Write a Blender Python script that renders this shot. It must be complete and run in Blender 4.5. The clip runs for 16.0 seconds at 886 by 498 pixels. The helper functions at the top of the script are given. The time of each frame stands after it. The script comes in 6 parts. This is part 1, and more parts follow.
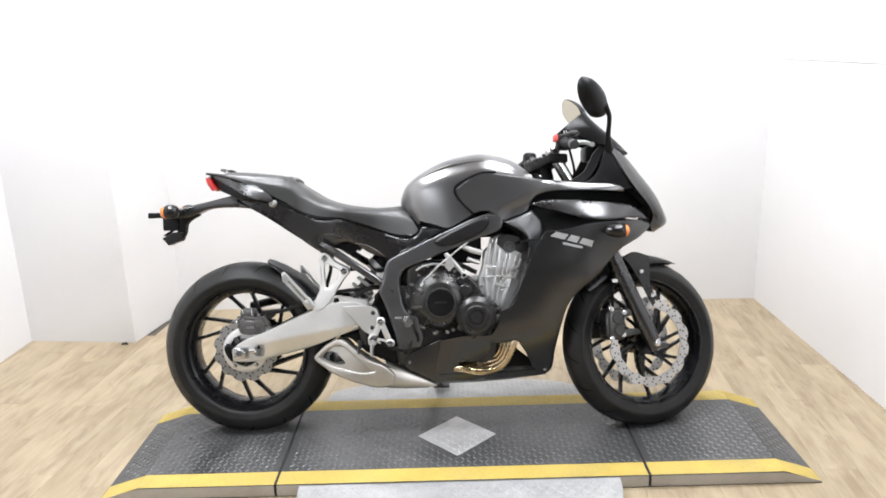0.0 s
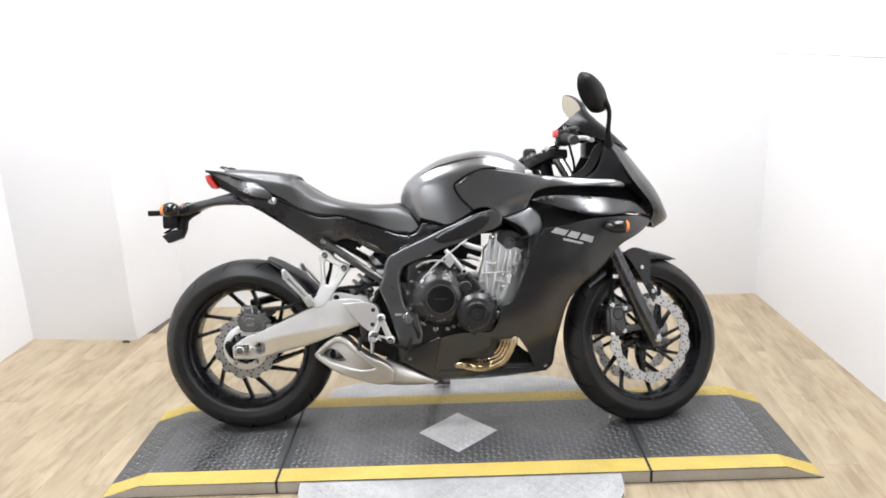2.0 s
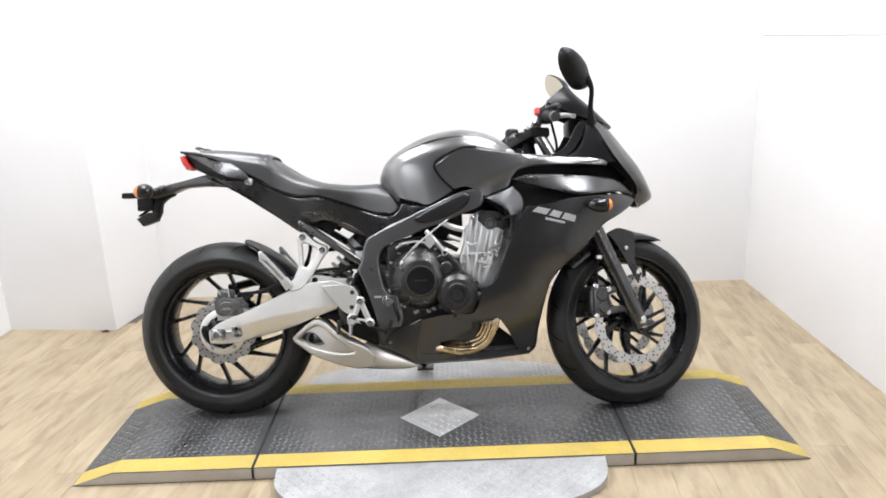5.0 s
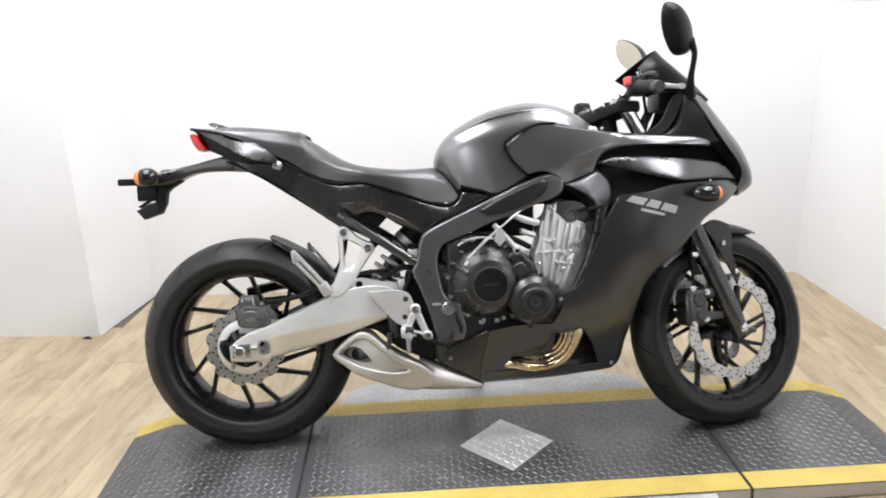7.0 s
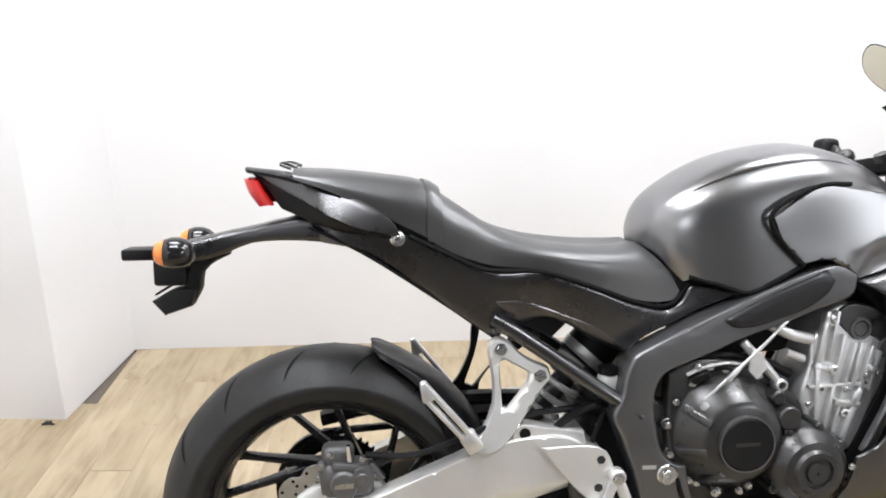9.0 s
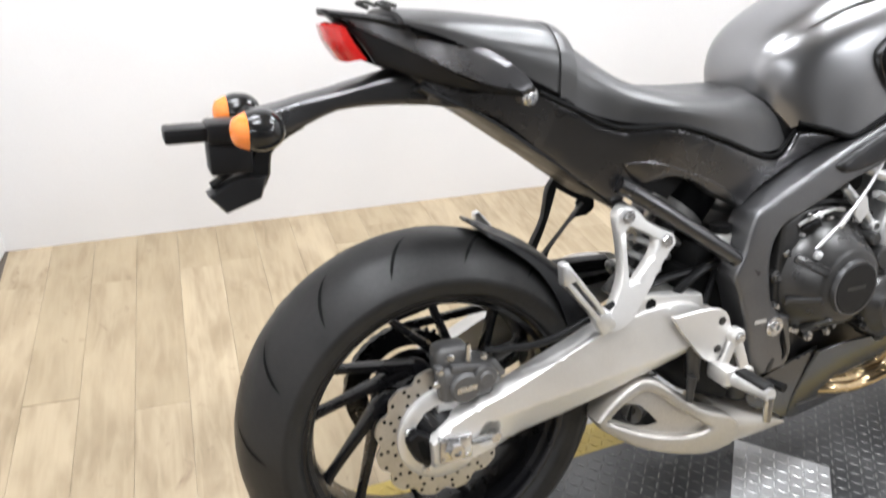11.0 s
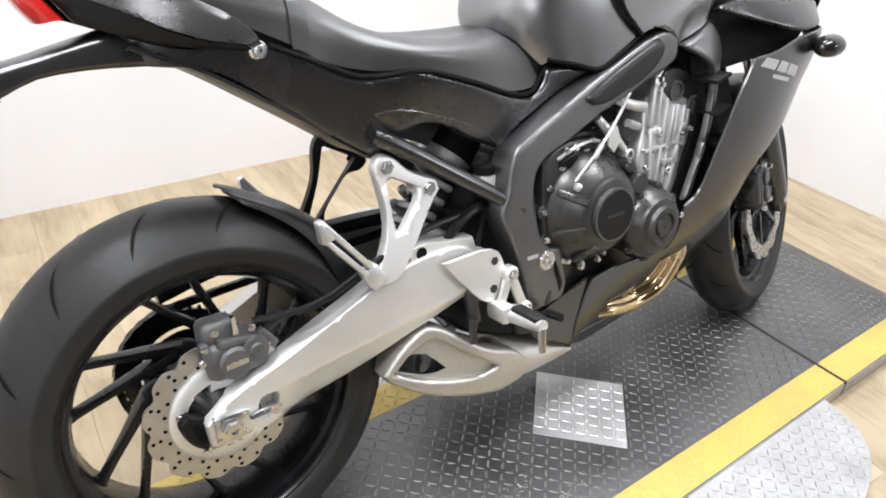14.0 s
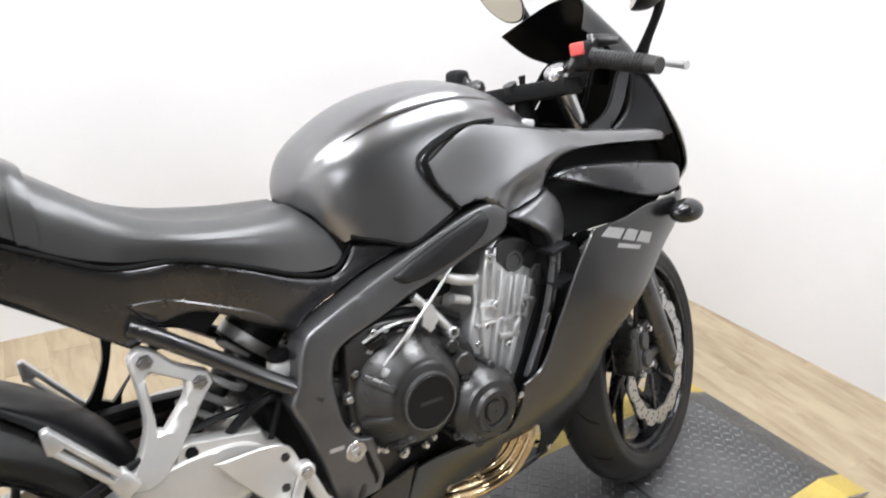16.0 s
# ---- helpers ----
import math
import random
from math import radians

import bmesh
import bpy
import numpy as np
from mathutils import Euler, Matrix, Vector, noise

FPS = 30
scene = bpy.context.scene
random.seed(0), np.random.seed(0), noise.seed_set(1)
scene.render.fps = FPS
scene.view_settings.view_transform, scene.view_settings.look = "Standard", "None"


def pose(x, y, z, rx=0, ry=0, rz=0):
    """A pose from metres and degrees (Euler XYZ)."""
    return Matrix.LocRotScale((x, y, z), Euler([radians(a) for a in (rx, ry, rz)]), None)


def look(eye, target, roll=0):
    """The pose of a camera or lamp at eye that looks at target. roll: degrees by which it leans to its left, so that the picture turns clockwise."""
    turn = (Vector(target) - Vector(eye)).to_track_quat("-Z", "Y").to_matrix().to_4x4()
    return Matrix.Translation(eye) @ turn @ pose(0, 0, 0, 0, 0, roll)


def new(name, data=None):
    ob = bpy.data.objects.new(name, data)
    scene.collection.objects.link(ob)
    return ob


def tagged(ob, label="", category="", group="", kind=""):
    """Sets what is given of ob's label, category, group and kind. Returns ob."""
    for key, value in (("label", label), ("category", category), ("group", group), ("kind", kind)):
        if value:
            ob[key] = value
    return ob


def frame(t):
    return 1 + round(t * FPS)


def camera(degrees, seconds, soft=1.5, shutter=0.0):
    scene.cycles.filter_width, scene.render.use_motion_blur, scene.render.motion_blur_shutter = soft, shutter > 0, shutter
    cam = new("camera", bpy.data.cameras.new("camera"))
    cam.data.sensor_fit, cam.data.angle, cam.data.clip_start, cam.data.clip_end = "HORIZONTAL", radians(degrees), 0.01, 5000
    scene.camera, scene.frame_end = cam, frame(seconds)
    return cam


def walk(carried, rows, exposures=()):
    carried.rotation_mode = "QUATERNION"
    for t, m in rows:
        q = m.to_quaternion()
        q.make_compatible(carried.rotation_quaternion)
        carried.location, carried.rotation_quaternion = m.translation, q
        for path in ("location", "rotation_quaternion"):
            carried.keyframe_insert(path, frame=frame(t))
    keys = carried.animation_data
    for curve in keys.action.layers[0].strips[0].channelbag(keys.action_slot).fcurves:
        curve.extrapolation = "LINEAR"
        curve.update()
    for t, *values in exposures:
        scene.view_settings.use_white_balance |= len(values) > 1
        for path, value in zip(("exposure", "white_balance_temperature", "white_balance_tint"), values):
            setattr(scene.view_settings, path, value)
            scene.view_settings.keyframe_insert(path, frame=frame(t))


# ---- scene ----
cam = camera(61.4, 16.0, soft=1.8, shutter=0.2)
PATH = [
    (0, (0.766, -2.55, 1.397), (0.743, -0.622, 0.865), -1.9),
    (0.5, (0.771, -2.555, 1.398), (0.746, -0.626, 0.869), -1.8),
    (1, (0.772, -2.556, 1.395), (0.749, -0.628, 0.863), -1.9),
    (1.5, (0.77, -2.554, 1.393), (0.749, -0.627, 0.859), -2.0),
    (2, (0.772, -2.546, 1.396), (0.744, -0.621, 0.855), -2.2),
    (2.5, (0.767, -2.545, 1.385), (0.746, -0.621, 0.838), -2.4),
    (3, (0.775, -2.533, 1.378), (0.787, -0.615, 0.813), -3.8),
    (5.5, (0.842, -2.5, 1.312), (0.805, -0.57, 0.789), -1.0),
    (6, (0.865, -2.421, 1.311), (0.797, -0.479, 0.841), 1.5),
    (6.5, (0.729, -2.273, 1.257), (0.651, -0.338, 0.758), -1.0),
    (7, (0.505, -2.085, 1.259), (0.594, -0.177, 0.664), -1.8),
    (7.5, (0.308, -1.817, 1.276), (0.379, 0.107, 0.737), -0.9),
    (8, (0.269, -1.595, 1.278), (0.255, 0.308, 0.665), 0.0),
    (10.5, (-0.344, -0.84, 1.286), (0.401, 0.86, 0.54), 2.7),
    (11, (-0.394, -0.842, 1.203), (0.361, 0.713, 0.197), 4.5),
    (11.5, (-0.401, -0.861, 1.148), (0.346, 0.529, -0.081), 6.7),
    (12, (-0.379, -0.862, 1.158), (0.484, 0.533, 0.013), 7.1),
    (12.5, (-0.34, -0.874, 1.177), (0.615, 0.494, 0.075), 6.2),
    (13, (-0.309, -0.888, 1.178), (0.706, 0.443, 0.083), 5.8),
    (13.5, (-0.283, -0.888, 1.188), (0.76, 0.44, 0.116), 5.5),
    (14, (-0.258, -0.89, 1.19), (0.811, 0.424, 0.126), 4.9),
    (14.5, (-0.235, -0.895, 1.201), (0.886, 0.412, 0.182), 4.5),
    (15, (-0.249, -0.906, 1.22), (0.954, 0.396, 0.294), 4.2),
    (15.5, (-0.131, -0.91, 1.212), (1.031, 0.444, 0.308), 2.5),
    (16, (0.118, -0.978, 1.283), (1.21, 0.483, 0.462), 4.0),
]
walk(cam, [(t, look(eye, target, roll)) for t, eye, target, roll in PATH],
     [(0.0, 0.0), (4.0, 0.0), (6.0, -0.07), (8.0, -0.05), (10.5, 0.0), (12.0, 0.10), (14.0, 0.14), (15.2, 0.05), (16.0, -0.06)])

# ---- light: a white photo booth under broad ceiling panels ----
world = bpy.data.worlds.new("world")
scene.world = world
world.use_nodes = True
world.node_tree.nodes["Background"].inputs[0].default_value = (0.9, 0.95, 1.0, 1)
world.node_tree.nodes["Background"].inputs[1].default_value = 0.1


def ceiling_lamp(x, y, z, sx, sy, power, kelvin_color=(0.925, 0.95, 1.0)):
    d = bpy.data.lights.new("unseen_ceiling_light", "AREA")
    d.shape, d.size, d.size_y, d.energy, d.color = "RECTANGLE", sx, sy, power, kelvin_color
    o = new("unseen_ceiling_light", d)
    o.matrix_world = pose(x, y, z)
    return o


for lx in (-0.45, 1.55):
    for ly in (-0.60, 0.45):
        ceiling_lamp(lx, ly, 2.70, 0.90, 0.40, 44)
# two unseen strips, added in the hall to brighten walls and tank side
for lx, power in ((-3.5, 270), (4.3, 400)):
    ceiling_lamp(lx, -5.0, 3.32, 0.30, 5.0, power)

# ---- materials ----


def mat(name, base, rough=0.5, metal=0.0, vary=0.12, scale=9.0, fine=160.0, bump=0.15, rvary=0.12, coat=0.0, spec=0.5,
        stretch=(1, 1, 1), tint=None, random_piece=0.0, grime=0.0, bump_dist=0.001):
    """A surface with broad blotches, a fine grain, and relief."""
    m = bpy.data.materials.new(name)
    m.use_nodes = True
    nt = m.node_tree
    N, L = nt.nodes, nt.links
    b = N["Principled BSDF"]
    co = N.new("ShaderNodeTexCoord")
    mp = N.new("ShaderNodeMapping")
    mp.inputs["Scale"].default_value = stretch
    L.new(co.outputs["Object"], mp.inputs[0])
    n1 = N.new("ShaderNodeTexNoise")
    n1.inputs["Scale"].default_value, n1.inputs["Detail"].default_value, n1.inputs["Roughness"].default_value = scale, 6, 0.65
    n2 = N.new("ShaderNodeTexNoise")
    n2.inputs["Scale"].default_value, n2.inputs["Detail"].default_value = fine, 4
    L.new(mp.outputs[0], n1.inputs[0])
    L.new(mp.outputs[0], n2.inputs[0])
    ramp = N.new("ShaderNodeMapRange")
    ramp.inputs[1].default_value, ramp.inputs[2].default_value = 0.3, 0.7
    ramp.inputs[3].default_value, ramp.inputs[4].default_value = 1 - vary, 1 + vary
    L.new(n1.outputs[0], ramp.inputs[0])
    r2 = N.new("ShaderNodeMapRange")
    r2.inputs[1].default_value, r2.inputs[2].default_value = 0.3, 0.7
    r2.inputs[3].default_value, r2.inputs[4].default_value = 1 - vary * 0.6, 1 + vary * 0.6
    L.new(n2.outputs[0], r2.inputs[0])
    mul = N.new("ShaderNodeMath")
    mul.operation = "MULTIPLY"
    L.new(ramp.outputs[0], mul.inputs[0])
    L.new(r2.outputs[0], mul.inputs[1])
    fac = mul.outputs[0]
    if random_piece:
        oi = N.new("ShaderNodeObjectInfo")
        r3 = N.new("ShaderNodeMapRange")
        r3.inputs[3].default_value, r3.inputs[4].default_value = 1 - random_piece, 1 + random_piece
        L.new(oi.outputs["Random"], r3.inputs[0])
        m3 = N.new("ShaderNodeMath")
        m3.operation = "MULTIPLY"
        L.new(fac, m3.inputs[0])
        L.new(r3.outputs[0], m3.inputs[1])
        fac = m3.outputs[0]
    col = N.new("ShaderNodeVectorMath")
    col.operation = "SCALE"
    col.inputs[0].default_value = base[:3]
    L.new(fac, col.inputs["Scale"])
    out = col.outputs[0]
    if tint:
        mx = N.new("ShaderNodeMix")
        mx.data_type = "RGBA"
        n4 = N.new("ShaderNodeTexNoise")
        n4.inputs["Scale"].default_value, n4.inputs["Detail"].default_value = scale * 0.6, 8
        L.new(mp.outputs[0], n4.inputs[0])
        r4 = N.new("ShaderNodeMapRange")
        r4.inputs[1].default_value, r4.inputs[2].default_value, r4.inputs[4].default_value = 0.45, 0.75, max(grime, 0.01)
        L.new(n4.outputs[0], r4.inputs[0])
        L.new(r4.outputs[0], mx.inputs[0])
        L.new(out, mx.inputs[6])
        mx.inputs[7].default_value = (*tint, 1)
        out = mx.outputs[2]
    L.new(out, b.inputs["Base Color"])
    rr = N.new("ShaderNodeMapRange")
    rr.inputs[1].default_value, rr.inputs[2].default_value = 0.3, 0.7
    rr.inputs[3].default_value, rr.inputs[4].default_value = max(rough - rvary, 0.02), min(rough + rvary, 1)
    L.new(n1.outputs[0], rr.inputs[0])
    L.new(rr.outputs[0], b.inputs["Roughness"])
    b.inputs["Metallic"].default_value = metal
    b.inputs["Coat Weight"].default_value = coat
    b.inputs["Coat Roughness"].default_value = 0.12
    b.inputs["Specular IOR Level"].default_value = spec
    if bump:
        bp = N.new("ShaderNodeBump")
        bp.inputs["Strength"].default_value, bp.inputs["Distance"].default_value = bump, bump_dist
        L.new(n2.outputs[0], bp.inputs["Height"])
        L.new(bp.outputs[0], b.inputs["Normal"])
    return m


def glass(name, color, rough=0.02, trans=1.0):
    m = bpy.data.materials.new(name)
    m.use_nodes = True
    b = m.node_tree.nodes["Principled BSDF"]
    b.inputs["Base Color"].default_value = (*color, 1)
    b.inputs["Roughness"].default_value = rough
    b.inputs["Transmission Weight"].default_value = trans
    b.inputs["IOR"].default_value = 1.45
    b.inputs["Specular IOR Level"].default_value = 0.1
    return m


M_WALL = mat("white wall paint", (0.715, 0.710, 0.710), 0.6, vary=0.02, scale=2.0, fine=220, bump=0.12)
M_CEIL = mat("dull brown ceiling board", (0.20, 0.150, 0.105), 0.8, vary=0.08, bump=0.1)
# tones of the added hall, set for what the bodywork reflects
M_HALLGREY = mat("mid grey added hall paint", (0.15, 0.148, 0.146), 0.7, vary=0.06, scale=2)
M_HALL = mat("charcoal added hall paint", (0.05, 0.049, 0.048), 0.8, vary=0.08, scale=2)
M_HALLFLOOR = mat("brown added hall floor", (0.05, 0.045, 0.04), 0.6, vary=0.15, scale=3)
M_TRIM = mat("shelf cap white", (0.84, 0.84, 0.83), 0.5, vary=0.03, bump=0.05)
M_SUB = mat("floor screed", (0.12, 0.1, 0.08), 0.9)
M_DECK = mat("worn black deck paint", (0.043, 0.044, 0.045), 0.36, 0.1, vary=0.35, scale=7, fine=90, bump=0.12, rvary=0.10, tint=(0.135, 0.135, 0.137), grime=0.65, spec=0.95)
M_YEL = mat("yellow safety paint", (0.50, 0.370, 0.085), 0.5, vary=0.12, scale=11, fine=120, bump=0.1, tint=(0.36, 0.29, 0.12), grime=0.35)
M_ALU = mat("tread plate aluminium", (0.48, 0.48, 0.485), 0.42, 0.85, vary=0.1, scale=14, fine=180, bump=0.1, tint=(0.33, 0.325, 0.32), grime=0.15)
M_APRON = mat("trodden apron plate", (0.40, 0.40, 0.397), 0.50, 0.5, vary=0.18, scale=14, fine=180, bump=0.12, tint=(0.28, 0.278, 0.275), grime=0.45)
M_GAP = mat("dark rubber seal", (0.012, 0.012, 0.012), 0.8)
M_RUBBER = mat("tyre rubber", (0.011, 0.0108, 0.0106), 0.46, vary=0.3, scale=12, fine=140, bump=0.2, tint=(0.024, 0.023, 0.022), grime=0.55, spec=0.3)
M_RIM = mat("black wheel enamel", (0.006, 0.006, 0.007), 0.26, 0.0, vary=0.2, bump=0.04, spec=0.35)
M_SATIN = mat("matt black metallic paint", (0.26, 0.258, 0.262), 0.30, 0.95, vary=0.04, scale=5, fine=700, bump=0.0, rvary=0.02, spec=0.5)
M_PLAST = mat("grained black plastic", (0.006, 0.006, 0.0065), 0.40, vary=0.15, scale=14, fine=500, bump=0.18, spec=0.22)
M_SEAT = mat("black seat vinyl", (0.030, 0.0296, 0.0296), 0.38, vary=0.14, scale=8, fine=420, bump=0.14, spec=0.95)
M_FRAME = mat("charcoal frame enamel", (0.150, 0.150, 0.153), 0.36, 0.85, vary=0.08, scale=10, fine=350, bump=0.05, rvary=0.04)
M_ENG = mat("dark engine casting", (0.060, 0.059, 0.058), 0.34, 0.75, vary=0.15, scale=14, fine=380, bump=0.12, spec=0.6)
M_CAST = mat("raw aluminium casting", (0.66, 0.66, 0.655), 0.42, 0.82, vary=0.12, scale=16, fine=420, bump=0.3, tint=(0.42, 0.415, 0.41), grime=0.4)
M_SWING = mat("satin swingarm aluminium", (0.73, 0.72, 0.70), 0.45, 0.82, vary=0.05, scale=10, fine=500, bump=0.05, rvary=0.03)
M_STEEL = mat("brushed exhaust steel", (0.51, 0.49, 0.455), 0.47, 0.95, vary=0.1, scale=8, fine=240, bump=0.1, stretch=(1, 4, 1), rvary=0.05)
M_GOLD = mat("heat tinted header steel", (0.55, 0.42, 0.25), 0.24, 1.0, vary=0.25, scale=16, fine=200, bump=0.05, tint=(0.68, 0.60, 0.47), grime=0.7)
M_CHROME = mat("bright zinc", (0.56, 0.56, 0.56), 0.24, 1.0, vary=0.08, bump=0.05)
M_DISC = mat("drilled disc steel", (0.50, 0.495, 0.485), 0.38, 1.0, vary=0.12, scale=18, fine=300, bump=0.1)
# flat black that stands for the shade inside holes, gaps and the scoop
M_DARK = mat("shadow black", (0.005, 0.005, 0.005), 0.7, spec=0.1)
M_CASTDARK = mat("dark grey cast caliper", (0.115, 0.114, 0.113), 0.48, 0.6, vary=0.15, scale=16, fine=420, bump=0.3)
M_SPRING = mat("pale spring enamel", (0.40, 0.40, 0.39), 0.35, 0.3, vary=0.06, bump=0.05)
M_DARKPART = mat("dull black casting", (0.008, 0.008, 0.008), 0.6, vary=0.2, scale=14, bump=0.15, spec=0.15)
M_ORANGE = mat("orange lens", (0.75, 0.20, 0.02), 0.15, vary=0.05, scale=60, fine=300, bump=0.2, coat=0.5)
M_RED = mat("red lens", (0.55, 0.015, 0.012), 0.12, vary=0.1, scale=60, fine=300, bump=0.2, coat=0.6)
M_REDSW = mat("red switch plastic", (0.72, 0.10, 0.09), 0.4, vary=0.05, bump=0.05)
M_CLEAR = mat("clear lamp cover", (0.75, 0.74, 0.76), 0.15, vary=0.05, bump=0.05, coat=0.5)
M_SILVER = mat("silver decal", (0.36, 0.36, 0.36), 0.4, 0.2, vary=0.03, bump=0.0)
# the tan of the reflected room is put into the mirror's own colour
M_MIRROR = mat("mirror glass", (0.47, 0.435, 0.36), 0.03, 1.0, vary=0.01, bump=0.0, rvary=0.01)
M_SMOKE = glass("dark smoked screen", (0.004, 0.004, 0.0044), 0.30, 0.15)
M_GLOSS = mat("gloss black plastic", (0.010, 0.010, 0.010), 0.16, vary=0.1, bump=0.02, rvary=0.04)
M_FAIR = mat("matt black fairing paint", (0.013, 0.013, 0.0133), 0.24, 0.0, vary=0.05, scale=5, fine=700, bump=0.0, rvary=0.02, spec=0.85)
M_COVER = mat("satin black moulding", (0.022, 0.022, 0.023), 0.34, 0.4, vary=0.1, scale=9, fine=600, bump=0.06, spec=0.4)
M_BAR = mat("worn tread bar", (0.155, 0.153, 0.150), 0.42, 0.45, vary=0.4, scale=9, fine=60, bump=0.05)
M_SIDE = mat("satin black side cover", (0.092, 0.091, 0.093), 0.28, 0.92, vary=0.06, scale=9, fine=600, bump=0.01, rvary=0.03)
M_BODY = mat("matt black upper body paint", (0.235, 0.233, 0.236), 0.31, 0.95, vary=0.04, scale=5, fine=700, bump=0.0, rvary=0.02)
M_PLATE = mat("scuffed aluminium plate", (0.66, 0.66, 0.66), 0.46, 0.75, vary=0.12, scale=14, fine=180, bump=0.12, tint=(0.50, 0.496, 0.49), grime=0.3)
M_BOTTLE = mat("cloudy white plastic", (0.55, 0.55, 0.53), 0.4, vary=0.08, bump=0.05)
M_FLECK = mat("pale dried dust", (0.30, 0.295, 0.28), 0.9, vary=0.2, scale=40)

# ---- mesh helpers ----


def finish(name, bm, material, parent=None, label="", smooth=True, angle=44):
    me = bpy.data.meshes.new(name)
    bmesh.ops.recalc_face_normals(bm, faces=bm.faces)
    lim = radians(angle)
    for f in bm.faces:
        f.smooth = smooth
    if smooth:
        for e in bm.edges:
            if len(e.link_faces) == 2 and e.calc_face_angle(0) > lim:
                e.smooth = False
    bm.to_mesh(me)
    bm.free()
    for m in material if isinstance(material, (list, tuple)) else [material]:
        me.materials.append(m)
    ob = new(name, me)
    if parent:
        ob.parent = parent
    if label:
        tagged(ob, label)
    return ob


def part(name, bm, material, parent, label="", **k):
    return finish(name, bm, material, parent, label, **k)


def box(x0, x1, y0, y1, z0, z1, bevel=0.0, bm=None, segs=2):
    own = bm if bm is not None else bmesh.new()
    vs = bmesh.ops.create_cube(own, size=1)["verts"]
    for v in vs:
        v.co = Vector(((x0 + x1) / 2 + v.co.x * (x1 - x0), (y0 + y1) / 2 + v.co.y * (y1 - y0), (z0 + z1) / 2 + v.co.z * (z1 - z0)))
    if bevel:
        es = list({e for v in vs for e in v.link_edges})
        bmesh.ops.bevel(own, geom=es, offset=bevel, segments=segs, affect="EDGES", profile=0.5)
    return own


def prism(pts, z0, z1, bm=None, bevel=0.0):
    """An upright prism over a plan outline."""
    own = bm if bm is not None else bmesh.new()
    lo = [own.verts.new((x, y, z0)) for x, y in pts]
    hi = [own.verts.new((x, y, z1)) for x, y in pts]
    n = len(pts)
    own.faces.new(lo[::-1])
    own.faces.new(hi)
    for i in range(n):
        own.faces.new((lo[i], lo[(i + 1) % n], hi[(i + 1) % n], hi[i]))
    if bevel:
        bmesh.ops.bevel(own, geom=list(own.edges), offset=bevel, segments=2, affect="EDGES", profile=0.5)
    return own


def wall(name, a, b, z0, z1, thick, label):
    """A wall from a to b in plan; its thickness lies to the right of that way."""
    d = Vector((b[0] - a[0], b[1] - a[1])).normalized()
    n = Vector((d.y, -d.x)) * thick
    ob = finish(name, prism([a, b, (b[0] + n.x, b[1] + n.y), (a[0] + n.x, a[1] + n.y)], z0, z1), M_WALL, smooth=False)
    return tagged(ob, label, "wall", kind="structure")


# ---- the booth ----
CEIL = 2.75
wall("wall_back", (2.62, 1.309), (-0.745, 1.385), 0, CEIL, 0.12, "plain white painted back wall of the booth")
wall("wall_column_side", (-0.745, 1.385), (-0.830, 0.926), 0, CEIL, 0.1, "side face of the white boxed column")
wall("wall_column", (-0.830, 0.926), (-1.387, 0.987), 0, CEIL, 0.1, "front face of the white boxed column")
wall("wall_left", (-1.387, 0.987), (-1.465, -2.0), 0, CEIL, 0.12, "plain white painted side wall of the booth")
wall("wall_right", (2.383, -2.0), (2.407, 1.312), 0, 1.27, 0.13, "white low partition wall under a cap")
wall("wall_right_upper", (2.493, -2.0), (2.517, 1.312), 1.27, CEIL + 0.1, 0.12, "white wall set back above the partition cap")
# an unseen dim hall, added so that the bodywork reflects dark tones
for nm, a, b in (("wall_added_west", (-4.5, -2.0), (-4.5, -8.0)), ("wall_added_south", (-4.5, -8.0), (5.7, -8.0)), ("wall_added_east", (5.7, -8.0), (5.7, -2.0))):
    w = wall(nm, a, b, 0, 3.4, 0.15, "unseen mid grey hall wall, added to tone reflections")
    w.data.materials[0] = M_HALLGREY
for nm, a, b in (("wall_added_north", (-1.465, -2.0), (-4.5, -2.0)), ("wall_added_return", (5.7, -2.0), (2.50, -2.0))):
    w = wall(nm, a, b, 0, 3.4, 0.12, "unseen charcoal hall wall, added beside the booth opening")
    w.data.materials[0] = M_HALL
w = finish("ceiling_added", box(-4.7, 5.9, -8.2, -1.98, 3.4, 3.5), M_HALL, smooth=False)
tagged(w, "unseen dim hall ceiling, added to tone reflections", "ceiling", kind="structure")
w = finish("wall_added_lintel", box(-1.65, 2.65, -2.06, -1.98, CEIL - 0.02, 3.4), M_HALL, smooth=False)
tagged(w, "unseen charcoal wall, added above the booth opening", "wall", kind="structure")
w = finish("floor_added", box(-4.6, 5.8, -8.1, -1.9, -0.1, -0.008), M_HALLFLOOR, smooth=False)
tagged(w, "unseen brown hall floor, added to tone reflections", "floor", kind="structure")
cap = finish("trim_cap", prism([(2.379, -2.0), (2.493, -2.0), (2.517, 1.307), (2.403, 1.307)], 1.2695, 1.355, bevel=0.003), M_TRIM, smooth=False)
tagged(cap, "white painted cap along the partition wall", "trim", kind="structure")
ob = finish("ceiling", box(-1.65, 2.49, -2.0, 1.6, CEIL, CEIL + 0.1), M_CEIL, smooth=False)
tagged(ob, "dull brown ceiling of the booth", "ceiling", kind="structure")
floor = finish("floor", box(-1.55, 2.75, -1.9, 1.5, -0.1, -0.006), M_SUB, smooth=False)
tagged(floor, "light oak plank floor with grey-brown grain", "floor", kind="structure")

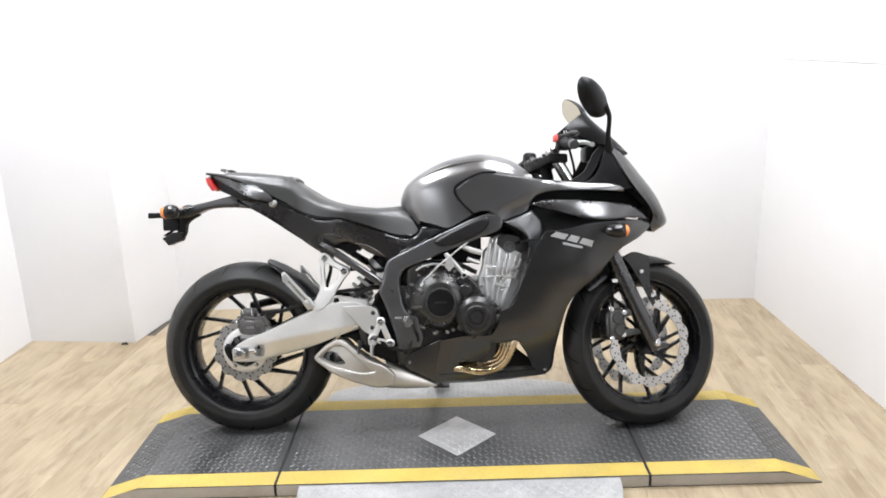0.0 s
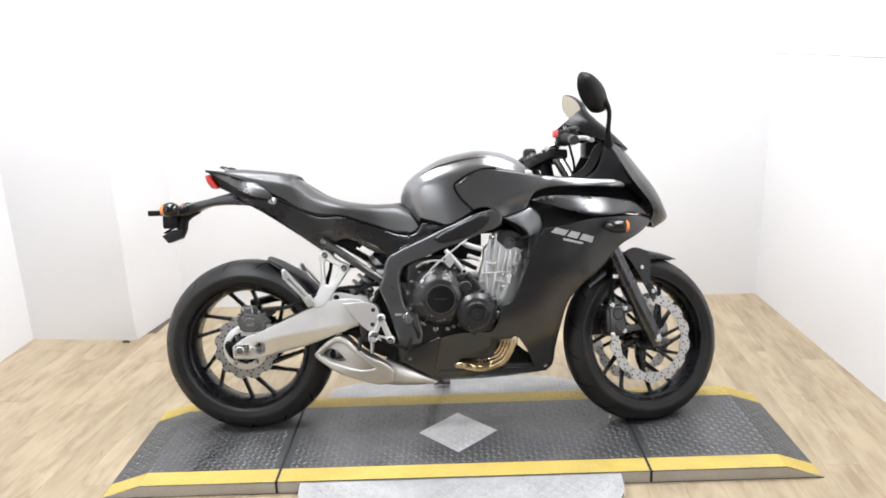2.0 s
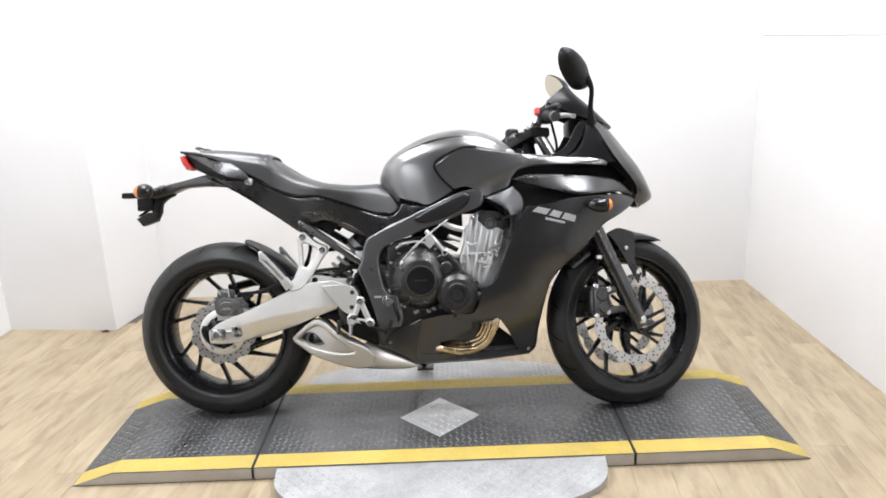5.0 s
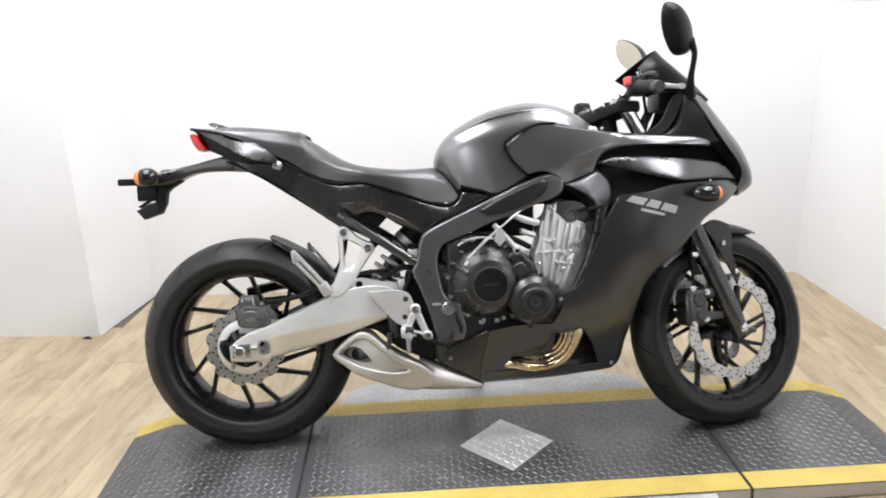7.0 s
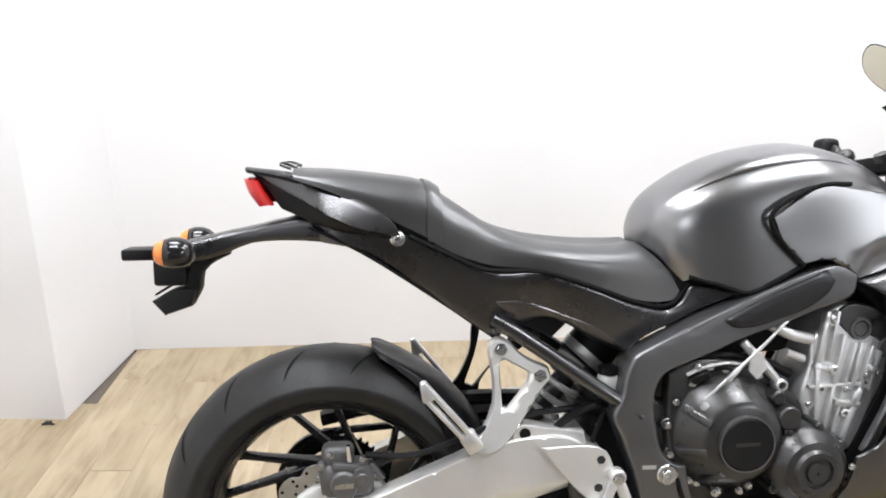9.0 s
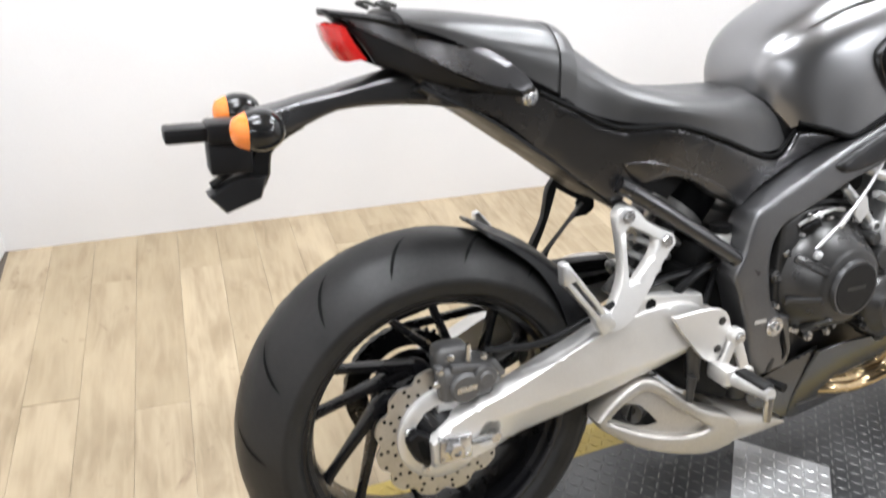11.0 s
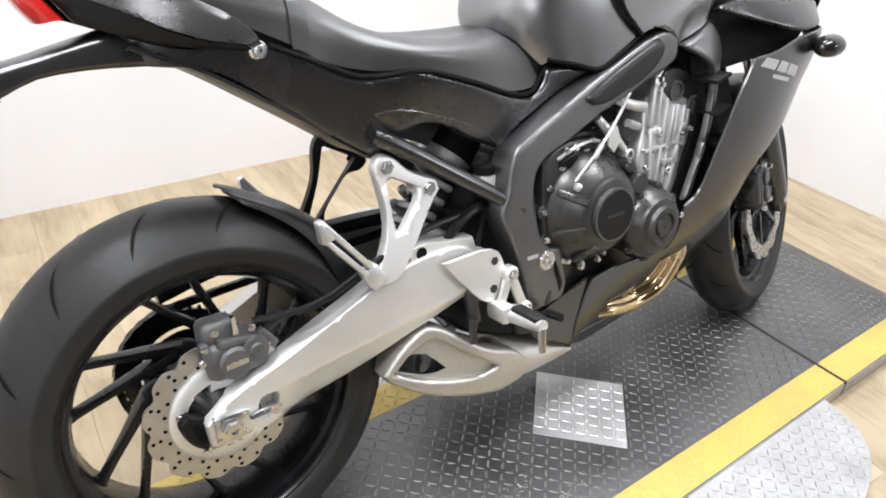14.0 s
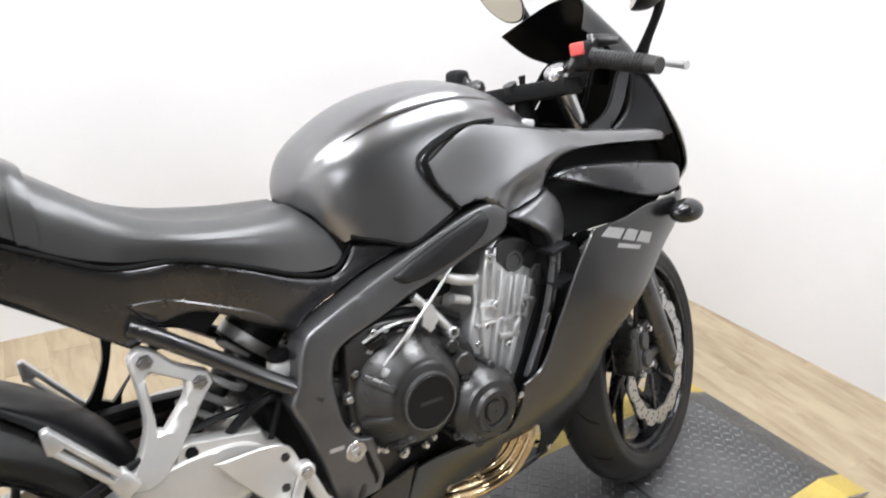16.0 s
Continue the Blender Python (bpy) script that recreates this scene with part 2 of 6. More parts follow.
# ---- the low display platform ----
X0, XA, XB, X1 = -0.270, 0.175, 1.380, 1.812      # flat top: ends and seams
XE0, XE1 = -0.400, 1.932                           # ramp tips on the floor
Y0, Y1 = -0.438, 0.140
YS0, YS1 = -0.362, 0.064                           # inner edges of the yellow stripes
TOP = 0.043
platform = tagged(new("display_platform"), "low black tread-plate platform with yellow edge stripes", "platform")


def deck_z(x):
    if x > X1:
        return TOP * (XE1 - x) / (XE1 - X1) + 0.003
    if x < X0:
        return TOP * (x - XE0) / (X0 - XE0) + 0.003
    return TOP


def slab(xs, y0, y1, lift=0.0, bottom=0.001):
    bm = bmesh.new()
    rows = []
    for x in xs:
        z = deck_z(x) + lift
        rows.append([bm.verts.new(c) for c in ((x, y0, bottom), (x, y1, bottom), (x, y1, z), (x, y0, z))])
    for a, b in zip(rows, rows[1:]):
        for i in range(4):
            bm.faces.new((a[i], a[(i + 1) % 4], b[(i + 1) % 4], b[i]))
    bm.faces.new(rows[0])
    bm.faces.new(rows[-1][::-1])
    return bm


def lug(bm, x, y, z, ang, length=0.0205, width=0.0055, h=0.0014, nx=0.0):
    """One raised lens-shaped bar of tread plate."""
    c, s = math.cos(ang), math.sin(ang)

    def at(u, v, k):
        px, py = x + c * u - s * v, y + s * u + c * v
        return bm.verts.new((px, py, z + k + nx * (px - x)))
    a, b = at(-length / 2, 0, 0), at(length / 2, 0, 0)
    l0, l1 = at(-length / 5, -width / 2, 0), at(length / 5, -width / 2, 0)
    r0, r1 = at(-length / 5, width / 2, 0), at(length / 5, width / 2, 0)
    t0, t1 = at(-length / 3.2, 0, h), at(length / 3.2, 0, h)
    for f in ((a, l0, t0), (l0, l1, t1, t0), (l1, b, t1), (a, t0, r0), (r0, t0, t1, r1), (r1, t1, b)):
        bm.faces.new(f)


def tread(bm, x0, x1, y0, y1, height, keep=lambda x, y: True, pitch=0.0205, slope=lambda x: 0.0, turn=0.0, tall=0.0014):
    """Tread-plate bars in two crossing directions, one kind at each place of a checker."""
    ny = int((y1 - y0) / pitch)
    nx = int((x1 - x0) / pitch)
    for j in range(ny):
        y = y0 + (j + 0.5) * pitch
        for i in range(nx):
            x = x0 + (i + 0.5) * pitch
            if keep(x, y):
                lug(bm, x, y, height(x, y), turn + radians(45 if (i + j) % 2 else -45), h=tall, nx=slope(x))


def slope_x(x):
    return -TOP / (XE1 - X1) if x > X1 else (TOP / (X0 - XE0) if x < X0 else 0.0)


def in_diamond(x, y):
    return abs(x - 0.766) / 0.139 + abs(y + 0.153) / 0.139 < 1.02


SECT = [("deck_rear", [XE0, X0, XA - 0.003]), ("deck_centre", [XA + 0.003, XB - 0.003]), ("deck_front", [XB + 0.003, X1, XE1])]
for nm, xs in SECT:
    deck = part(nm, slab(xs, Y0, Y1), M_DECK, platform, "worn black tread-plate deck section", smooth=False)
    for yn, ya, yb in (("near", Y0 + 0.001, YS0), ("far", YS1, Y1 - 0.001)):
        part("yellow_stripe", slab([xs[0] + 0.001] + xs[1:-1] + [xs[-1] - 0.001], ya, yb, 0.0006, 0.03 if len(xs) == 2 else 0.002), M_YEL, deck, "yellow painted edge stripe", smooth=False)
    bm, by = bmesh.new(), bmesh.new()
    tread(bm, xs[0] + 0.02, xs[-1] - 0.005, YS0 + 0.003, YS1, lambda x, y: deck_z(x), lambda x, y: not in_diamond(x, y), slope=slope_x)
    tread(by, xs[0] + 0.02, xs[-1] - 0.005, YS1 + 0.004, Y1, lambda x, y: deck_z(x) + 0.0006, slope=slope_x)
    tagged(part("tread_relief", bm, M_BAR, deck), kind="stuff")
    tagged(part("stripe_relief", by, M_YEL, deck), kind="stuff")
    # bright skirts along the long sides
    for y, sgn in ((Y0, -1), (Y1, 1)):
        sk = bmesh.new()
        lo = [sk.verts.new((x, y + sgn * 0.002, 0.004)) for x in xs]
        hi = [sk.verts.new((x, y + sgn * 0.002, max(deck_z(x) - 0.003, 0.005))) for x in xs]
        bk = [sk.verts.new((x, y - sgn * 0.001, 0.004)) for x in xs]
        bh = [sk.verts.new((x, y - sgn * 0.001, max(deck_z(x) - 0.003, 0.005))) for x in xs]
        for i in range(len(xs) - 1):
            sk.faces.new((lo[i], lo[i + 1], hi[i + 1], hi[i]))
            sk.faces.new((bk[i], bh[i], bh[i + 1], bk[i + 1]))
            sk.faces.new((hi[i], hi[i + 1], bh[i + 1], bh[i]))
        part("side_skirt", sk, M_ALU, deck, "bright tread-plate side skirt", smooth=False)
for x in (XA, XB):
    part("seam_seal", box(x - 0.0045, x + 0.0045, Y0 - 0.002, Y1, 0.004, TOP + 0.0009), M_GAP, platform, "black gap between deck sections", smooth=False)

# bare diamond plate let into the middle
dp = bmesh.new()
prism([(0.766 - 0.139, -0.153), (0.766, -0.153 - 0.139), (0.766 + 0.139, -0.153), (0.766, -0.153 + 0.139)], TOP - 0.004, TOP + 0.0016, dp)
diamond = part("diamond_plate", dp, M_PLATE, platform, "bare bright tread-plate diamond", smooth=False)
db = bmesh.new()
tread(db, 0.62, 0.91, -0.30, -0.01, lambda x, y: TOP + 0.0016, lambda x, y: abs(x - 0.766) / 0.139 + abs(y + 0.153) / 0.139 < 0.9, tall=0.0013)
tagged(part("plate_relief", db, M_PLATE, diamond), kind="stuff")

# bright rounded apron plates before and behind the middle section
def apron(ya, sgn, half, depth):
    bm = bmesh.new()
    n = 40
    edge = []
    for k in range(n + 1):
        a = math.pi * k / n
        edge.append((0.768 + half * math.cos(a), depth * abs(math.sin(a)) ** 0.62))

    def h(v):
        return TOP - 0.004 - 0.026 * v / depth
    top = [bm.verts.new((x, ya + sgn * v, h(v))) for x, v in edge]
    bot = [bm.verts.new((x, ya + sgn * v, 0.001)) for x, v in edge]
    for i in range(n):
        bm.faces.new((top[i], top[i + 1], bot[i + 1], bot[i]))
    mid = [bm.verts.new((x, ya, h(0))) for x, v in edge[1:-1]]
    row = [top[0]] + mid + [top[-1]]
    for i in range(n):
        q = [row[i], row[i + 1], top[i + 1], top[i]]
        q = [v for k, v in enumerate(q) if v not in q[:k]]
        if len(q) > 2:
            bm.faces.new(q)
    r = part("apron_plate", bm, M_APRON, platform, "bright rounded tread-plate apron", smooth=False)
    bb = bmesh.new()

    def keep(x, y):
        u, v = abs(x - 0.768) / half, abs(y - ya) / depth
        return u < 0.985 and v < (1 - u * u) ** 0.31 - 0.05
    tread(bb, 0.768 - half, 0.768 + half, min(ya, ya + sgn * depth), max(ya, ya + sgn * depth), lambda x, y: h(abs(y - ya)), keep, tall=0.0014)
    tagged(part("ramp_relief", bb, M_APRON, r), kind="stuff")


apron(Y0 - 0.003, -1, 0.515, 0.235)
apron(Y1 + 0.003, 1, 0.515, 0.235)

# ---- the motorcycle: x forward, y to its left, z up from the rear contact ----
bike = tagged(new("motorcycle"), "matt black sport touring motorcycle leaning on its side stand", "motorcycle")
bike.matrix_world = pose(0.010, -0.045, 0.038, -12.2, 0, -1.0)
STEER = 19.0
RAKE, TRAIL, BASE = radians(25.5), 0.101, 1.45
R_REAR, R_FRONT = 0.313, 0.301


STEER_AXIS, STEER_FOOT = Vector((-math.sin(RAKE), 0, math.cos(RAKE))), Vector((BASE + TRAIL, 0, 0))
HEAD = Vector((1.20, 0, 0.95))
STEER_M = Matrix.Translation(HEAD) @ Matrix.Rotation(radians(1.2), 4, "Y") @ Matrix.Translation(-HEAD) @ Matrix.Translation(STEER_FOOT) @ Matrix.Rotation(radians(STEER), 4, STEER_AXIS) @ Matrix.Translation(-STEER_FOOT)


def steer(bm):
    """Turns what hangs on the steering head to its angle."""
    bmesh.ops.transform(bm, matrix=STEER_M, verts=bm.verts)
    return bm


def lathe(prof, c=(0, 0, 0), segs=72, closed=True, bm=None, axis="y"):
    """Turns (radius, along) pairs round an axis along y through c."""
    own = bm if bm is not None else bmesh.new()
    rings = []
    for k in range(segs):
        a = 2 * math.pi * k / segs
        rings.append([own.verts.new((c[0] + r * math.cos(a), c[1] + y, c[2] + r * math.sin(a))) for r, y in prof])
    n = len(prof)
    for k in range(segs):
        p, q = rings[k], rings[(k + 1) % segs]
        for i in range(n if closed else n - 1):
            j = (i + 1) % n
            own.faces.new((p[i], q[i], q[j], p[j]))
    return own


def tyre_profile(rad, half, rim_r, rim_half):
    """Half-round section from bead to bead, closed inside."""
    pts = []
    for k in range(17):
        a = math.pi * (k / 16) - math.pi / 2
        y = math.sin(a) * half
        crown = rad - (rad - rim_r - 0.036) * (abs(math.sin(a)) ** 2.4)
        pts.append((crown, y))
    wall_ = [(rim_r + 0.0285, half + 0.0006), (rim_r + 0.0250, half - 0.0006), (rim_r + 0.016, half - 0.004), (rim_r + 0.0125, half - 0.0042), (rim_r + 0.006, (half + rim_half) / 2), (rim_r - 0.003, rim_half)]
    pts = [(r, -y) for r, y in wall_[::-1]] + pts + wall_
    return pts


def rim_profile(rim_r, rim_half):
    h = rim_half
    half = [(rim_r + 0.009, h), (rim_r + 0.011, h + 0.003), (rim_r + 0.009, h + 0.006), (rim_r + 0.001, h + 0.006), (rim_r - 0.003, h + 0.001), (rim_r - 0.005, h - 0.010), (rim_r - 0.013, h - 0.014), (rim_r - 0.016, h - 0.024), (rim_r - 0.021, h - 0.036)]
    over = [(rim_r - 0.014, h - 0.038), (rim_r - 0.006, h - 0.02), (rim_r - 0.002, h - 0.006)]
    return [(r, -y) for r, y in over[::-1]] + over + half + [(r, -y) for r, y in half[::-1]]


# ---- shape helpers in the machine's own axes ----
from mathutils.geometry import delaunay_2d_cdt


def spline(pts, n, closed=False):
    """Catmull-Rom through points of any size, n steps a span."""
    P = [np.array(p, float) for p in pts]
    m = len(P)
    out = []
    for i in range(m if closed else m - 1):
        if closed:
            a, b, c, d = P[i - 1], P[i], P[(i + 1) % m], P[(i + 2) % m]
        else:
            b, c = P[i], P[i + 1]
            a = P[i - 1] if i else 2 * b - c
            d = P[i + 2] if i + 2 < m else 2 * c - b
        for k in range(n):
            t = k / n
            out.append(0.5 * (2 * b + (c - a) * t + (2 * a - 5 * b + 4 * c - d) * t * t + (3 * b - a - 3 * c + d) * t ** 3))
    if not closed:
        out.append(P[-1])
    return out


def outline(pts, step=0.012, sharp=50):
    """A closed outline: smooth through mild corners, straight-cornered at sharp ones."""
    P = [np.array(p, float) for p in pts]
    m = len(P)
    tang, keen = [], []
    for i in range(m):
        u, v = P[i] - P[i - 1], P[(i + 1) % m] - P[i]
        lu, lv = np.linalg.norm(u), np.linalg.norm(v)
        ang = math.degrees(math.acos(max(-1, min(1, float(u @ v) / (lu * lv)))))
        keen.append(ang > sharp)
        tang.append((u / lu + v / lv) / 2)
    out = []
    for i in range(m):
        a, b = P[i], P[(i + 1) % m]
        ln = np.linalg.norm(b - a)
        ta = (b - a) if keen[i] else tang[i] * ln
        tb = (b - a) if keen[(i + 1) % m] else tang[(i + 1) % m] * ln
        n = max(1, int(round(ln / step)))
        for k in range(n):
            t = k / n
            h = 2 * t ** 3 - 3 * t * t + 1, t ** 3 - 2 * t * t + t, -2 * t ** 3 + 3 * t * t, t ** 3 - t * t
            out.append(h[0] * a + h[1] * ta + h[2] * b + h[3] * tb)
    return out


def surf(ctrl):
    """A thin-plate surface through (x, z, y) places: returns y at (x, z)."""
    A = np.array(ctrl, float)
    n = len(A)

    def phi(r):
        return r * r * np.log(r + 1e-9)
    D = np.linalg.norm(A[:, None, :2] - A[None, :, :2], axis=2)
    K = np.zeros((n + 3, n + 3))
    K[:n, :n] = phi(D) + np.eye(n) * 1e-4
    K[:n, n], K[:n, n + 1:] = 1, A[:, :2]
    K[n, :n], K[n + 1:, :n] = 1, A[:, :2].T
    w = np.linalg.solve(K, np.append(A[:, 2], [0, 0, 0]))
    return lambda x, z: float(phi(np.hypot(A[:, 0] - x, A[:, 1] - z)) @ w[:n] + w[n] + w[n + 1] * x + w[n + 2] * z)


def inside(p, poly):
    c = False
    for i in range(len(poly)):
        a, b = poly[i - 1], poly[i]
        if (a[1] > p[1]) != (b[1] > p[1]) and p[0] < (b[0] - a[0]) * (p[1] - a[1]) / (b[1] - a[1]) + a[0]:
            c = not c
    return c


def edge_distance(p, loops):
    best = 9.0
    for lp in loops:
        A = np.array(lp)
        B = np.roll(A, -1, axis=0)
        d = B - A
        t = np.clip(((p - A) * d).sum(1) / np.maximum((d * d).sum(1), 1e-12), 0, 1)
        best = min(best, float(np.min(np.linalg.norm(A + d * t[:, None] - p, axis=1))))
    return best


def panel(pts, lat, thick=0.004, edge=0.006, grid=0.016, holes=(), sharp=50, step=0.012, side=-1, bm=None, smooth_holes=50, lines=()):
    """A moulded side panel: an outline in (x, z), laid on a surface y = lat(x, z) (half-width, positive), with a rolled edge and a thickness inwards."""
    own = bm if bm is not None else bmesh.new()
    f = lat if callable(lat) else (lambda x, z: lat)
    loops = [outline(pts, step, sharp)] + [outline(h, step, smooth_holes) for h in holes]
    V, E = [], []
    for lp in loops:
        s = len(V)
        V += [tuple(p) for p in lp]
        E += [(s + i, s + (i + 1) % len(lp)) for i in range(len(lp))]
    for ln in lines:
        s = len(V)
        V += list(ln)
        E += [(s + i, s + i + 1) for i in range(len(ln) - 1)]
    A = np.array(loops[0])
    lo, hi = A.min(0), A.max(0)
    for i, x in enumerate(np.arange(lo[0] + grid / 2, hi[0], grid)):
        for z in np.arange(lo[1] + (grid / 2 if i % 2 else grid), hi[1], grid):
            p = np.array((x, z))
            if inside(p, loops[0]) and not any(inside(p, h) for h in loops[1:]) and edge_distance(p, loops) > grid * 0.45:
                V.append((x, z))
    if edge > 0:
        # one inner row close to the rim, so that the rolled edge reads
        for lp in loops:
            L = np.array(lp)
            for i in range(len(L)):
                t = L[(i + 1) % len(L)] - L[i - 1]
                nrm = np.array((-t[1], t[0])) / (np.linalg.norm(t) + 1e-9)
                for s in ((1, -1) if edge < 0.0065 else (1, -1, 0.45, -0.45, 1.75, -1.75)):
                    q = L[i] + nrm * s * edge * 0.6
                    if inside(q, loops[0]) and not any(inside(q, h) for h in loops[1:]) and edge_distance(q, loops) > edge * abs(s) * 0.45:
                        V.append(tuple(q))
    vs, es, fs = delaunay_2d_cdt([Vector(v) for v in V], E, [], 0, 1e-5)[:3]
    keep = []
    for t in fs:
        c = sum((np.array(vs[i]) for i in t), np.zeros(2)) / len(t)
        if inside(c, loops[0]) and not any(inside(c, h) for h in loops[1:]):
            keep.append(t)
    out, inn = {}, {}
    for i in {i for t in keep for i in t}:
        x, z = vs[i]
        d = edge_distance(np.array((x, z)), loops)
        r = 0.0
        if edge > 0 and d < edge:
            r = edge - math.sqrt(max(edge * edge - (edge - d) ** 2, 0))
        y = f(x, z)
        out[i] = own.verts.new((x, side * (y - min(r, thick * 0.8)), z))
        inn[i] = own.verts.new((x, side * (y - thick), z))
    cnt = {}
    for t in keep:
        own.faces.new([out[i] for i in t])
        own.faces.new([inn[i] for i in reversed(t)])
        for k in range(len(t)):
            e = (t[k], t[(k + 1) % len(t)])
            cnt[e] = 1
    for a, b in list(cnt):
        if (b, a) not in cnt:
            own.faces.new((out[a], inn[a], inn[b], out[b]))
    return own


def loft(rows, nu=4, nv=4, mirror=True, cap=True, closed=False, bm=None):
    """A skin through rows of points, smooth both ways. With mirror, each row starts on the middle plane and is carried over to the other side."""
    own = bm if bm is not None else bmesh.new()
    R = []
    for r in rows:
        pts = [np.array(p, float) for p in r]
        if mirror:
            pts = [p * (1, -1, 1) for p in pts[:0:-1]] + pts
        R.append(spline(pts, nu, closed))
    cols = [spline([r[j] for r in R], nv) for j in range(len(R[0]))]
    n, m = len(cols), len(cols[0])
    G = [[own.verts.new(cols[j][i]) for j in range(n)] for i in range(m)]
    for i in range(m - 1):
        for j in range(n if closed else n - 1):
            k = (j + 1) % n
            own.faces.new((G[i][j], G[i][k], G[i + 1][k], G[i + 1][j]))
    if cap:
        for row in (G[0], G[-1][::-1]):
            own.faces.new(row)
    return own


def thicken(bm, t):
    bmesh.ops.recalc_face_normals(bm, faces=bm.faces)
    bmesh.ops.solidify(bm, geom=list(bm.faces), thickness=t)
    return bm


def ring(c, u, v, ru, rv, segs, power=2.0):
    out = []
    for k in range(segs):
        a = 2 * math.pi * k / segs
        ca, sa = math.cos(a), math.sin(a)
        out.append(c + u * (ru * math.copysign(abs(ca) ** (2 / power), ca)) + v * (rv * math.copysign(abs(sa) ** (2 / power), sa)))
    return out


def tube(pts, rad, segs=10, bm=None, n=4, flat=1.0, up=(0, 1, 0), power=2.0):
    """A rod along a smooth path; rad a number or one for each point; flat scales the section along up."""
    own = bm if bm is not None else bmesh.new()
    rr = list(rad) if isinstance(rad, (list, tuple)) else [rad] * len(pts)
    P = spline([(*p, r) for p, r in zip(pts, rr)], n) if len(pts) > 2 else [np.array((*p, r), float) for p, r in zip(pts, rr)]
    U = Vector(up)
    rows = []
    for i, p in enumerate(P):
        a, b = P[max(i - 1, 0)], P[min(i + 1, len(P) - 1)]
        d = Vector((b - a)[:3]).normalized()
        side = (U - d * U.dot(d))
        side = side.normalized() if side.length > 0.05 else d.orthogonal().normalized()
        other = d.cross(side)
        rows.append([own.verts.new(q) for q in ring(Vector(p[:3]), side, other, p[3] * flat, p[3], segs, power)])
    for r0, r1 in zip(rows, rows[1:]):
        for k in range(segs):
            own.faces.new((r0[k], r0[(k + 1) % segs], r1[(k + 1) % segs], r1[k]))
    own.faces.new(rows[0][::-1])
    own.faces.new(rows[-1])
    return own


def disc_y(bm, c, r, y0, y1, segs=20, inner=0.0, chamfer=0.0):
    """A round boss along y."""
    ch = chamfer
    a, b = (y0, y1)
    s = 1 if b > a else -1
    prof = [(inner, a), (r, a), (r, b - s * ch), (r - ch, b), (inner, b)]
    return lathe(prof, c, segs, True, bm)


def bolt(bm, x, y, z, r=0.006, h=0.005, side=-1):
    """A flanged hexagon bolt head that faces outwards."""
    lathe([(0.0005, y), (r * 1.35, y), (r * 1.35, y + side * h * 0.3), (r, y + side * h * 0.35), (r * 0.95, y + side * h), (0.0005, y + side * h)], (x, 0, z), 6, True, bm)


def bar(p0, p1, w0, h0, w1=None, h1=None, bm=None, bevel=0.003, up=(0, 1, 0)):
    """A square-edged arm from p0 to p1; w along up, h across."""
    own = bm if bm is not None else bmesh.new()
    w1, h1 = w0 if w1 is None else w1, h0 if h1 is None else h1
    a, b = Vector(p0), Vector(p1)
    d = (b - a).normalized()
    U = Vector(up)
    U = (U - d * U.dot(d)).normalized()
    S = d.cross(U)
    vs = []
    for c, w, h in ((a, w0, h0), (b, w1, h1)):
        vs.append([own.verts.new(c + U * (sx * w / 2) + S * (sy * h / 2)) for sx, sy in ((-1, -1), (1, -1), (1, 1), (-1, 1))])
    fs = [own.faces.new((vs[0][i], vs[0][(i + 1) % 4], vs[1][(i + 1) % 4], vs[1][i])) for i in range(4)]
    fs += [own.faces.new(vs[0][::-1]), own.faces.new(vs[1])]
    if bevel:
        bmesh.ops.bevel(own, geom=list({e for f in fs for e in f.edges}), offset=bevel, segments=2, affect="EDGES", profile=0.5)
    return own


def mirrored(bm):
    b2 = bm.copy()
    bmesh.ops.transform(b2, matrix=Matrix.Diagonal((1, -1, 1, 1)), verts=b2.verts)
    bmesh.ops.reverse_faces(b2, faces=b2.faces)
    return b2


def both(name, bm, material, parent, label="", **k):
    """The right-hand part and its twin on the left."""
    other = mirrored(bm)
    a = part(name, bm, material, parent, label, **k)
    part(name, other, material, parent, label, **k)
    return a


BOLT_MESH = {}


def bolts(name, places, r, h, material, parent, side=-1, steered=False, label=""):
    """Single bolt heads at (x, y, z), each an object on one shared mesh."""
    key = (r, h, side, material.name)
    if key not in BOLT_MESH:
        bm = bmesh.new()
        bolt(bm, 0, 0, 0, r, h, side)
        me = bpy.data.meshes.new(name)
        bmesh.ops.recalc_face_normals(bm, faces=bm.faces)
        bm.to_mesh(me)
        bm.free()
        me.materials.append(material)
        BOLT_MESH[key] = me
    for k, (x, y, z) in enumerate(places):
        ob = new(name, BOLT_MESH[key])
        ob.parent = parent
        m = Matrix.Translation((x, y, z)) @ Matrix.Rotation(0.37 * k, 4, "Y")
        ob.matrix_basis = STEER_M @ m if steered else m
        if label:
            tagged(ob, label)


def stand(bm):
    """Presses what reaches below the deck flat against it."""
    m = bike.matrix_world
    inv = m.inverted()
    for v in bm.verts:
        w = m @ v.co
        if w.z < TOP + 0.0012:
            sunk = TOP + 0.0012 - w.z
            w.z = TOP + 0.0012 - sunk * 0.02
            v.co = inv @ w
    return bm


# ---- wheels ----
AX_R, AX_F = Vector((0.004, 0, 0.307)), Vector((BASE, 0, 0.296))


